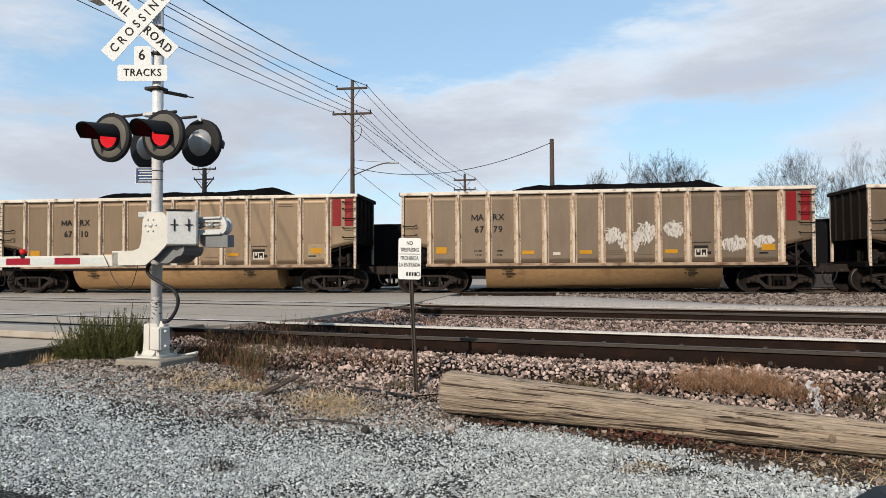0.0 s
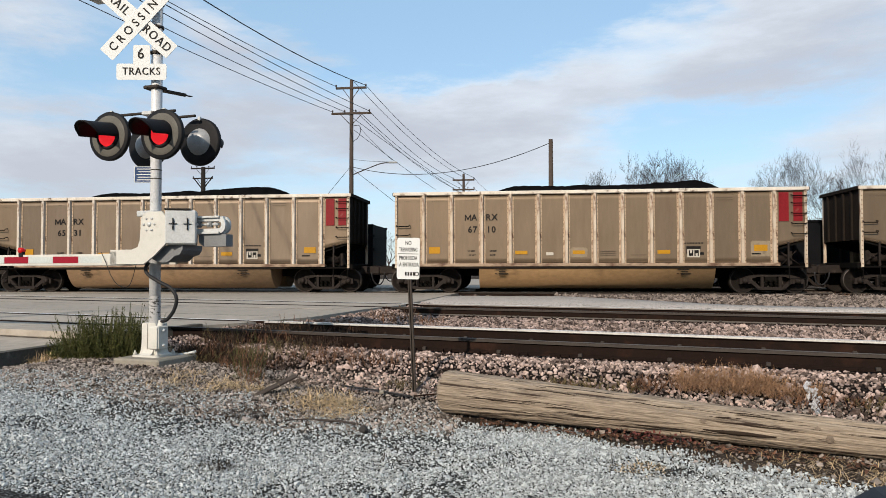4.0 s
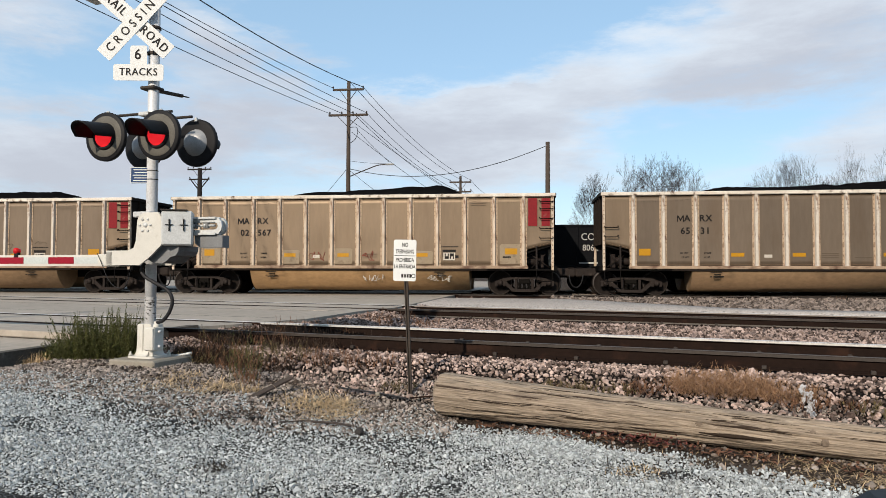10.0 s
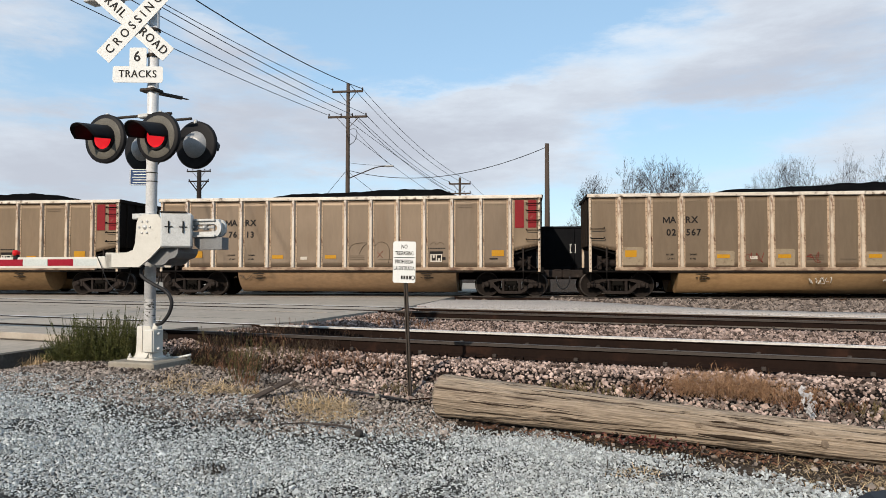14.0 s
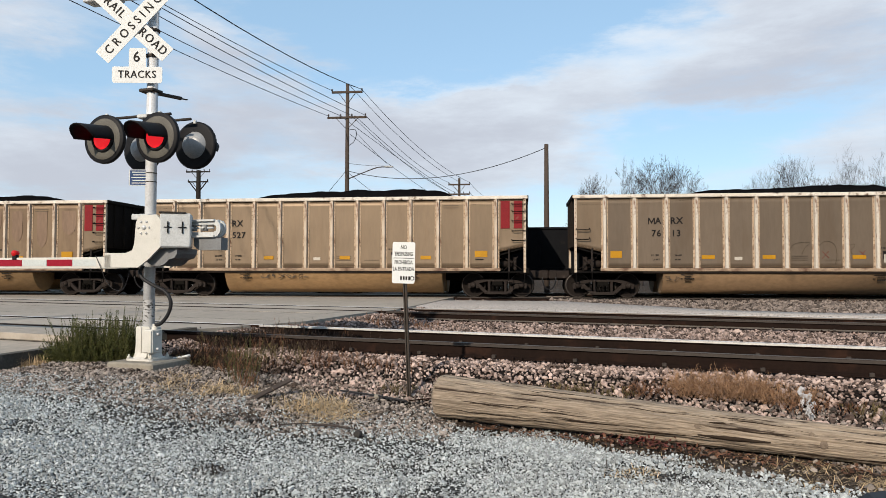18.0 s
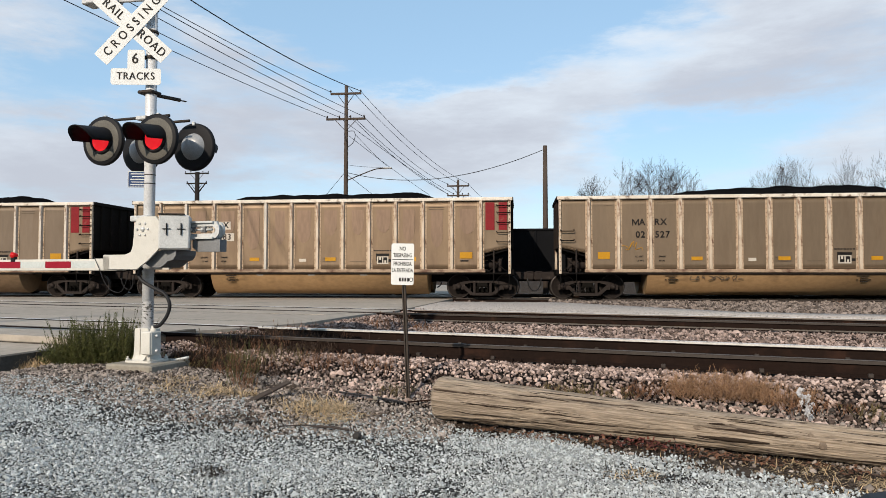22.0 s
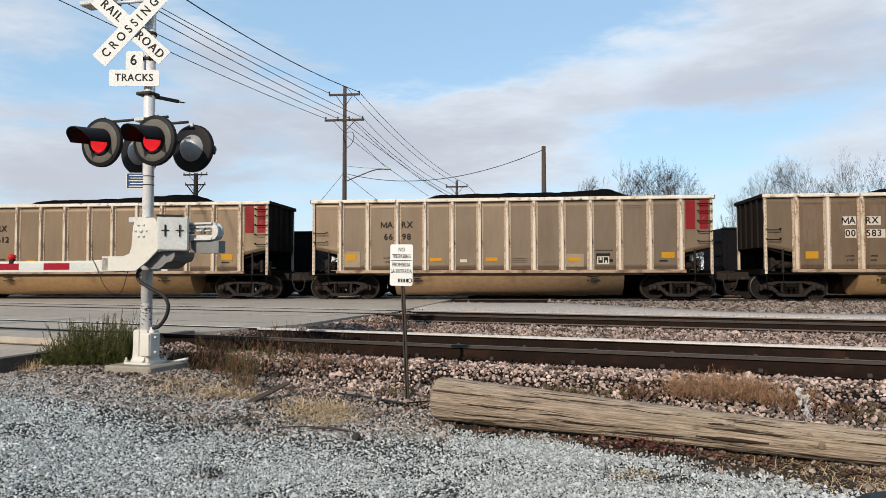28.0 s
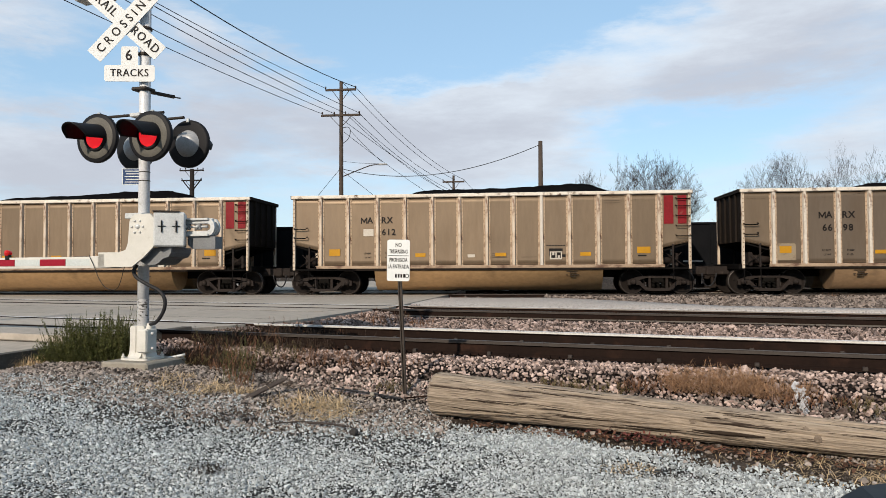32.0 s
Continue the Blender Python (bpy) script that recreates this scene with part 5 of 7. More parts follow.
proto = coal_wagon()
SETS = {True: marker_set(True), False: marker_set(False)}
MARKS = {-1: (("MA", "70"), ("RX", "14")), 0: (("MA", "67"), ("RX", "79")), 1: (("MA", "67"), ("RX", "10")), 2: (("MA", "65"), ("RX", "31")), 3: (("MA", "02"), ("RX", "567")),
         4: (("MA", "76"), ("RX", "13")), 5: (("MA", "02"), ("RX", "527")), 6: (("MA", "00"), ("RX", "583")), 7: (("MA", "66"), ("RX", "98")),
         8: (("MA", ""), ("RX", "612")), 9: (("", ""), ("", "")), 10: (("", ""), ("", "")), -2: (("", ""), ("", ""))}
LABELS = {0: "tan coal gondola with ragged white paint patches on its side, rolling", 3: "tan coal gondola with pale scrawls along its lower tub, rolling", 6: "brown rust-streaked coal gondola with repainted marks, rolling",
          8: "tan coal gondola with a patched-over number and one white rib, rolling"}
TONES = {0: "panel", 1: "panel_gold", 2: "panel", 3: "panel_gold", 4: "panel", 5: "panel_gold", 6: "panel_brown", 7: "panel", 8: "panel_gold", 9: "panel_gold", 10: "panel"}
HALOS = {3: ((1.18, 1.9, 1.16, 1.80), (4.33, 5.0, 1.15, 1.66), (6.36, 7.02, 1.15, 1.72), (9.35, 10.05, 1.15, 1.62), (12.52, 13.28, 1.15, 1.86)), 1: ((6.4, 6.98, 1.3, 1.64), (12.6, 13.25, 1.3, 1.84)),
         7: ((1.2, 1.8, 1.2, 1.78), (9.36, 9.98, 1.2, 1.66))}
wagons = {}
for k in range(-2, 11):
    w = proto if k == 10 else copy_thing(proto, pose(TRAIN[0][1] - k * CAR, TRAIN_Y, 0))
    wagons[k] = w
    tone = M[TONES.get(k, "panel")]
    for i, o in enumerate(w.children):
        kind_of = o.name.split(".")[0]
        if kind_of == "side_panel" and tone is not M["panel"]:
            o.material_slots[0].link = "OBJECT"
            o.material_slots[0].material = tone
        if kind_of == "coal_load":
            o.data = coal_mesh(k + 12).data("coal_load", M["coal"])
    for o in w.children:
        kind_of = o.name.split(".")[0]
        swap = {"rib": "rib_pale", "tub": "tub_grey"}.get(kind_of) if k in (2, 4, 7) else None
        if swap:
            o.material_slots[0].link = "OBJECT"
            o.material_slots[0].material = M[swap]
    near_ribs = sorted((o for o in w.children if o.name.split(".")[0] == "rib" and o.location.y < 0), key=lambda o: o.location.x)
    for j in {6: (1, 4), 8: (8,)}.get(k, ()):
        near_ribs[j].material_slots[0].link = "OBJECT"
        near_ribs[j].material_slots[0].material = M["rib_white"]
    for name, data, label, kind in SETS[k not in (5, 6, 8)]:
        part(name, data, None, w, label, kind=kind)
    for x0, x1, z0, z1 in HALOS.get(k, ()):
        part("repaint_patch", Mesh().prism([(x0, z0), (x1, z0), (x1 + 0.02, z1 - 0.05), (x1 - 0.03, z1), (x0 + 0.05, z1 + 0.01), (x0 - 0.01, z1 - 0.06)], -HALF + 0.0935, -HALF + 0.102), M["light_panel"], w, "paler repainted rectangle round a reflector")
    if k in LABELS:
        w["label"] = LABELS[k]
    if MARKS[k][0][0]:
        marked(w, *MARKS[k], patch=k == 6)
    if k == 8:
        part("repaint_patch", Mesh().box(2.68, 3.06, -HALF + 0.09, -HALF + 0.1, 2.18, 2.44), M["patch"], w, "pale patch over the old number")
rnd = random.Random(66)
for a, b in zip(RIBS, RIBS[1:]):                    # pale tongues where dusty water has run down the brown car's sheets
    cx, half, foot = (a + b) / 2 + rnd.uniform(-0.06, 0.06), rnd.uniform(0.18, 0.30), rnd.uniform(1.75, 2.45)
    out = [(cx - half, 3.3), (cx - half, foot + 0.45)] + [(cx - half * math.cos(math.pi * j / 8) * (0.9 if j in (3, 5) else 1), foot + 0.45 - 0.45 * math.sin(math.pi * j / 8)) for j in range(1, 8)] + [(cx + half, foot + 0.45), (cx + half, 3.3)]
    part("dust_run", Mesh().prism(out, -HALF + 0.0965, -HALF + 0.102), M["dust_run"], wagons[6], "pale run of dust down a side sheet")
for x in (4.9, 6.9, 8.9):
    part("tape_patch", Mesh().box(x, x + 0.26, -1.512, -1.46, 0.86, 0.93), M["patch"], wagons[6], "pale tape on the tub")
PATCHES = ((7.36, 7.90, 1.74, 2.36, 0.6), (7.82, 8.54, 1.40, 2.21, -0.4), (8.43, 9.11, 1.69, 2.53, 0.5), (9.42, 10.09, 1.94, 2.59, -0.3), (11.37, 12.2, 1.42, 2.02, 0.3), (12.44, 13.1, 1.55, 2.07, 0.3))
for k, box in enumerate(PATCHES):
    hatch(wagons[0], 30 + k, *box)
scrawl(wagons[3], 3, 7.5, 8.2, 0.50, 0.74, M["patch"], -1.50, 6, 0.011)
scrawl(wagons[3], 5, 9.9, 10.8, 0.50, 0.74, M["patch"], -1.50, 7, 0.011)
scrawl(wagons[3], 11, 7.4, 7.95, 1.25, 1.62, M["graffiti_red"], -HALF + 0.094, 3, 0.009)
scrawl(wagons[3], 12, 5.42, 5.95, 1.25, 1.62, M["graffiti_red"], -HALF + 0.094, 3, 0.009)
LINES = (((7.37, 1.68), (7.52, 1.92), (7.85, 1.99), (8.05, 1.97), (7.9, 1.82), (7.78, 1.58)), ((8.26, 1.22), (8.24, 1.60), (8.30, 1.97)),
         ((8.28, 1.80), (8.55, 2.02), (8.83, 1.93), (8.93, 1.60), (8.88, 1.24)), ((8.45, 1.66), (8.66, 1.44)), ((8.67, 1.68), (8.44, 1.42)),
         ((9.25, 1.55), (9.36, 1.90), (9.52, 1.88), (9.38, 1.66), (9.60, 1.46)), ((9.66, 1.68), (9.86, 1.50)), ((9.85, 1.70), (9.68, 1.48)),
         ((10.45, 1.92), (10.6, 2.02), (10.66, 1.90), (10.8, 2.0), (10.95, 1.93)))
for line in LINES:
    part("scribble", Mesh().tube([Vector((q[0], -HALF + 0.097, q[2])) for q in smooth_line([(a, 0, b) for a, b in line])], 0.0085, 4), M["graffiti_red"] if line in LINES[3:5] + LINES[6:8] else M["dull_ink"], wagons[4], "thin sprayed brown line")
scrawl(wagons[4], 16, 3.0, 3.6, 0.62, 0.80, M["dull_ink"], -1.51, 4, 0.008)
scrawl(wagons[5], 7, 2.3, 2.9, 1.75, 2.1, M["yellow"], -HALF + 0.094, 3, 0.010)
scrawl(wagons[5], 8, 4.6, 6.4, 0.68, 0.86, M["dull_ink"], -1.51, 9, 0.010)
wagons[10].matrix_basis = pose(TRAIN[0][1] - 10 * CAR, TRAIN_Y, 0)


# ---- the black gondola train behind ----
BACK_START, BACK_SPEED = 0.254 - 5.5 * 4.62, 4.62   # right end of a car at the start, and its speed
G_LEN = 14.9


def black_gondola():
    g = thing("black_gondola", "plain black steel gondola with pale stencilled marks, rolling", "railway wagon", group="black gondola wagons")
    for s in (-1, 1):
        part("side_wall", Mesh().box(-G_LEN, 0, s * 1.47, s * 1.52, 1.05, 2.86), M["gondola"], g)
        part("top_chord", Mesh().box(-G_LEN - 0.03, 0.03, s * 1.43, s * 1.57, 2.76, 2.86, 0.02), M["gondola"], g)
        part("side_sill", Mesh().box(-G_LEN, 0, s * 1.45, s * 1.56, 0.98, 1.14, 0.02), M["gondola"], g)
        for k in range(13):
            x = -0.12 - k * (G_LEN - 0.24) / 12
            part("stake", Mesh().box(x - 0.05, x + 0.05, s * 1.52, s * 1.575, 1.14, 2.76, 0.012), M["gondola"], g)
    for x in (-G_LEN, 0):
        d = 1 if x < 0 else -1
        part("end_wall", Mesh().box(x, x + d * 0.06, -1.47, 1.47, 1.0, 2.84).box(x - d * 0.05, x, -1.4, 1.4, 1.7, 1.8).box(x - d * 0.05, x, -1.4, 1.4, 2.3, 2.4), M["gondola"], g)
        p = Mesh().box(x - d * 0.62, x + d * 1.0, -0.15, 0.15, 0.7, 0.98, 0.03)
        part("coupler", p, M["truck"], g)
        part("air_hose", Mesh().tube([(x - d * 0.33 - d * 0.25 * (1 - math.cos(k * math.pi / 16)), -0.5 + 0.015 * k, 0.75 - 0.42 * math.sin(k * math.pi / 16)) for k in range(9)], 0.026, 6), M["hose"], g)
    part("floor", Mesh().box(-G_LEN, 0, -1.47, 1.47, 0.95, 1.05), M["black"], g)
    part("centre_sill", Mesh().box(-G_LEN, 0, -0.2, 0.2, 0.6, 0.94), M["black"], g)
    y = -1.524
    part("mark", lettering("COE", 0.30, M["grey_ink"], 0.002, 0.9), None, g, at=pose(-2.02, y, 2.33))
    part("mark", lettering("8062", 0.26, M["grey_ink"], 0.002, 0.9), None, g, at=pose(-2.02, y, 1.87))
    part("small_stencil", Mesh().box(-2.5, -1.7, y - 0.003, y, 1.20, 1.27), M["grey_ink"], g)
    part("data_patch", Mesh().box(-5.15, -4.9, y - 0.003, y, 1.72, 1.76).box(-5.15, -4.9, y - 0.003, y, 2.06, 2.1).box(-5.15, -5.11, y - 0.003, y, 1.76, 2.06).box(-4.94, -4.9, y - 0.003, y, 1.76, 2.06).box(-5.06, -4.99, y - 0.003, y, 1.8, 2.0), M["grey_ink"], g)
    sf = side_frame_mesh().data("side_frame", M["truck"])
    ws = wheelset_mesh().data("wheelset", M["wheel"])
    for c in (-1.5, -G_LEN + 1.5):
        t = part("truck", Mesh().box(c - 0.20, c + 0.20, -1.05, 1.05, 0.48, 0.64, 0.03).box(c - 0.25, c + 0.25, -0.3, 0.3, 0.62, 0.9), M["truck"], g)
        for s in (-1, 1):
            part("side_frame", sf, None, t, at=pose(c, s * 1.0, 0))
        for a in (-0.8875, 0.8875):
            part("wheelset", ws, None, g, at=pose(c + a, 0, WHEEL))
    return g


gondola = black_gondola()
gondolas = {}
for k in range(-5, 10):
    at = pose(BACK_START - k * CAR, BACK_Y, 0)
    gondolas[k] = copy_thing(gondola, at) if k < 9 else gondola
gondola.matrix_basis = pose(BACK_START - 9 * CAR, BACK_Y, 0)
for k, g in gondolas.items():
    for o in list(g.children):
        if k != 1 and o.name.split(".")[0] == "mark":
            bpy.data.objects.remove(o)
    if k != 1:
        g["label"] = "plain black steel gondola without readable marks, rolling"


# ---- the crossing signal ----
def disc_plate(r, thick, seg=32):
    return Mesh().lathe([(0.0, -0.03), (r - 0.03, -0.03), (r, -0.02), (r, thick - 0.008), (r - 0.01, thick), (0.0, thick)], (0, 0, 0), (0, -1, 0), seg)


def crossing_lamp(parent, x, y, z, yaw, lens, reach=0.43):
    """Round backing disc, red lens, long hood and the shell behind."""
    d = part("backing_disc", disc_plate(0.305, 0.03), M["matt_black"], parent, "round black backing disc", at=pose(x, y, z, 0, 0, yaw))
    part("disc_face", Mesh().lathe([(0.17, 0.034), (0.25, 0.036), (0.256, 0.031)], (0, 0, 0), (0, -1, 0), 32), M["disc"], d, "grey ring on the disc")
    ln = Mesh().lathe([(0.135, 0.035), (0.13, 0.055), (0.10, 0.07), (0.06, 0.08), (0.0, 0.083)], (0, 0, 0), (0, -1, 0), 28)
    part("lens", ln, lens, d, "round red glass lens")
    rim = Mesh().lathe([(0.133, 0.03), (0.135, 0.06), (0.160, 0.06), (0.172, 0.03)], (0, 0, 0), (0, -1, 0), 28)
    part("lens_rim", rim, M["matt_black"], d)
    hood = Mesh()
    n, rows = 18, 7
    for shell, (r, dz) in enumerate(((0.168, 0.0), (0.158, -0.004))):
        for j in range(rows):
            t = j / (rows - 1)
            for i in range(n):
                a = radians(-4 + 188 * i / (n - 1))
                cut = reach - 0.30 * reach * (1 - max(0.0, math.sin(a))) ** 1.5
                hood.v.append((r * (1 - 0.06 * t) * math.cos(a), -0.03 - t * cut, r * math.sin(a) * (1 - 0.10 * t) + dz - 0.035 * t))
    for s in (0, 1):
        o = s * rows * n
        for j in range(rows - 1):
            for i in range(n - 1):
                hood.f.append((o + j * n + i, o + j * n + i + 1, o + (j + 1) * n + i + 1, o + (j + 1) * n + i))
    for j in range(rows - 1):
        for i in (0, n - 1):
            hood.f.append((j * n + i, (j + 1) * n + i, rows * n + (j + 1) * n + i, rows * n + j * n + i))
    for i in range(n - 1):
        j = rows - 1
        hood.f.append((j * n + i, j * n + i + 1, rows * n + j * n + i + 1, rows * n + j * n + i))
    hood.smooth = [True] * len(hood.f)
    part("hood", hood, M["matt_black"], d, "long black visor")
    shell = Mesh().lathe([(0.19, -0.0), (0.18, -0.02), (0.165, -0.04), (0.14, -0.085), (0.08, -0.115), (0.0, -0.125)], (0, 0, 0), (0, -1, 0), 28)
    part("shell", shell, M["back_shell"], d, "grey domed lamp housing")
    clip = Mesh().box(-0.02, 0.02, 0.0, 0.04, 0.27, 0.325, 0.008)
    part("bracket", clip, M["galv"], d)
    return d


def sign_plate(parent, name, outline, thick, mat, label, at):
    return part(name, Mesh().prism(outline, 0.0, thick), mat, parent, label, at=at)


def rounded(w, h, r, n=5):
    pts = []
    for cx, cy, a0 in ((w / 2 - r, h / 2 - r, 0), (-w / 2 + r, h / 2 - r, 90), (-w / 2 + r, -h / 2 + r, 180), (w / 2 - r, -h / 2 + r, 270)):
        for k in range(n):
            a = radians(a0 + 90 * k / (n - 1))
            pts.append((cx + r * math.cos(a), cy + r * math.sin(a)))
    return pts


SIGNAL = (-4.62, 8.24)
BASE_Z = -0.26
sig = thing("crossing_signal", "white railroad crossing signal with red lamps and lowered gate arm", "crossing signal", at=pose(SIGNAL[0], SIGNAL[1], 0, 0, 0, -12))
part("foundation", Mesh().box(-0.31, 0.37, -0.36, 0.36, BASE_Z - 0.25, BASE_Z + 0.075, 0.02), M["concrete"], sig, "square weathered concrete pad")
FOOT = BASE_Z + 0.075
b = Mesh().prism(rounded(0.40, 0.36, 0.05), 0.0, 0.024, "xy").moved(pose(0.0, 0.0, FOOT))
half_body = [(0.165, FOOT + 0.024), (0.135, FOOT + 0.04), (0.115, FOOT + 0.09), (0.105, FOOT + 0.19), (0.105, FOOT + 0.40), (0.09, FOOT + 0.415)]
b.prism([(-x, z) for x, z in half_body] + half_body[::-1], -0.10, 0.10)
for sy in (-1, 1):                                  # feet that flare out to the front and back
    b.prism([(sy * 0.165, FOOT + 0.024), (sy * 0.13, FOOT + 0.045), (sy * 0.10, FOOT + 0.10), (sy * 0.09, FOOT + 0.10), (sy * 0.09, FOOT + 0.024)], -0.08, 0.08, "yz")
b.box(-0.034, -0.012, -0.112, -0.095, FOOT + 0.05, FOOT + 0.41, 0.004)   # seam of the two halves
base = part("base_casting", b, M["cream"], sig, "cream cast base with a flared foot")
for sx in (-1, 1):
    for sy in (-1, 1):
        part("anchor_bolt", Mesh().tube([(sx * 0.165, sy * 0.145, FOOT + 0.024), (sx * 0.165, sy * 0.145, FOOT + 0.075)], 0.011, 8).tube([(sx * 0.165, sy * 0.145, FOOT + 0.024), (sx * 0.165, sy * 0.145, FOOT + 0.048)], 0.023, 6), M["cream"], base)
jb = part("junction_box", Mesh().box(-0.075, 0.075, -0.085, 0.085, 0.0, 0.285, 0.012), M["cream"], sig, "cream junction box with a flat cover", at=pose(0.165, -0.115, FOOT + 0.10, 0, 0, -4))
part("cover", Mesh().box(-0.069, 0.069, -0.097, -0.083, 0.010, 0.275, 0.005), M["cream"], jb)
for dz in (0.05, 0.23):
    part("cover_bolt", Mesh().lathe([(0.0, 0.026), (0.017, 0.026), (0.020, 0.0)], (0.074, 0.0, dz), (1, 0, 0), 8), M["galv"], jb)
part("conduit_socket", Mesh().lathe([(0.038, 0.0), (0.038, 0.03), (0.028, 0.036), (0.028, 0.07), (0.0, 0.07)], (0.19, -0.11, FOOT + 0.383), (0, 0, 1), 14), M["cream"], sig)
part("mast", Mesh().tube([(0, 0, BASE_Z + 0.3), (0, 0, 4.75)], 0.068, 20), M["mast"], sig, "silver aluminium mast")
part("worn_band", Mesh().lathe([(0.0695, 0.0), (0.0695, 0.34)], (0, 0, 0.22), (0, 0, 1), 20), M["worn_mast"], sig, "scuffed and scrawled lower mast")
# crossbuck and plaque, turned a little towards the lot
TURN = pose(0, 0, 0, 0, 0, 20)
for rz, words, dy in ((48, (("CROSSING", 0.0),), -0.135), (-42, (("RAIL", -0.32), ("ROAD", 0.32)), -0.125)):
    turn = TURN @ pose(-0.195, dy, 3.985) @ Matrix.Rotation(radians(-rz), 4, "Y")
    bl = sign_plate(sig, "crossbuck_blade", rounded(1.14, 0.213, 0.012, 3), 0.006, M["white"], "white reflective crossbuck blade", turn)
    for word, x in words:
        part("word", lettering(word, 0.108, M["ink"], 0.001, 0.88, 0.0, 1.66 if word == "CROSSING" else 1.2, 0.002), None, bl, at=pose(x, -0.003, 0))
plaque = sign_plate(sig, "track_count_plaque", [(-0.31, -0.07), (-0.305, -0.09), (-0.29, -0.105), (0.29, -0.105), (0.305, -0.09), (0.31, -0.07), (0.31, 0.07), (0.305, 0.09), (0.29, 0.10), (0.105, 0.10), (0.105, 0.31), (0.10, 0.325), (0.085, 0.335), (-0.085, 0.335), (-0.10, 0.325), (-0.105, 0.31), (-0.105, 0.10), (-0.29, 0.10), (-0.305, 0.09), (-0.31, 0.07)], 0.005, M["white"], "white plaque naming the number of tracks", TURN @ pose(-0.15, -0.11, 3.36))
part("word", lettering("TRACKS", 0.092, M["ink"], 0.001, 0.90, 0.0, 1.12, 0.002), None, plaque, at=pose(0, -0.003, 0))
part("word", lettering("6", 0.13, M["ink"], 0.001, 0.95, 0.002), None, plaque, at=pose(-0.01, -0.003, 0.22))
for z in (3.36, 3.62, 3.95, 4.25):
    part("clamp", Mesh().lathe([(0.074, -0.02), (0.082, -0.015), (0.082, 0.015), (0.074, 0.02)], (0, 0, z), (0, 0, 1), 16).box(-0.05, 0.05, -0.078, -0.06, z - 0.02, z + 0.02, 0.004), M["post"], sig)
part("cross_bracket", Mesh().box(-0.045, 0.0, -0.10, 0.46, 3.135, 3.175, 0.006, pose(-0.06, 0, 0.03, 0, 0, -22)).box(0.005, 0.045, -0.10, 0.52, 3.135, 3.145, 0.004, pose(-0.06, 0, 0.03, 0, 0, -22)).box(-0.13, 0.09, -0.10, 0.09, 3.16, 3.20, 0.01), M["post"], sig, "dark steel angle bracket")
part("upper_arm", Mesh().tube([(0.0, 0.0, 4.38), (-0.62, -0.1, 4.38)], 0.022, 8).box(-0.95, -0.45, -0.2, 0.0, 4.36, 4.42, 0.01).tube([(-0.55, -0.1, 4.2), (-0.55, -0.1, 4.36)], 0.06, 10), M["galv"], sig)
# lamps
part("lamp_bar", Mesh().tube([(-0.48, -0.16, 2.83), (0.42, -0.16, 2.83)], 0.018, 8), M["post"], sig)
part("lamp_bar", Mesh().tube([(-0.42, 0.16, 2.83), (0.46, 0.16, 2.83)], 0.018, 8), M["post"], sig)
part("bar_clamp", Mesh().box(-0.08, 0.08, -0.18, 0.18, 2.805, 2.855, 0.01), M["galv"], sig)
crossing_lamp(sig, -0.46, -0.28, 2.545, 0, M["lens_lit"])
crossing_lamp(sig, 0.34, -0.28, 2.52, 0, M["lens_lit"])
crossing_lamp(sig, -0.39, 0.30, 2.52, 180, M["lens"], 0.30)
crossing_lamp(sig, 0.43, 0.30, 2.52, 180, M["lens"], 0.30)
nt = part("notice", Mesh().prism(rounded(0.265, 0.205, 0.015, 3), 0, 0.004), M["blue"], sig, "small blue notice with white lines", at=pose(-0.10, -0.085, 2.08, 0, 0, 20))
m = Mesh()
for k, wd in enumerate((0.19, 0.16, 0.20, 0.17, 0.19)):
    m.box(-wd / 2, wd / 2, -0.003, -0.001, 0.068 - k * 0.034 - 0.005, 0.068 - k * 0.034 + 0.005)
m.box(-0.126, 0.126, -0.0025, -0.001, -0.1, -0.092).box(-0.126, 0.126, -0.0025, -0.001, 0.092, 0.1).box(-0.13, -0.122, -0.0025, -0.001, -0.092, 0.092).box(0.122, 0.13, -0.0025, -0.001, -0.092, 0.092)
part("print_line", m, M["white"], nt)
for z in (2.03, 2.14):
    part("band", Mesh().lathe([(0.070, -0.006), (0.073, 0.0), (0.070, 0.006)], (0, 0, z), (0, 0, 1), 16), M["post"], sig)
# gate mechanism
gate = part("gate_mechanism", Mesh().box(-0.185, 0.165, -0.16, 0.16, -0.205, 0.205, 0.018), M["galv"], sig, "galvanised gate mechanism housing", at=pose(0.585, -0.21, 1.39, 0, 0, 35))
for x in (-0.095, 0.065):
    part("latch", Mesh().box(x - 0.007, x + 0.007, -0.178, -0.158, -0.035, 0.105, 0.003).box(x - 0.045, x + 0.045, -0.175, -0.158, 0.032, 0.043, 0.003), M["matt_black"], gate, "black T latch")
part("lid", Mesh().box(-0.195, 0.10, -0.17, 0.18, 0.205, 0.222, 0.004), M["post"], gate)
part("cable_box", Mesh().box(-0.12, 0.14, -0.20, -0.04, 1.545, 1.615, 0.01), M["galv"], sig)
part("motor_pan", Mesh().prism([(0.20, 1.18), (0.66, 1.18), (0.655, 1.12), (0.62, 1.07), (0.54, 1.05), (0.48, 1.0), (0.42, 0.975), (0.30, 0.98), (0.18, 1.04)], -0.30, 0.06), M["dark_galv"], sig, "grey rounded gear pan")
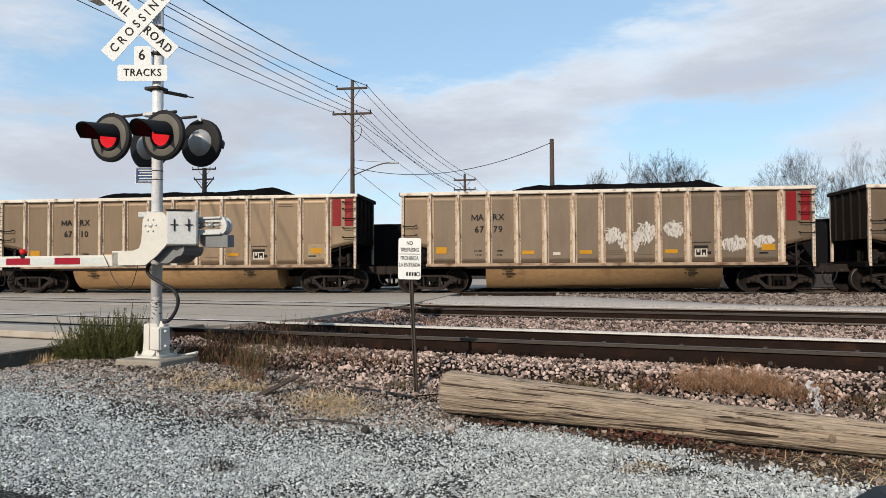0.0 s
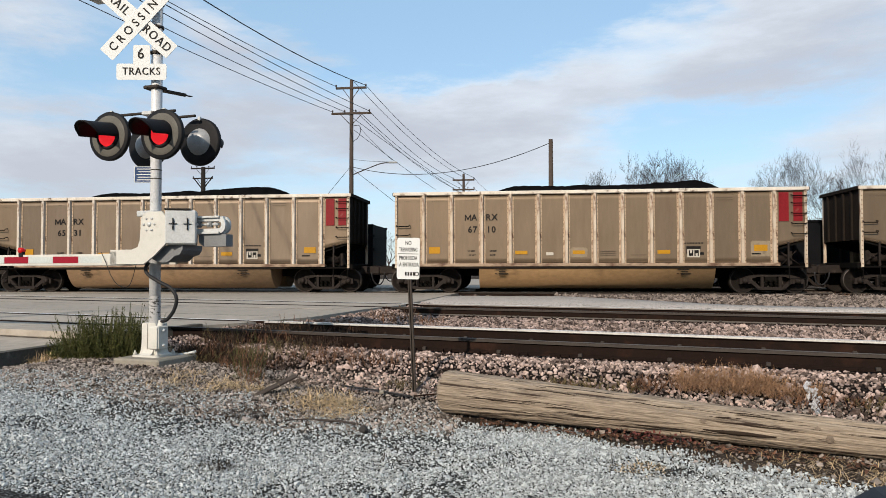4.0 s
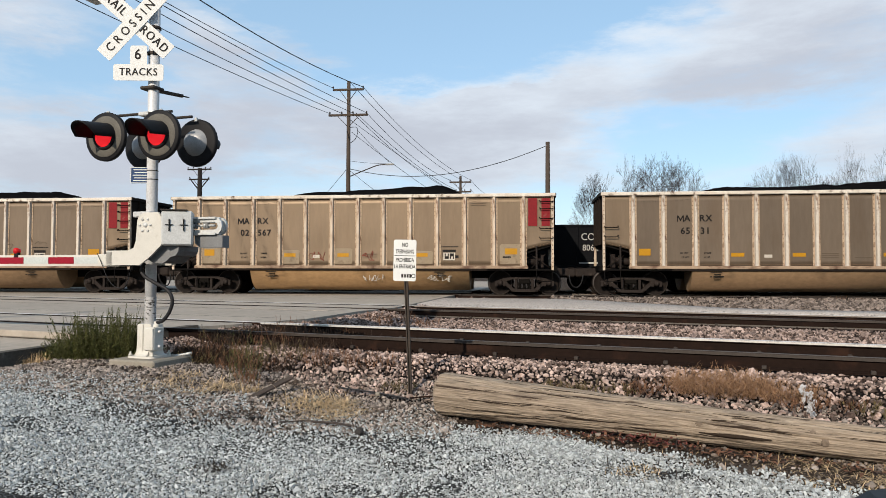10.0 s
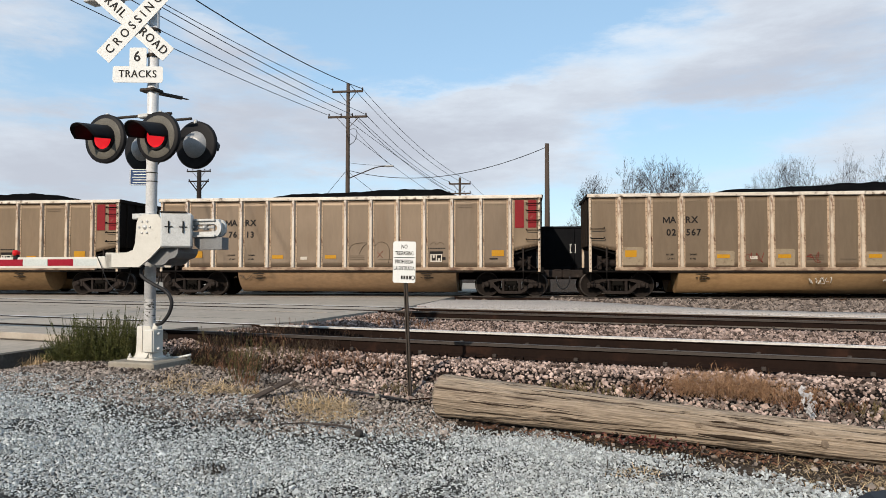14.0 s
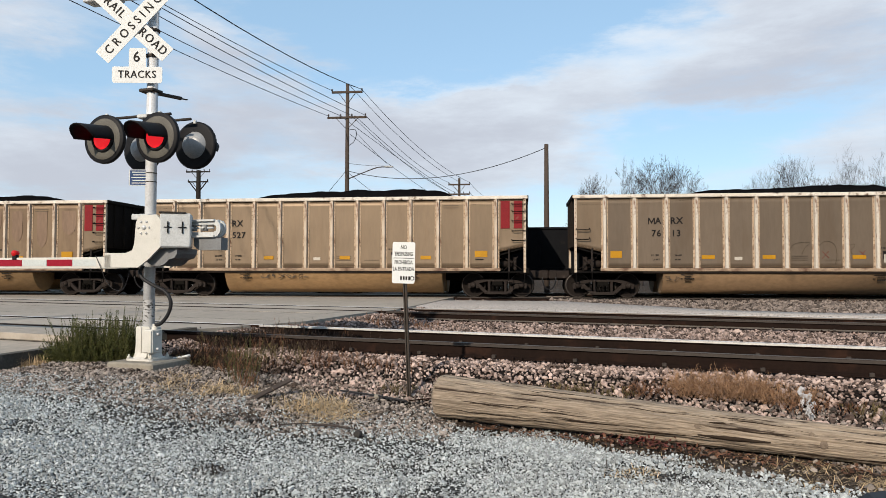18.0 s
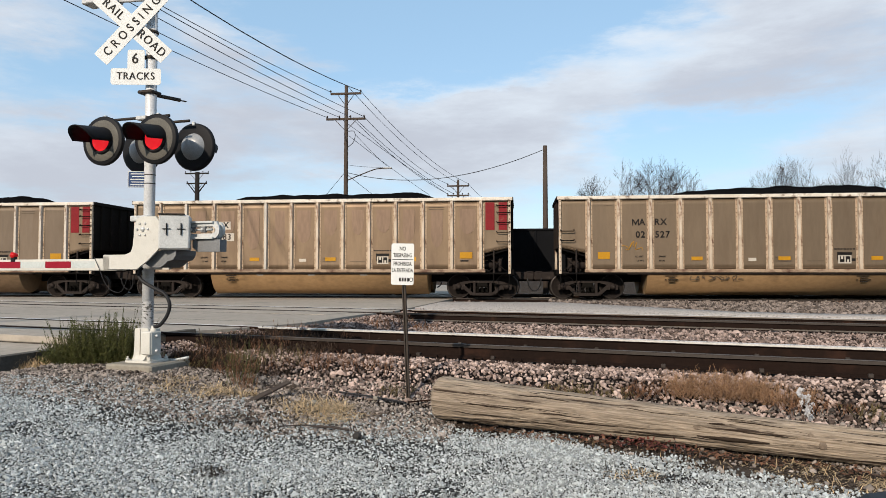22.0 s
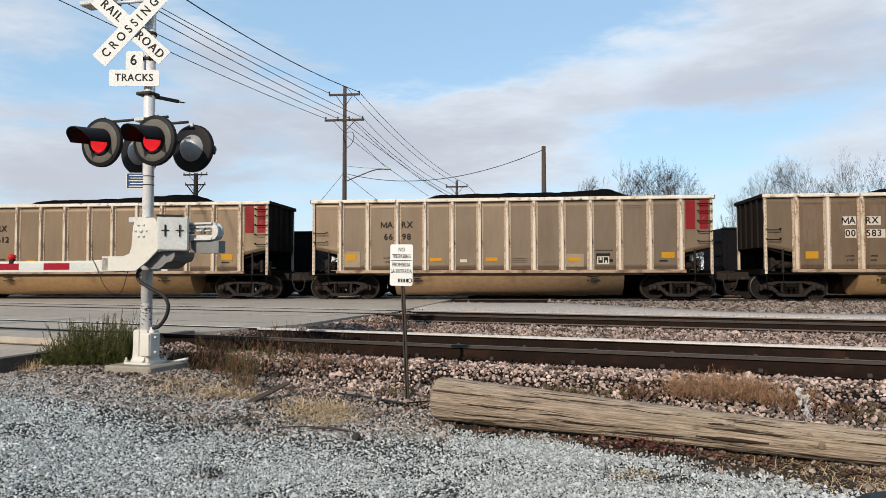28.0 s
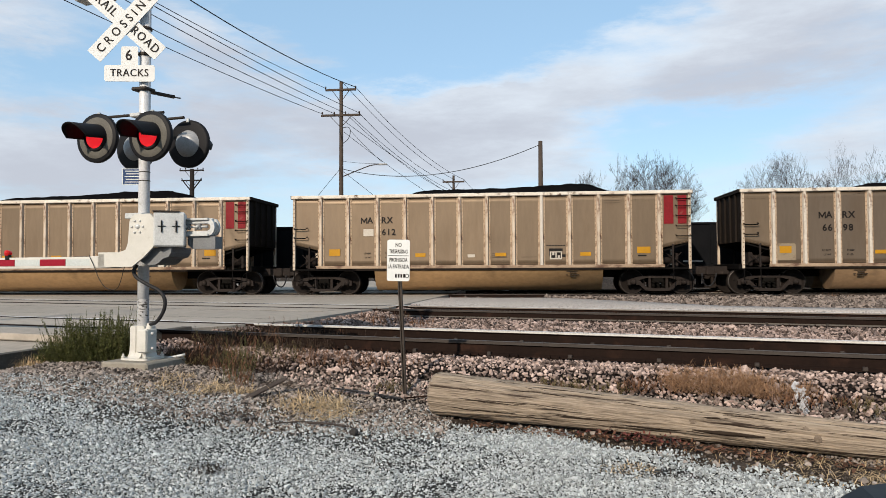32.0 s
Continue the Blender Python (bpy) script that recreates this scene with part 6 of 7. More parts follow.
for y0, y1 in ((-0.40, -0.375), (0.15, 0.175)):
    pl = Mesh().prism([(0.44, 1.58), (0.24, 1.58), (0.17, 1.55), (0.14, 1.49), (0.12, 1.24), (0.09, 1.16), (0.0, 1.13), (-0.32, 1.13), (-0.32, 0.955), (0.18, 0.955), (0.34, 1.06), (0.49, 1.19), (0.49, 1.52)], y0, y1)
    arm_plate = part("arm_plate", pl, M["cream"], sig, "white-painted arm support plate")
    part("hub", Mesh().lathe([(0.0, 0.02), (0.022, 0.02), (0.032, 0.0)], (0.26, y0, 1.43), (0, -1, 0), 16), M["galv"], arm_plate)
    for k in range(6):
        a = k * math.pi / 3
        part("bolt", Mesh().lathe([(0.0, 0.015), (0.013, 0.015), (0.014, 0.0)], (0.26 + 0.078 * math.cos(a), y0, 1.43 + 0.078 * math.sin(a)), (0, -1, 0), 6), M["galv"], arm_plate)
part("shaft", Mesh().tube([(0.26, -0.39, 1.45), (0.26, 0.16, 1.45)], 0.04, 12), M["galv"], sig)
cap = [(1.03, 1.53), (1.08, 1.515), (1.115, 1.47), (1.125, 1.42), (1.115, 1.37), (1.08, 1.33), (1.03, 1.315), (1.03, 1.38), (1.06, 1.395), (1.07, 1.42), (1.06, 1.45), (1.03, 1.465)]
for y0, y1 in ((-0.12, -0.09), (-0.03, 0.0)):       # two arms with a long slot
    ca_ = Mesh().box(0.62, 1.032, y0, y1, 1.465, 1.53, 0.004).box(0.62, 1.032, y0, y1, 1.315, 1.38, 0.004).prism(cap, y0, y1)
    ca_.box(0.66, 1.05, y0 - 0.03, y0, 1.505, 1.53, 0.003).box(0.66, 1.05, y0 - 0.03, y0, 1.315, 1.34, 0.003)
    part("counterweight_arm", ca_, M["galv"], sig, "slotted galvanised counterweight arm")
part("counterweight", Mesh().prism([(0.74, 1.31), (1.13, 1.31), (1.13, 1.165), (0.81, 1.165), (0.74, 1.22)], -0.11, 0.02), M["dark_galv"], sig, "dull grey steel counterweight")
part("counterweight_bar", Mesh().tube([(0.66, -0.105, 1.43), (1.02, -0.105, 1.43)], 0.014, 8), M["galv"], sig)
for x in (0.74, 0.90):
    cl = part("bar_clamp", Mesh().box(x - 0.035, x + 0.035, -0.135, -0.085, 1.395, 1.465, 0.008), M["dark_galv"], sig)
    part("bolt", Mesh().lathe([(0.0, 0.02), (0.016, 0.02), (0.018, 0.0)], (x, -0.135, 1.43), (0, -1, 0), 6), M["galv"], cl)
# the lowered arm
arm_y = -0.14
arm = part("gate_arm", Mesh().box(-9.2, -0.30, arm_y - 0.012, arm_y + 0.012, 0.943, 1.088, 0.004), M["cream"], sig, "long lowered gate arm")
part("arm_socket", Mesh().box(-0.655, -0.25, -0.20, -0.08, 0.94, 1.092, 0.01), M["cream"], sig)
part("arm_yoke", Mesh().box(-0.33, -0.22, -0.40, 0.175, 0.95, 1.12, 0.01), M["cream"], sig)
x = -0.655
i = 0
while x > -9.0:
    part("stripe", Mesh().box(x - 0.42, x, arm_y - 0.017, arm_y + 0.017, 0.975, 1.06), M["stripe_white"] if i % 2 == 0 else M["stripe_red"], arm, "silver stripe" if i % 2 == 0 else "red stripe")
    x -= 0.425
    i += 1
for x in (-2.06, -5.1, -8.4):
    l = part("arm_lamp", Mesh().lathe([(0.0, -0.04), (0.030, -0.034), (0.038, 0.0), (0.038, 0.034), (0.0, 0.042)], (x, arm_y, 1.148), (0, -1, 0), 16), M["lens"], arm, "small red arm lamp")
    part("lamp_foot", Mesh().box(x - 0.035, x + 0.035, arm_y - 0.025, arm_y + 0.025, 1.06, 1.125, 0.006), M["matt_black"], l)
part("arm_cable", Mesh().tube(smooth_line([(-0.66, arm_y - 0.06, 1.11), (-0.55, arm_y - 0.08, 0.95), (-0.47, arm_y - 0.08, 0.80), (-0.36, arm_y - 0.07, 0.69), (-0.20, arm_y - 0.07, 0.70), (-0.10, arm_y - 0.07, 0.96)]), 0.0042, 6), M["hose"], sig)
part("conduit", Mesh().tube(smooth_line([(0.08, -0.20, 0.98), (0.05, -0.22, 0.90), (0.10, -0.22, 0.82), (0.24, -0.20, 0.74), (0.40, -0.18, 0.66), (0.47, -0.17, 0.54), (0.42, -0.15, 0.40), (0.30, -0.13, 0.28), (0.19, -0.11, FOOT + 0.44)]), 0.022, 10), M["hose"], sig, "black flexible conduit")

# ---- the notice board by the tracks ----
SIGN = (-1.20, 7.42)
sz = ground_z(*SIGN)
sg = thing("no_trespassing_sign", "small white notice sign on a thin dark steel post", "sign", at=pose(SIGN[0], SIGN[1], -0.47, 0, 0, -6))
part("post", Mesh().prism([(-0.02, 0), (-0.02, 0.03), (0.02, 0.03), (0.02, 0), (0.008, 0), (0.008, 0.018), (-0.008, 0.018), (-0.008, 0)], -0.35, 1.69, "xy").moved(pose(0, 0, 0, 1.0, -2.2, 0)), M["post"], sg, "dark steel channel post")
pl = part("plate", Mesh().prism(rounded(0.252, 0.445, 0.022), -0.009, -0.006), M["white"], sg, "white sheet-metal plate", at=pose(-0.055, -0.03, 1.475, 1.0, 1.2, 0))
for text, z, hgt, wd in (("NO", 0.165, 0.042, 0.75), ("TRESPASSING", 0.093, 0.042, 0.57), ("PROHIBIDA", 0.003, 0.042, 0.66), ("LA ENTRADA", -0.068, 0.042, 0.66)):
    part("word", lettering(text, hgt, M["ink"], 0.001, wd, 0.0012), None, pl, at=pose(0, -0.0095, z))
part("rule", Mesh().box(-0.115, 0.115, -0.0105, -0.0095, 0.046, 0.053), M["ink"], pl)
lg = Mesh()
for k in range(4):
    lg.box(-0.035 + k * 0.03, -0.015 + k * 0.03, -0.0105, -0.0095, -0.185, -0.145)
lg.lathe([(0.016, 0.0), (0.024, 0.0)], (0.098, -0.0103, -0.165), (0, -1, 0), 16)
part("maker_mark", lg, M["ink"], pl)

# ---- the log ----
A, B = Vector((-0.77, 6.648, -0.276)), Vector((3.95, 4.878, -0.40))
LOG_N, LOG_K = 200, 112
lm = Mesh()
axis = (B - A).normalized()
side = axis.cross(Vector((0, 0, 1))).normalized()
upw = side.cross(axis)


def log_radius(t, a):
    r = 0.204 - 0.112 * t
    r *= 1 + 0.05 * noise.noise((t * 5, math.cos(a) * 1.2, math.sin(a) * 1.2)) + 0.05 * noise.noise((t * 2.2, math.cos(a) * 4, math.sin(a) * 4 + 5))
    groove = noise.noise((t * 5.0, math.cos(a) * 7, math.sin(a) * 7 + 9))
    fine = 1 - abs(noise.noise((t * 9.0, math.cos(a) * 13, math.sin(a) * 13 + 3)))
    return r - 0.030 * max(0.0, groove - 0.12) - 0.055 * max(0.0, fine - 0.86) + 0.003 * noise.noise((t * 30, math.cos(a) * 22, math.sin(a) * 22))


for i in range(LOG_N + 1):
    t = i / LOG_N
    for k in range(LOG_K):
        a = 2 * math.pi * k / LOG_K
        r = log_radius(t, a) * (0.93 if i == 0 else 1)
        lm.v.append(tuple(A + (B - A) * t + side * r * math.cos(a) + upw * r * math.sin(a)))
for i in range(LOG_N):
    for k in range(LOG_K):
        lm.f.append((i * LOG_K + k, i * LOG_K + (k + 1) % LOG_K, (i + 1) * LOG_K + (k + 1) % LOG_K, (i + 1) * LOG_K + k))
lm.smooth = [True] * len(lm.f)
lm.f += [tuple(range(LOG_K)), tuple(LOG_N * LOG_K + k for k in range(LOG_K))]
lm.smooth += [False, False]
turn_log = Matrix((axis, side, upw)).transposed().to_4x4()
lm.v = [tuple(turn_log.inverted() @ (Vector(p) - A)) for p in lm.v]
log = tagged(part("log", lm, M["log"], at=Matrix.Translation(A) @ turn_log), "long weathered grey-brown timber pole lying as a barrier", "log")
# drying cracks and a knot on its near face
rnd = random.Random(31)
length = (B - A).length
for k in range(38):
    x, a = rnd.uniform(0.15, length - 0.3), radians(rnd.uniform(-35, 75))
    ln = rnd.uniform(0.12, 0.9)
    m = Mesh()
    pts = []
    for j in range(6):
        t = j / 5
        aa = a + 0.03 * math.sin(j * 1.7 + k)
        r = log_radius((x + ln * t) / length, math.pi * 0 + aa) + 0.0
        pts.append((x + ln * t, r * math.cos(aa), r * math.sin(aa)))
    wdt = rnd.uniform(0.0015, 0.005)
    m.tube(pts, [0.001, wdt, wdt * 1.2, wdt, wdt * 0.7, 0.001], 5)
    part("crack", m, M["crack"], log)
for x, a, sz_ in ((2.34, 14, 0.035), (3.13, 30, 0.026), (3.21, -2, 0.034)):
    r = log_radius(x / length, radians(a)) - 0.006
    part("knot", Mesh().lathe([(sz_ * 1.2, -0.02), (sz_ * 0.8, 0.006), (sz_ * 0.4, 0.011), (0, 0.008)], (x, r * math.cos(radians(a)), r * math.sin(radians(a))), (0, math.cos(radians(a)), math.sin(radians(a))), 14), M["knot"], log)

# deep splits
SPLITS = ((2.34, 2.86, -14, -12, 0.017), (2.36, 2.62, 27, 33, 0.008), (1.2, 1.75, -13, -15, 0.007), (1.8, 2.25, -23, -21, 0.008), (0.3, 0.95, 5, 2, 0.006))
PIPE = ((-4.36, 8.36, -0.19), (-4.16, 8.42, -0.15))
for x0, x1, a0, a1, wd in SPLITS:
    pts = []
    for j in range(9):
        t = j / 8
        a = radians(a0 + (a1 - a0) * t)
        r = log_radius((x0 + (x1 - x0) * t) / length, a) - 0.002
        pts.append((x0 + (x1 - x0) * t, r * math.cos(a), r * math.sin(a)))
    part("split", Mesh().tube(pts, [wd * (0.15 + 0.85 * math.sin(math.pi * (0.06 + 0.88 * j / 8))) for j in range(9)], 6), M["crack"], log, "deep dark drying split")

# sticks, a rusty rod and stones lying about
def rod(name, label, category, pts, r, mat):
    return tagged(part(name, Mesh().tube(smooth_line(pts, 4), r, 6), mat), label, category)


rod("rusty_rod", "rusty steel rod half buried at the sign post", "rod", [(-2.02, 7.56, -0.40), (-1.6, 7.42, -0.42), (-1.2, 7.26, -0.45)], 0.011, M["hose"])
rod("rusty_rod", "short rusty rod between the sign post and the log", "rod", [(-1.17, 7.22, -0.435), (-1.0, 7.28, -0.425), (-0.88, 7.30, -0.42)], 0.008, M["rail"])
rod("stick", "thin dark stick on the gravel", "stick", [(-1.85, 6.06, -0.452), (-1.65, 6.02, -0.447), (-1.48, 5.95, -0.452)], 0.010, M["bark"])
rod("stick", "thin dark stick on the gravel", "stick", [(-2.15, 6.02, -0.452), (-1.98, 6.08, -0.450), (-1.82, 6.1, -0.452)], 0.006, M["bark"])
rod("conduit_stub", "grey steel conduit stub beside the signal's pad", "conduit", [PIPE[0], PIPE[1]], 0.019, M["galv"])
def stone(x, y, z, s, seed, mat, label):
    rnd = random.Random(seed)
    m = Mesh()
    m.lathe([(0.001, -0.5), (0.45, -0.4), (0.55, -0.05), (0.42, 0.3), (0.18, 0.42), (0.001, 0.44)], (0, 0, 0), (0, 0, 1), 9, False)
    m.v = [(px_ * s * rnd.uniform(0.85, 1.15), py_ * s * 0.8 * rnd.uniform(0.85, 1.15), pz_ * s * 0.8) for px_, py_, pz_ in m.v]
    return tagged(part("stone", m, mat, at=pose(x, y, z, 0, 0, seed * 40)), label, "stone")


stone(-1.35, 5.71, -0.44, 0.085, 3, M["rock"], "dark loose stone on the pale gravel")
stone(-1.55, 7.40, -0.43, 0.06, 4, M["concrete"], "pale loose stone beside the sign post")
stone(-2.12, 7.02, -0.42, 0.07, 5, M["concrete"], "pale loose stone in flattened straw")
m = Mesh()
rnd = random.Random(18)
red_leaves = [(0.92 + rnd.gauss(0, 0.20), rnd.gauss(0, 0.045)) for k in range(170)]

# a flat dark strip of old board in the ballast, and a rag
part_board = Mesh().box(-0.44, 0.44, -0.04, 0.04, 0, 0.022, 0.006)
tagged(part("old_board", part_board, M["pole"], at=pose(-2.72, 7.05, -0.395, 6, -14, 62)), "grey weathered board lying in the stones", "board")
rg = Mesh()
rnd = random.Random(5)
for k in range(34):
    f = rnd.uniform(-1, 1)
    c = Vector((rnd.uniform(-0.06, 0.06) * (1.2 - abs(f)), 0.13 * f, 0.115 * f + rnd.uniform(0.0, 0.05)))
    s = rnd.uniform(0.010, 0.024)
    rg.box(-s, s, -0.006, 0.006, -s * 0.8, s * 0.8, 0.002, pose(c.x, c.y, c.z, rnd.uniform(-60, 60), rnd.uniform(-60, 60), rnd.uniform(0, 180)))
tagged(part("litter", rg, M["rag"], at=pose(2.56, 6.66, -0.30)), "crumpled white litter caught on the ballast slope", "litter")


# ---- poles and wires ----
def pole(x, y, top, arms, r=0.17, label="", steps_=(), yaw=0, name="utility_pole"):
    p = thing(name, label, "utility pole", at=pose(x, y, -0.35, 0, 0, yaw))
    part("shaft", Mesh().tube([(0, 0, -0.5), (0, 0, top * 0.5), (0, 0, top + 0.35)], [r, r * 0.86, r * 0.68], 12), M["pole"], p)
    for z, half, pins in arms:
        z += 0.35
        a = part("crossarm", Mesh().box(-half, half, -0.16, -0.06, z - 0.07, z + 0.07, 0.01), M["pole"], p)
        for s in (-1, 1):
            part("brace", Mesh().tube([(s * half * 0.55, -0.11, z - 0.05), (s * 0.05, -0.11, z - 0.75)], 0.022, 6), M["pole"], a)
        for f in pins:
            part("insulator", Mesh().lathe([(0.02, 0.0), (0.02, 0.04), (0.06, 0.05), (0.045, 0.10), (0.06, 0.12), (0.03, 0.17), (0, 0.17)], (half * f, -0.11, z + 0.07), (0, 0, 1), 10), M["insulator"], a)
    return p


P1, P2, P0 = (-11.36, 44.5), (-5.75, 64.5), (-21.0, -20.0)
main_pole = pole(*P1, 13.35, ((12.78, 1.03, (-0.99, 0.96)), (11.10, 1.32, (-0.94, -0.33, 0.24, 0.93))), label="tall weathered wooden utility pole with two crossarms and a lamp arm")
part("lamp_arm", Mesh().tube(smooth_line([(0.1, 0, 7.42), (1.2, -0.1, 7.83), (2.1, -0.15, 8.12), (2.9, -0.2, 8.12)], 4), 0.035, 8), M["post"], main_pole)
part("lamp_head", Mesh().box(2.5, 3.1, -0.3, -0.08, 8.10, 8.20, 0.03), M["back_shell"], main_pole, "grey street lamp head")
part("drop_loop", Mesh().tube(smooth_line([(0.12, -0.1, 10.62), (0.55, -0.2, 10.62), (0.66, -0.2, 10.3), (0.5, -0.18, 9.85), (0.15, -0.1, 9.6)], 5), 0.022, 6), M["wire"], main_pole)
pole(*P2, 9.75, ((9.15, 1.02, (-0.95, 0.95)), (8.25, 1.02, (-0.95, -0.4, 0.4, 0.95))), 0.16, "distant wooden utility pole with two crossarms")
pole(*P0, 19.9, ((15.2, 1.12, (-0.95, 0.95)), (12.4, 1.40, (-0.95, -0.4, 0.4, 0.95))), 0.17, "tall wooden utility pole with two crossarms beside the road")
pole(-4.6, 95.0, 11.0, ((10.9, 1.22, (-0.95, 0.95)), (9.2, 1.22, (-0.95, 0.95))), 0.16, "far wooden utility pole with crossarms")
pole(1.36, 38.0, 7.9, (), 0.165, "plain weathered wooden pole without crossarms")
lp = pole(-32.0, 66.0, 11.1, ((10.95, 1.25, (-0.95, -0.5, 0.5, 0.95)), (9.95, 1.05, (-0.95, 0.95))), 0.30, "blackened wooden utility pole with two crossarms")
for s_ in (-1, 1):
    part("brace", Mesh().tube([(s_ * 1.0, -0.11, 10.4), (s_ * 0.1, -0.11, 9.3)], 0.06, 6), M["pole"], lp)


for o in lp.children_recursive:
    o.material_slots[0].link = "OBJECT"
    o.material_slots[0].material = M["dark_pole"]


def wire(a, b, sag, r=0.016, n=26):
    a, b = Vector(a), Vector(b)
    pts = [a.lerp(b, k / n) + Vector((0, 0, -4 * sag * (k / n) * (1 - k / n))) for k in range(n + 1)]
    return tagged(part("overhead_wire", Mesh().tube(pts, r, 5, True), M["wire"]), "thin dark overhead wire between wooden poles", "wire")


UPPER, LOWER = 12.93, 11.22
SPAN = ((0.99, UPPER, 19.88, 3.72, 0.026), (-1.02, UPPER - 0.02, 15.36, 1.79, 0.018), (1.23, LOWER, 13.03, 1.31, 0.018), (0.32, LOWER, 13.58, 1.33, 0.018), (-0.44, LOWER, 12.42, 1.11, 0.018), (-1.24, LOWER, 12.39, 1.23, 0.018))
for dx, z, z_far, sag, r in SPAN:               # towards the pole beside the road
    wire((P0[0] + dx, P0[1] - 0.11, z_far), (P1[0] + dx, P1[1] - 0.11, z), sag, r)
for dx, z, ex, ez, sag in ((0.99, UPPER, 0.97, 9.35, 0.72), (0.1, 13.3, 0.0, 9.4, 0.62), (1.23, LOWER, -0.97, 9.35, 0.55), (0.52, LOWER, -0.4, 8.42, 0.45), (0.32, LOWER, -0.97, 8.42, 0.45), (-0.44, LOWER, -0.97, 8.40, 0.1)):
    wire((P1[0] + dx, P1[1] - 0.11, z), (P2[0] + ex, P2[1] - 0.11, ez), sag, 0.018)
for ex, ez in ((-0.97, 9.35), (0.97, 9.35), (-0.97, 8.42), (0.97, 8.42)):
    wire((P2[0] + ex, P2[1] - 0.11, ez), (-4.6 + ex, 94.9, ez + 1.7), 0.5, 0.018)
wire((P1[0] + 0.15, P1[1], 7.56), (1.36, 38.0, 7.72), 1.0, 0.022)
wire((P1[0] - 0.15, P1[1], 7.5), (P1[0] - 2.6, P1[1] + 1.5, 5.3), 0.0, 0.016)
wire((P1[0] + 0.15, P1[1], 7.4), (P1[0] + 3.0, P1[1] + 1.0, 5.1), 0.0, 0.016)
wire((P1[0] + 0.2, P1[1] - 0.1, 10.0), (P1[0] + 4.0, P1[1] + 12.0, 7.4), 0.1, 0.016)
wire((P1[0] + 0.62, P1[1] - 0.2, 10.1), (P1[0] + 2.75, P1[1] - 0.2, 7.95), 0.05, 0.014)
wire((P1[0], P1[1], 8.1), (P1[0] + 2.6, P1[1] - 0.2, 7.85), 0.05, 0.012)


# ---- bare trees ----
def bare_tree(seed, x, y, height, width, trunk_r, label, deepest=7, low=0.2):
    """A leafless tree: limbs fork again and again, then the whole is brought to its height and width."""
    rnd = random.Random(seed)
    t = thing("bare_tree", label, "tree", at=pose(x, y, -0.32), group="bare trees")
    trunk, limbs, twigs = Mesh(), Mesh(), Mesh()

    def grow(p, way, ln, r, depth):
        n = 4 if depth < 2 else 3 if depth < 4 else 2
        pts, rs, w = [p], [r], way.copy()
        for k in range(n):
            w = (w + Vector((rnd.uniform(-0.2, 0.2), rnd.uniform(-0.2, 0.2), rnd.uniform(-0.10, 0.10)))).normalized()
            pts.append(pts[-1] + w * ln / n)
            rs.append(max(0.010, r * (1 - 0.34 * (k + 1) / n)))
        (trunk if depth == 0 else limbs if depth < 4 else twigs).tube(pts, rs, 8 if depth == 0 else 5 if depth < 4 else 3, False)
        if depth >= deepest:
            return
        kids = 4 if depth == 0 else 3 if rnd.random() < 0.45 else 2
        turn0 = rnd.uniform(0, 6.283)
        for c in range(kids):
            a = turn0 + 6.283 * c / kids + rnd.uniform(-0.5, 0.5)
            open_ = rnd.uniform(0.45, 0.95) if depth else rnd.uniform(0.4, 0.9)
            out = Vector((math.cos(a), math.sin(a), 0.12))
            grow(pts[-1], (w + out * open_).normalized(), ln * rnd.uniform(0.66, 0.90), max(0.010, rs[-1] * (0.78 if kids == 2 else 0.68)), depth + 1)
        for c in range(1 if 0 < depth < 3 else 2 if depth >= 3 else 0):
            k = rnd.randrange(1, n + 1)
            a = rnd.uniform(0, 6.283)
            grow(pts[k], (w * 0.6 + Vector((math.cos(a), math.sin(a), rnd.uniform(0.1, 0.7)))).normalized(), ln * rnd.uniform(0.35, 0.6), max(0.010, rs[k] * 0.45), max(depth + 2, deepest - 1))

    grow(Vector((0, 0, -0.1)), Vector((rnd.uniform(-0.08, 0.08), 0, 1)), low * 10, trunk_r, 0)
    every = limbs.v + twigs.v
    up = (height + 0.32) / max(p[2] for p in every)
    side_ = sorted(abs(p[0]) for p in every)
    across = width / 2 / side_[int(len(side_) * 0.97)]
    for m in (trunk, limbs, twigs):
        m.v = [(p[0] * across, p[1] * across, p[2] * up) for p in m.v]
    part("trunk", trunk, M["bark"], t)
    part("branchwork", limbs, M["bark"], t)
    part("crown", twigs, M["bark"], t, "haze of fine leafless twigs")
    return t


TREE, SLENDER = "leafless tree with a wide crown of fine twigs", "slender leafless tree with forked limbs"
bare_tree(1, 11.2, 62, 11.5, 6.4, 0.20, TREE, 7, 0.28)
bare_tree(2, 13.3, 63, 11.0, 5.0, 0.17, TREE, 7, 0.28)
bare_tree(3, 8.6, 62, 11.2, 4.4, 0.13, TREE, 7, 0.3)
bare_tree(4, 6.6, 63, 9.9, 4.0, 0.11, TREE, 7, 0.28)
bare_tree(5, 15.0, 64, 9.6, 3.4, 0.11, SLENDER, 6, 0.3)
bare_tree(6, 20.9, 61, 10.9, 4.0, 0.16, SLENDER, 6, 0.42)
bare_tree(7, 23.2, 62, 11.2, 4.0, 0.15, SLENDER, 7, 0.36)
bare_tree(8, 25.8, 64, 11.4, 4.6, 0.16, TREE, 7, 0.3)
bare_tree(9, 28.0, 63, 12.0, 4.2, 0.18, SLENDER, 7, 0.4)
bare_tree(10, 30.6, 64, 11.8, 5.0, 0.16, TREE, 7, 0.3)
bare_tree(12, 34.0, 64, 12.1, 5.4, 0.17, TREE, 7, 0.3)
bare_tree(13, 18.9, 64, 8.2, 2.4, 0.08, SLENDER, 6)
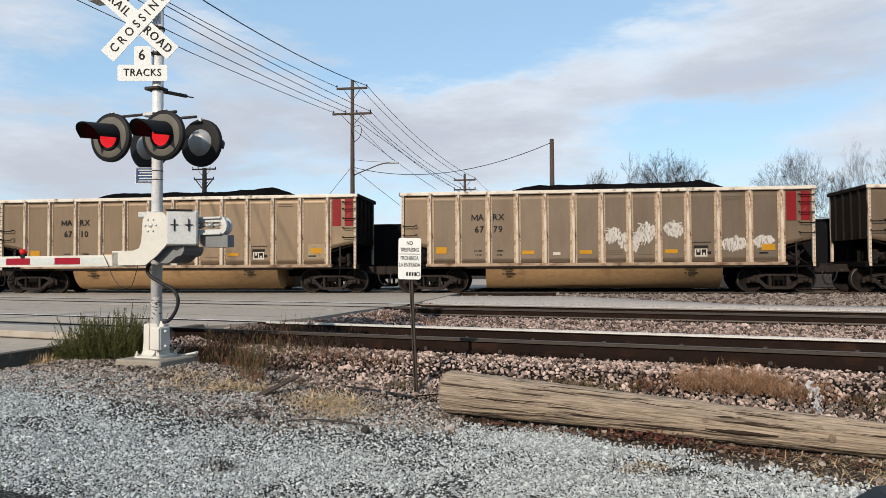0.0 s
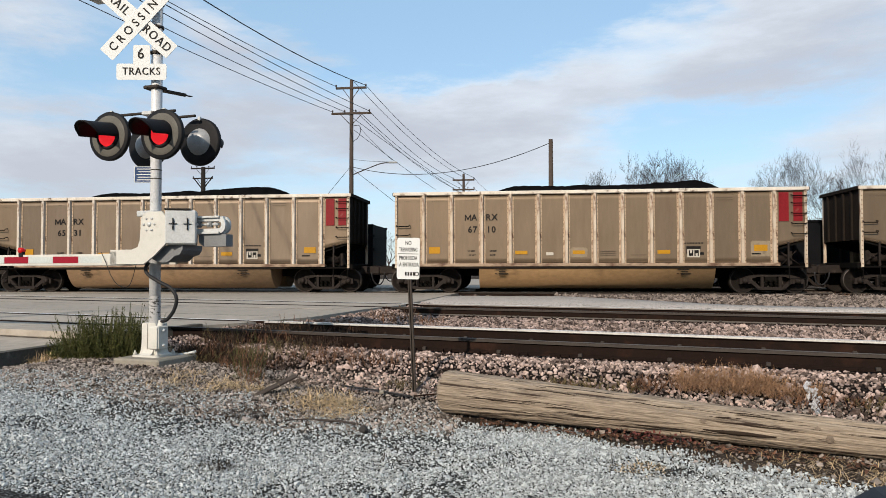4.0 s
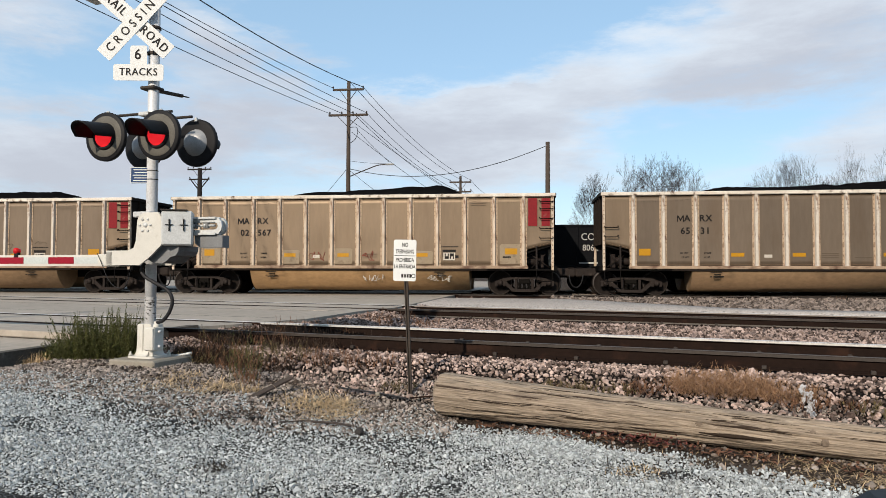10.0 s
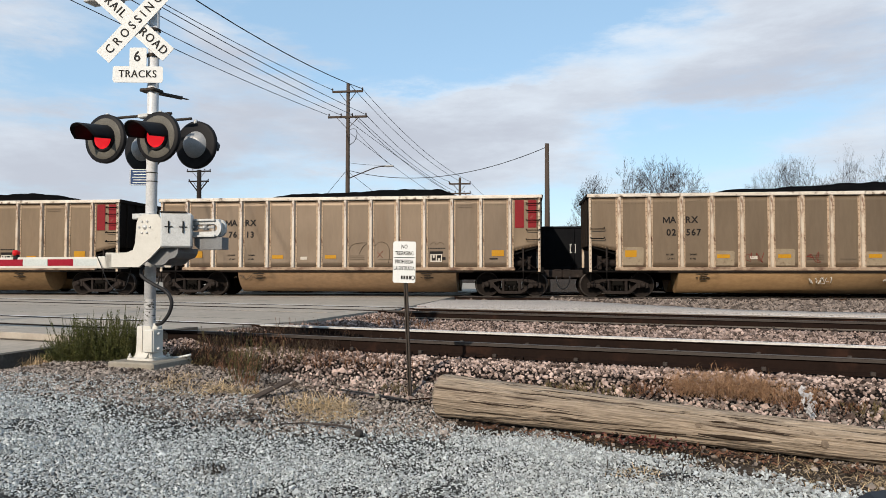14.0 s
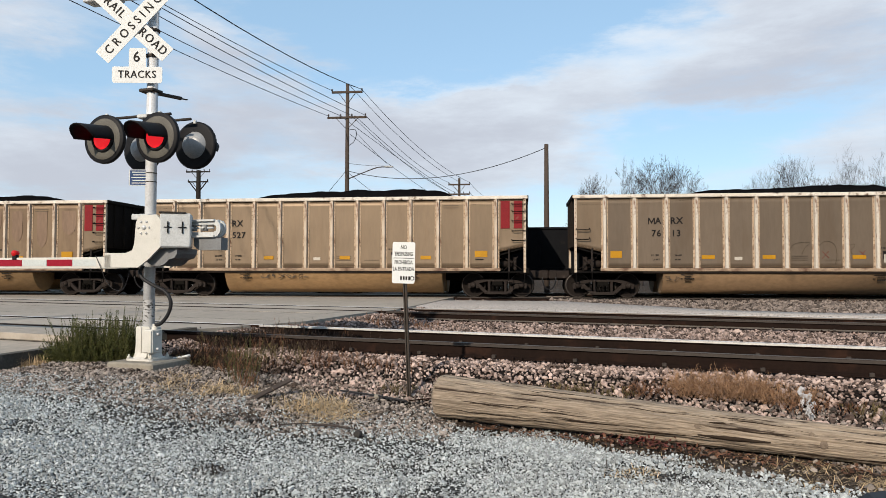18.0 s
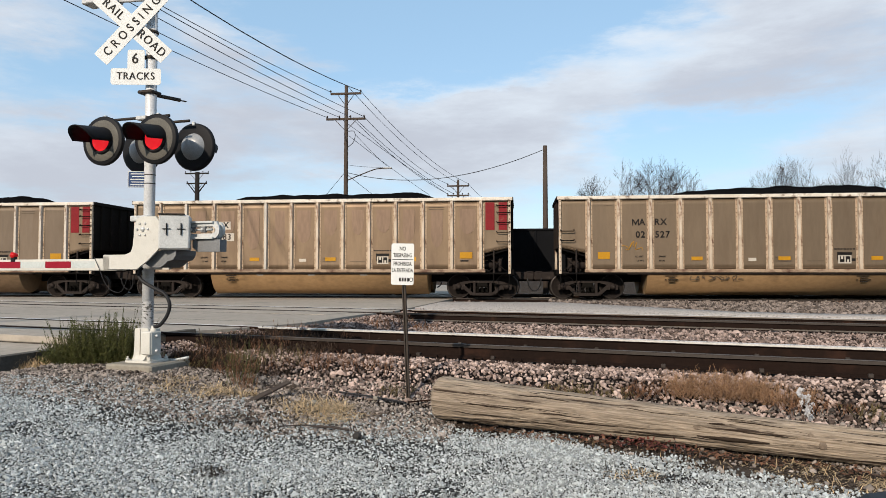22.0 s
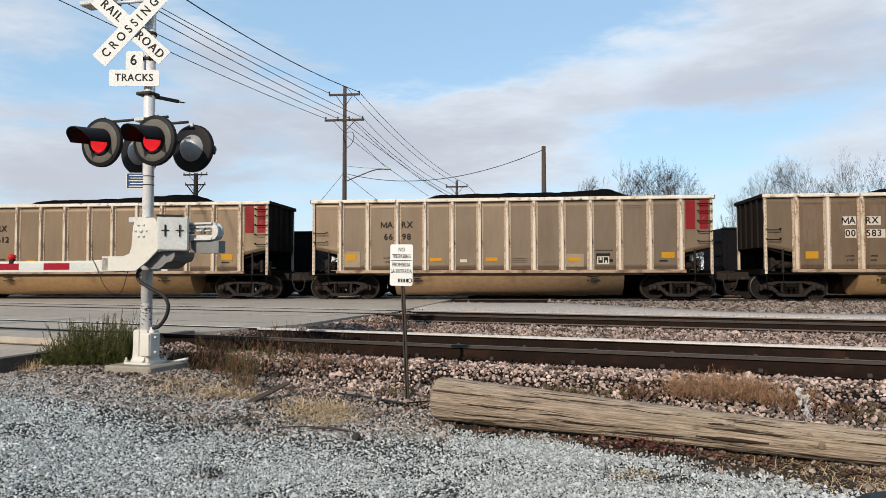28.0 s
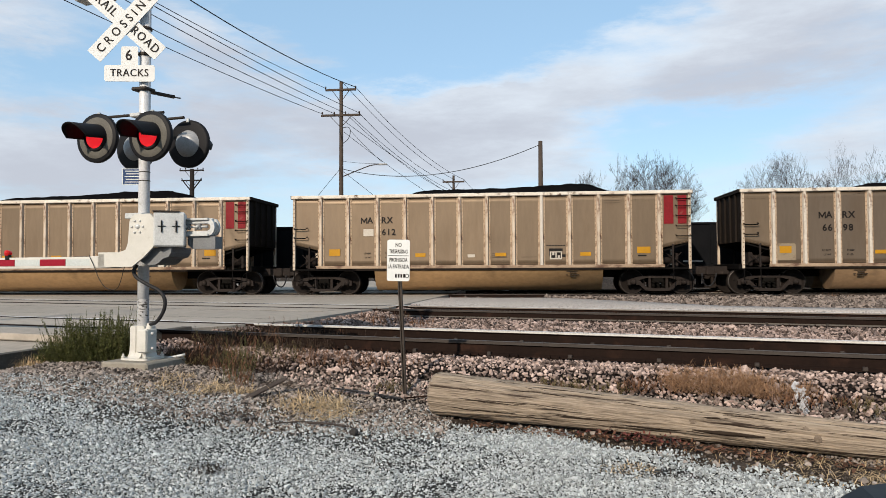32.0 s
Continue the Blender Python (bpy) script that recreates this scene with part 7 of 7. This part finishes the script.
bare_tree(9, -9.5, 92, 6.7, 5.0, 0.2, TREE, 6)

for k, (x, h, w) in enumerate(((3.4, 4.6, 4.0), (5.6, 6.2, 4.4), (8.4, 5.4, 4.6), (11.6, 6.6, 5.0), (15.2, 5.6, 4.6), (18.6, 5.0, 4.4), (22.2, 6.2, 4.8), (26.0, 6.6, 5.0), (30.0, 6.4, 5.0), (34.0, 6.4, 5.0))):
    bare_tree(40 + k, x, 69 + (k % 3) * 1.5, h, w, 0.07, "leafless shrub in a dense brushy hedge", 6, 0.1)

# a far row of the same trees closes the view under and between the cars
far_proto = bare_tree(11, -60, 120, 7.6, 7.0, 0.2, "distant leafless tree in a hedgerow", 5)
rnd = random.Random(77)
for k in range(15):
    copy_thing(far_proto, pose(-52 + k * 9.0 + rnd.uniform(-2, 2), 118 + rnd.uniform(-8, 14), -0.32, 0, 0, rnd.uniform(0, 360)))


# ---- weeds and grass ----
def blade(m, base, way, ln, w, bend):
    side_ = way.cross(Vector((0, 0, 1)))
    side_ = side_.normalized() if side_.length > 0.01 else Vector((1, 0, 0))
    p1 = base + way * ln * 0.55 + Vector((0, 0, -bend * ln * 0.15))
    p2 = base + way * ln + Vector((0, 0, -bend * ln * 0.6))
    m.add([base - side_ * w, base + side_ * w, p1 + side_ * w * 0.7, p1 - side_ * w * 0.7, p2], [(0, 1, 2, 3), (3, 2, 4)])


def green_bush(x, y, z, wide, deep, tall, seed):
    rnd = random.Random(seed)
    t = thing("weed_bush", "low bushy green weed with thin upright stalks beside the signal", "bush", at=pose(x, y, z))
    stems, leaves = Mesh(), Mesh()
    for k in range(980):
        a, r = rnd.uniform(0, 6.283), math.sqrt(rnd.random())
        bx, by = r * math.cos(a) * wide * 0.40, r * math.sin(a) * deep * 0.40
        tall_one = rnd.random() < 0.028
        lump = 0.92 + 0.32 * noise.noise((bx * 3.2, by * 3.2, seed)) + 0.28 * bx / wide
        ln = tall * 0.80 * math.sqrt(max(0.06, 1 - 0.95 * r * r)) * lump * rnd.uniform(0.55, 1.0)
        if tall_one:
            ln = tall * rnd.uniform(0.62, 0.86) * (0.9 + 0.35 * bx / wide)
        out = rnd.uniform(0.10, 0.42)
        tip = Vector((bx * (1 + out) + rnd.uniform(-0.07, 0.07), by * (1 + out) + rnd.uniform(-0.07, 0.07), ln))
        b0 = Vector((bx, by, -0.02))
        mid = b0.lerp(tip, 0.5) + Vector((rnd.uniform(-0.04, 0.04), rnd.uniform(-0.04, 0.04), 0.02))
        stems.tube([b0, mid, tip], [0.004, 0.003, 0.0015], 3, False)
        up = (tip - b0).normalized()
        for j in range(20 if tall_one else 30):
            f = rnd.uniform(0.6 if tall_one else 0.05, 1.0)
            c = (b0.lerp(mid, f * 2) if f < 0.5 else mid.lerp(tip, f * 2 - 1))
            w = (up * rnd.uniform(0.1, 0.9) + Vector((rnd.uniform(-1, 1), rnd.uniform(-1, 1), rnd.uniform(-0.3, 0.5)))).normalized()
            blade(leaves, c, w, rnd.uniform(0.020, 0.048) * (0.8 if tall_one else 1), rnd.uniform(0.004, 0.0075), rnd.uniform(0, 0.9))
    part("stalk", stems, M["stem"], t, kind="stuff")
    part("foliage", leaves, M["leaf"], t, kind="stuff")
    return t


green_bush(-5.56, 8.72, -0.32, 1.62, 0.95, 0.96, 4)


def tuft(name, label, x, y, z, mat, n, wide, tall, seed, lean=0.6, wdt=0.004, twiggy=False, category="grass"):
    rnd = random.Random(seed)
    m = Mesh()
    for k in range(n):
        a, r = rnd.uniform(0, 6.283), math.sqrt(rnd.random()) * wide / 2
        b0 = Vector((r * math.cos(a), r * math.sin(a) * 0.8, -0.02))
        w = Vector((rnd.uniform(-lean, lean), rnd.uniform(-lean, lean), 1)).normalized()
        ln = tall * rnd.uniform(0.4, 1.0)
        if twiggy:
            tip = b0 + w * ln
            m.tube([b0, b0.lerp(tip, 0.5) + Vector((rnd.uniform(-0.02, 0.02), 0, 0)), tip], [wdt, wdt * 0.7, wdt * 0.3], 3, False)
            for j in range(9):
                f = rnd.uniform(0.3, 1)
                c = b0.lerp(tip, f)
                w2 = (w + Vector((rnd.uniform(-1, 1), rnd.uniform(-1, 1), rnd.uniform(-0.1, 0.8)))).normalized()
                blade(m, c, w2, rnd.uniform(0.02, 0.06), wdt * 0.9, 0.2)
        else:
            blade(m, b0, w, ln, wdt, rnd.uniform(0.2, 1.2))
    return tagged(part(name, m, mat, at=pose(x, y, z)), label, category, kind="stuff")


def surface_z(x, y):
    u, v = uv(x, y)
    return max(ground_z(x, y), ballast_z(v) if u > -7.7 and v > 6.5 else -9)


def put_tuft(name, label, x, y, *rest, **kw):
    return tuft(name, label, x, y, surface_z(x, y) + (0.045 if y < lot_edge(x) else 0.02), *rest, **kw)


RUSSET, STRAW = M["russet"], M["straw"]
NEAR_WEEDS = (  # x, y, stalks, width, height, lean, label
    (1.30, 7.2, 120, 0.7, 0.18, 0.8, "russet dried weed clump on the ballast slope"),
    (0.70, 7.3, 220, 1.0, 0.14, 0.8, "low russet weeds behind the log"), (0.15, 7.4, 90, 0.8, 0.12, 0.8, "low russet weeds behind the log"),
    (2.65, 6.75, 160, 0.9, 0.14, 0.8, "low russet weeds behind the log"), (3.3, 6.5, 120, 0.9, 0.14, 0.8, "low russet weeds behind the log"),
    (-3.25, 7.85, 34, 0.3, 0.62, 0.30, "tall dry stalky weed in the stones"), (-3.05, 7.5, 40, 0.3, 0.30, 0.5, "dry stalky weed in the stones"))
FAR_WEEDS = (
    (-4.05, 8.66, 320, 0.8, 0.22, 0.9, "dry weeds on the stones by the signal"), (-3.5, 8.5, 300, 0.9, 0.20, 0.9, "dry weeds on the stones below the rail"),
    (-4.0, 8.9, 200, 1.1, 0.30, 0.6, "dry weeds on the stones by the signal"), (-3.3, 8.75, 220, 1.2, 0.28, 0.6, "dry weeds on the stones below the rail"),
    (-2.4, 8.45, 200, 1.2, 0.24, 0.6, "dry weeds on the stones below the rail"), (-1.6, 8.2, 110, 1.0, 0.20, 0.6, "dry weeds on the stones below the rail"),
    (-4.3, 9.9, 200, 1.0, 0.34, 0.5, "dry weeds at the end of the crossing panel"), (-3.6, 9.7, 150, 1.0, 0.40, 0.4, "dry weeds along the rail"),
    (-3.7, 11.4, 60, 1.2, 0.42, 0.3, "thin dry stalks by the crossing edge"), (-3.0, 11.0, 40, 1.2, 0.30, 0.3, "thin dry stalks by the crossing edge"),
    (-2.9, 14.5, 110, 1.2, 0.40, 0.4, "dry weeds by the second track"), (-2.3, 14.1, 90, 1.4, 0.26, 0.4, "dry weeds by the second track"),
    (-1.4, 7.6, 80, 0.5, 0.14, 0.9, "low dry weeds beside the sign post"), (10.6, 24.6, 90, 1.2, 0.45, 0.35, "thin dry weed beside the coal train's track"))
for k, (x, y, n, wide, tall, lean, label) in enumerate(NEAR_WEEDS + FAR_WEEDS):
    put_tuft("dry_weed", label, x, y, M["olive_weed"] if k % 3 == 1 and y < 10 else RUSSET, int(n * (0.5 if y < 8 else 0.36)), wide, tall * 0.9, k + 1, lean * 1.2, 0.0035 if y < 13 else 0.007, True, category="weed")
put_tuft("dry_weed", "airy tan dried weed clump on the ballast slope", 1.92, 7.10, M["tan_weed"], 760, 0.95, 0.28, 131, 1.1, 0.0017, True, category="weed")
put_tuft("dry_weed", "airy tan dried weed clump on the ballast slope", 2.42, 6.92, M["tan_weed"], 320, 0.7, 0.17, 132, 1.2, 0.0017, True, category="weed")
put_tuft("dry_weed", "tall greenish-brown stalky weed in the stones", -3.18, 7.7, M["stem"], 26, 0.35, 0.62, 91, 0.4, 0.003, True, category="weed")
for k, (x, y, n, wide, tall) in enumerate(((-4.15, 9.55, 160, 0.9, 0.30), (-3.6, 9.95, 170, 1.0, 0.32), (-3.0, 9.2, 120, 1.1, 0.22), (-2.6, 9.75, 120, 1.2, 0.26), (-4.3, 8.75, 90, 0.7, 0.22), (-4.25, 8.95, 300, 0.8, 0.16), (-4.2, 8.8, 260, 0.7, 0.18), (-3.75, 8.65, 220, 0.8, 0.16), (-3.2, 8.45, 160, 0.9, 0.14), (-4.2, 10.3, 260, 0.9, 0.26), (-3.9, 11.1, 240, 0.9, 0.26), (-3.4, 11.9, 180, 0.9, 0.22), (-3.2, 10.6, 160, 1.0, 0.2))):
    put_tuft("dead_weed", "dark brown dead weeds at the crossing edge", x, y, M["dark_weed"], n, wide, tall, 110 + k, 0.8, 0.0035, True, category="weed")
TUFTS = ((-2.95, 7.15, 90, 0.35, 0.24, 1.6), (-2.15, 6.95, 620, 0.8, 0.36, 3.4), (-1.95, 6.62, 420, 0.85, 0.30, 4.5), (-3.45, 7.05, 300, 0.9, 0.28, 4.0), (-3.9, 6.9, 160, 0.8, 0.22, 4.0), (-3.9, 7.5, 120, 0.6, 0.16, 1.3),
         (-6.3, 8.35, 300, 0.5, 0.34, 0.9), (2.3, 5.05, 620, 1.3, 0.15, 4.0), (3.0, 4.8, 420, 1.2, 0.16, 2.6), (1.5, 5.60, 200, 1.2, 0.10, 2.6), (0.6, 6.0, 120, 1.0, 0.09, 2.6), (0.75, 4.88, 90, 0.40, 0.14, 3.0), (3.4, 4.45, 420, 1.0, 0.18, 4.0), (2.75, 4.95, 300, 0.9, 0.16, 4.0))
for k, (x, y, n, wide, tall, lean) in enumerate(TUFTS):
    put_tuft("dry_grass_tuft", "flattened pale straw grass" if lean > 1 else "pale straw grass tuft", x, y, STRAW, int(n * 1.6), wide, tall, 40 + k, lean, 0.0034)
put_tuft("grass_tuft", "small green-brown tuft in the gravel", -2.1, 4.52, M["post"], 160, 0.26, 0.12, 60, 2.0, 0.005)
for k, (x, y, wide) in enumerate(((0.72, 4.86, 0.5), (1.05, 4.72, 0.35), (-0.95, 4.9, 0.22), (-4.2, 5.3, 0.2), (-3.3, 5.9, 0.35), (-2.6, 6.05, 0.5), (1.3, 5.72, 0.7), (2.0, 5.42, 0.8), (2.7, 5.12, 0.8))):
    put_tuft("dead_weed", "flattened dark dead weed on the gravel", x, y, M["bark"], int(260 * wide), wide, 0.12, 70 + k, 3.2, 0.0045, category="weed")
# fallen leaves by the log
m = Mesh()
rnd = random.Random(8)
for k in range(420):
    x = rnd.uniform(-0.4, 3.2)
    y = 6.17 - 0.383 * x - rnd.uniform(0.0, 0.20)
    c = Vector((x, y, ground_z(x, y) + rnd.uniform(0.02, 0.05)))
    w = Vector((rnd.uniform(-1, 1), rnd.uniform(-1, 1), rnd.uniform(-0.2, 0.5))).normalized()
    blade(m, c, w, rnd.uniform(0.03, 0.07), rnd.uniform(0.008, 0.016), 0.3)
red = Mesh()
for lx, off in red_leaves:
    ly = 5.72 - 0.383 * (lx - 0.92) + off
    way_ = Vector((rnd.uniform(-1, 1), rnd.uniform(-1, 1), rnd.uniform(-0.1, 0.9))).normalized()
    blade(red, Vector((lx, ly, ground_z(lx, ly) + rnd.uniform(0.03, 0.09))), way_, rnd.uniform(0.02, 0.05), rnd.uniform(0.006, 0.013), 0.3)
tagged(part("fallen_leaves", red, M["red_leaf"]), "heap of dark red fallen leaves against the log", "leaves", kind="stuff")
tagged(part("fallen_leaves", m, M["dry_leaf"]), "scattered russet fallen leaves beside the log", "leaves", kind="stuff")


# ---- the parked car from whose window the view is taken ----
car = thing("parked_car", "dark grey car parked on the gravel with its window down", "car", at=pose(0, 0, -0.47))
out = [(-2.3, 0.35), (-2.35, 0.75), (-2.2, 0.98), (1.15, 1.02), (1.25, 1.02), (2.1, 0.86), (2.35, 0.62), (2.35, 0.32), (1.95, 0.28), (-1.9, 0.28)]
part("door_side", Mesh().prism(out, 0.36, 0.44), M["car_paint"], car)
part("door_side", Mesh().prism(out, -1.36, -1.28), M["car_paint"], car)
part("bonnet", Mesh().prism([(1.15, 1.0), (2.1, 0.85), (2.36, 0.62), (2.36, 0.3), (2.25, 0.3), (2.25, 0.6), (2.0, 0.78), (1.15, 0.94)], -1.28, 0.36), M["car_paint"], car)
part("tail", Mesh().prism([(-2.3, 0.35), (-2.35, 0.75), (-2.2, 0.98), (-1.9, 0.98), (-1.9, 0.9), (-2.1, 0.9), (-2.25, 0.72), (-2.2, 0.35)], -1.28, 0.36), M["car_paint"], car)
part("floor_pan", Mesh().box(-2.2, 2.2, -1.28, 0.36, 0.28, 0.34), M["car_trim"], car)
part("roof", Mesh().box(-1.75, 0.55, -1.15, 0.25, 1.74, 1.80, 0.03), M["car_paint"], car)
for y in (0.30, -1.20):
    for x0, x1 in ((1.15, 0.50), (-0.75, -0.70), (-2.1, -1.70)):
        part("pillar", Mesh().tube([(x0, y + 0.06, 1.0), (x1, y - 0.06, 1.76)], 0.04, 8), M["car_trim"], car)
part("windscreen", Mesh().add([(1.14, 0.3, 1.0), (1.14, -1.2, 1.0), (0.52, -1.1, 1.74), (0.52, 0.2, 1.74)], [(0, 1, 2, 3)]), M["car_glass"], car)
for x in (-1.45, 1.45):
    for y in (0.30, -1.22):
        wh = part("wheel", Mesh().lathe([(0.20, -0.10), (0.30, -0.11), (0.335, -0.08), (0.335, 0.08), (0.30, 0.11), (0.20, 0.10)], (x, y, 0.335), (0, 1, 0), 24), M["tyre"], car)
        part("rim", Mesh().lathe([(0.0, 0.07), (0.1, 0.08), (0.20, 0.05), (0.21, -0.05), (0.0, -0.05)], (x, y, 0.335), (0, 1 if y > 0 else -1, 0), 18), M["galv"], wh)
mir = part("mirror_housing", Mesh().prism(rounded(0.30, 0.17, 0.06), -0.07, 0.06), M["car_trim"], car, "dark plastic door mirror housing", at=pose(0.478, 0.74, 1.045, 0, 0, -8))
part("mirror_glass", Mesh().prism(rounded(0.245, 0.115, 0.035), -0.074, -0.068), M["car_glass"], mir)
part("mirror_stalk", Mesh().box(0.50, 0.62, 0.40, 0.70, 0.98, 1.03, 0.02), M["car_trim"], car)


# ---- what moves ----
def motions():
    def place(t):
        for (ta, a), (tb, b) in zip(TRAIN, TRAIN[1:]):
            if t <= tb:
                return a + (b - a) * (t - ta) / (tb - ta)
        return TRAIN[-1][1]

    def spin(parts, x0s, radius, at_time, travel):
        turns = int(travel / radius / radians(75)) + 1
        times = [32.0 * k / turns for k in range(turns + 1)]
        for o in parts:
            base = o.location.copy()
            walk(o, [(t, Matrix.Translation(base) @ Matrix.Rotation(at_time(t) / radius, 4, "Y")) for t in times])

    for k, w in wagons.items():
        walk(w, [(t, pose(s - k * CAR, TRAIN_Y, 0)) for t, s in TRAIN])
        spin([o for o in w.children if o.name.split(".")[0] == "wheelset"], None, WHEEL, lambda t: place(t) - TRAIN[0][1], TRAIN[-1][1] - TRAIN[0][1])
    for k, g in gondolas.items():
        walk(g, [(t, pose(BACK_START + BACK_SPEED * t - k * CAR, BACK_Y, 0)) for t in (0.0, 16.0, 32.0)])


motions()
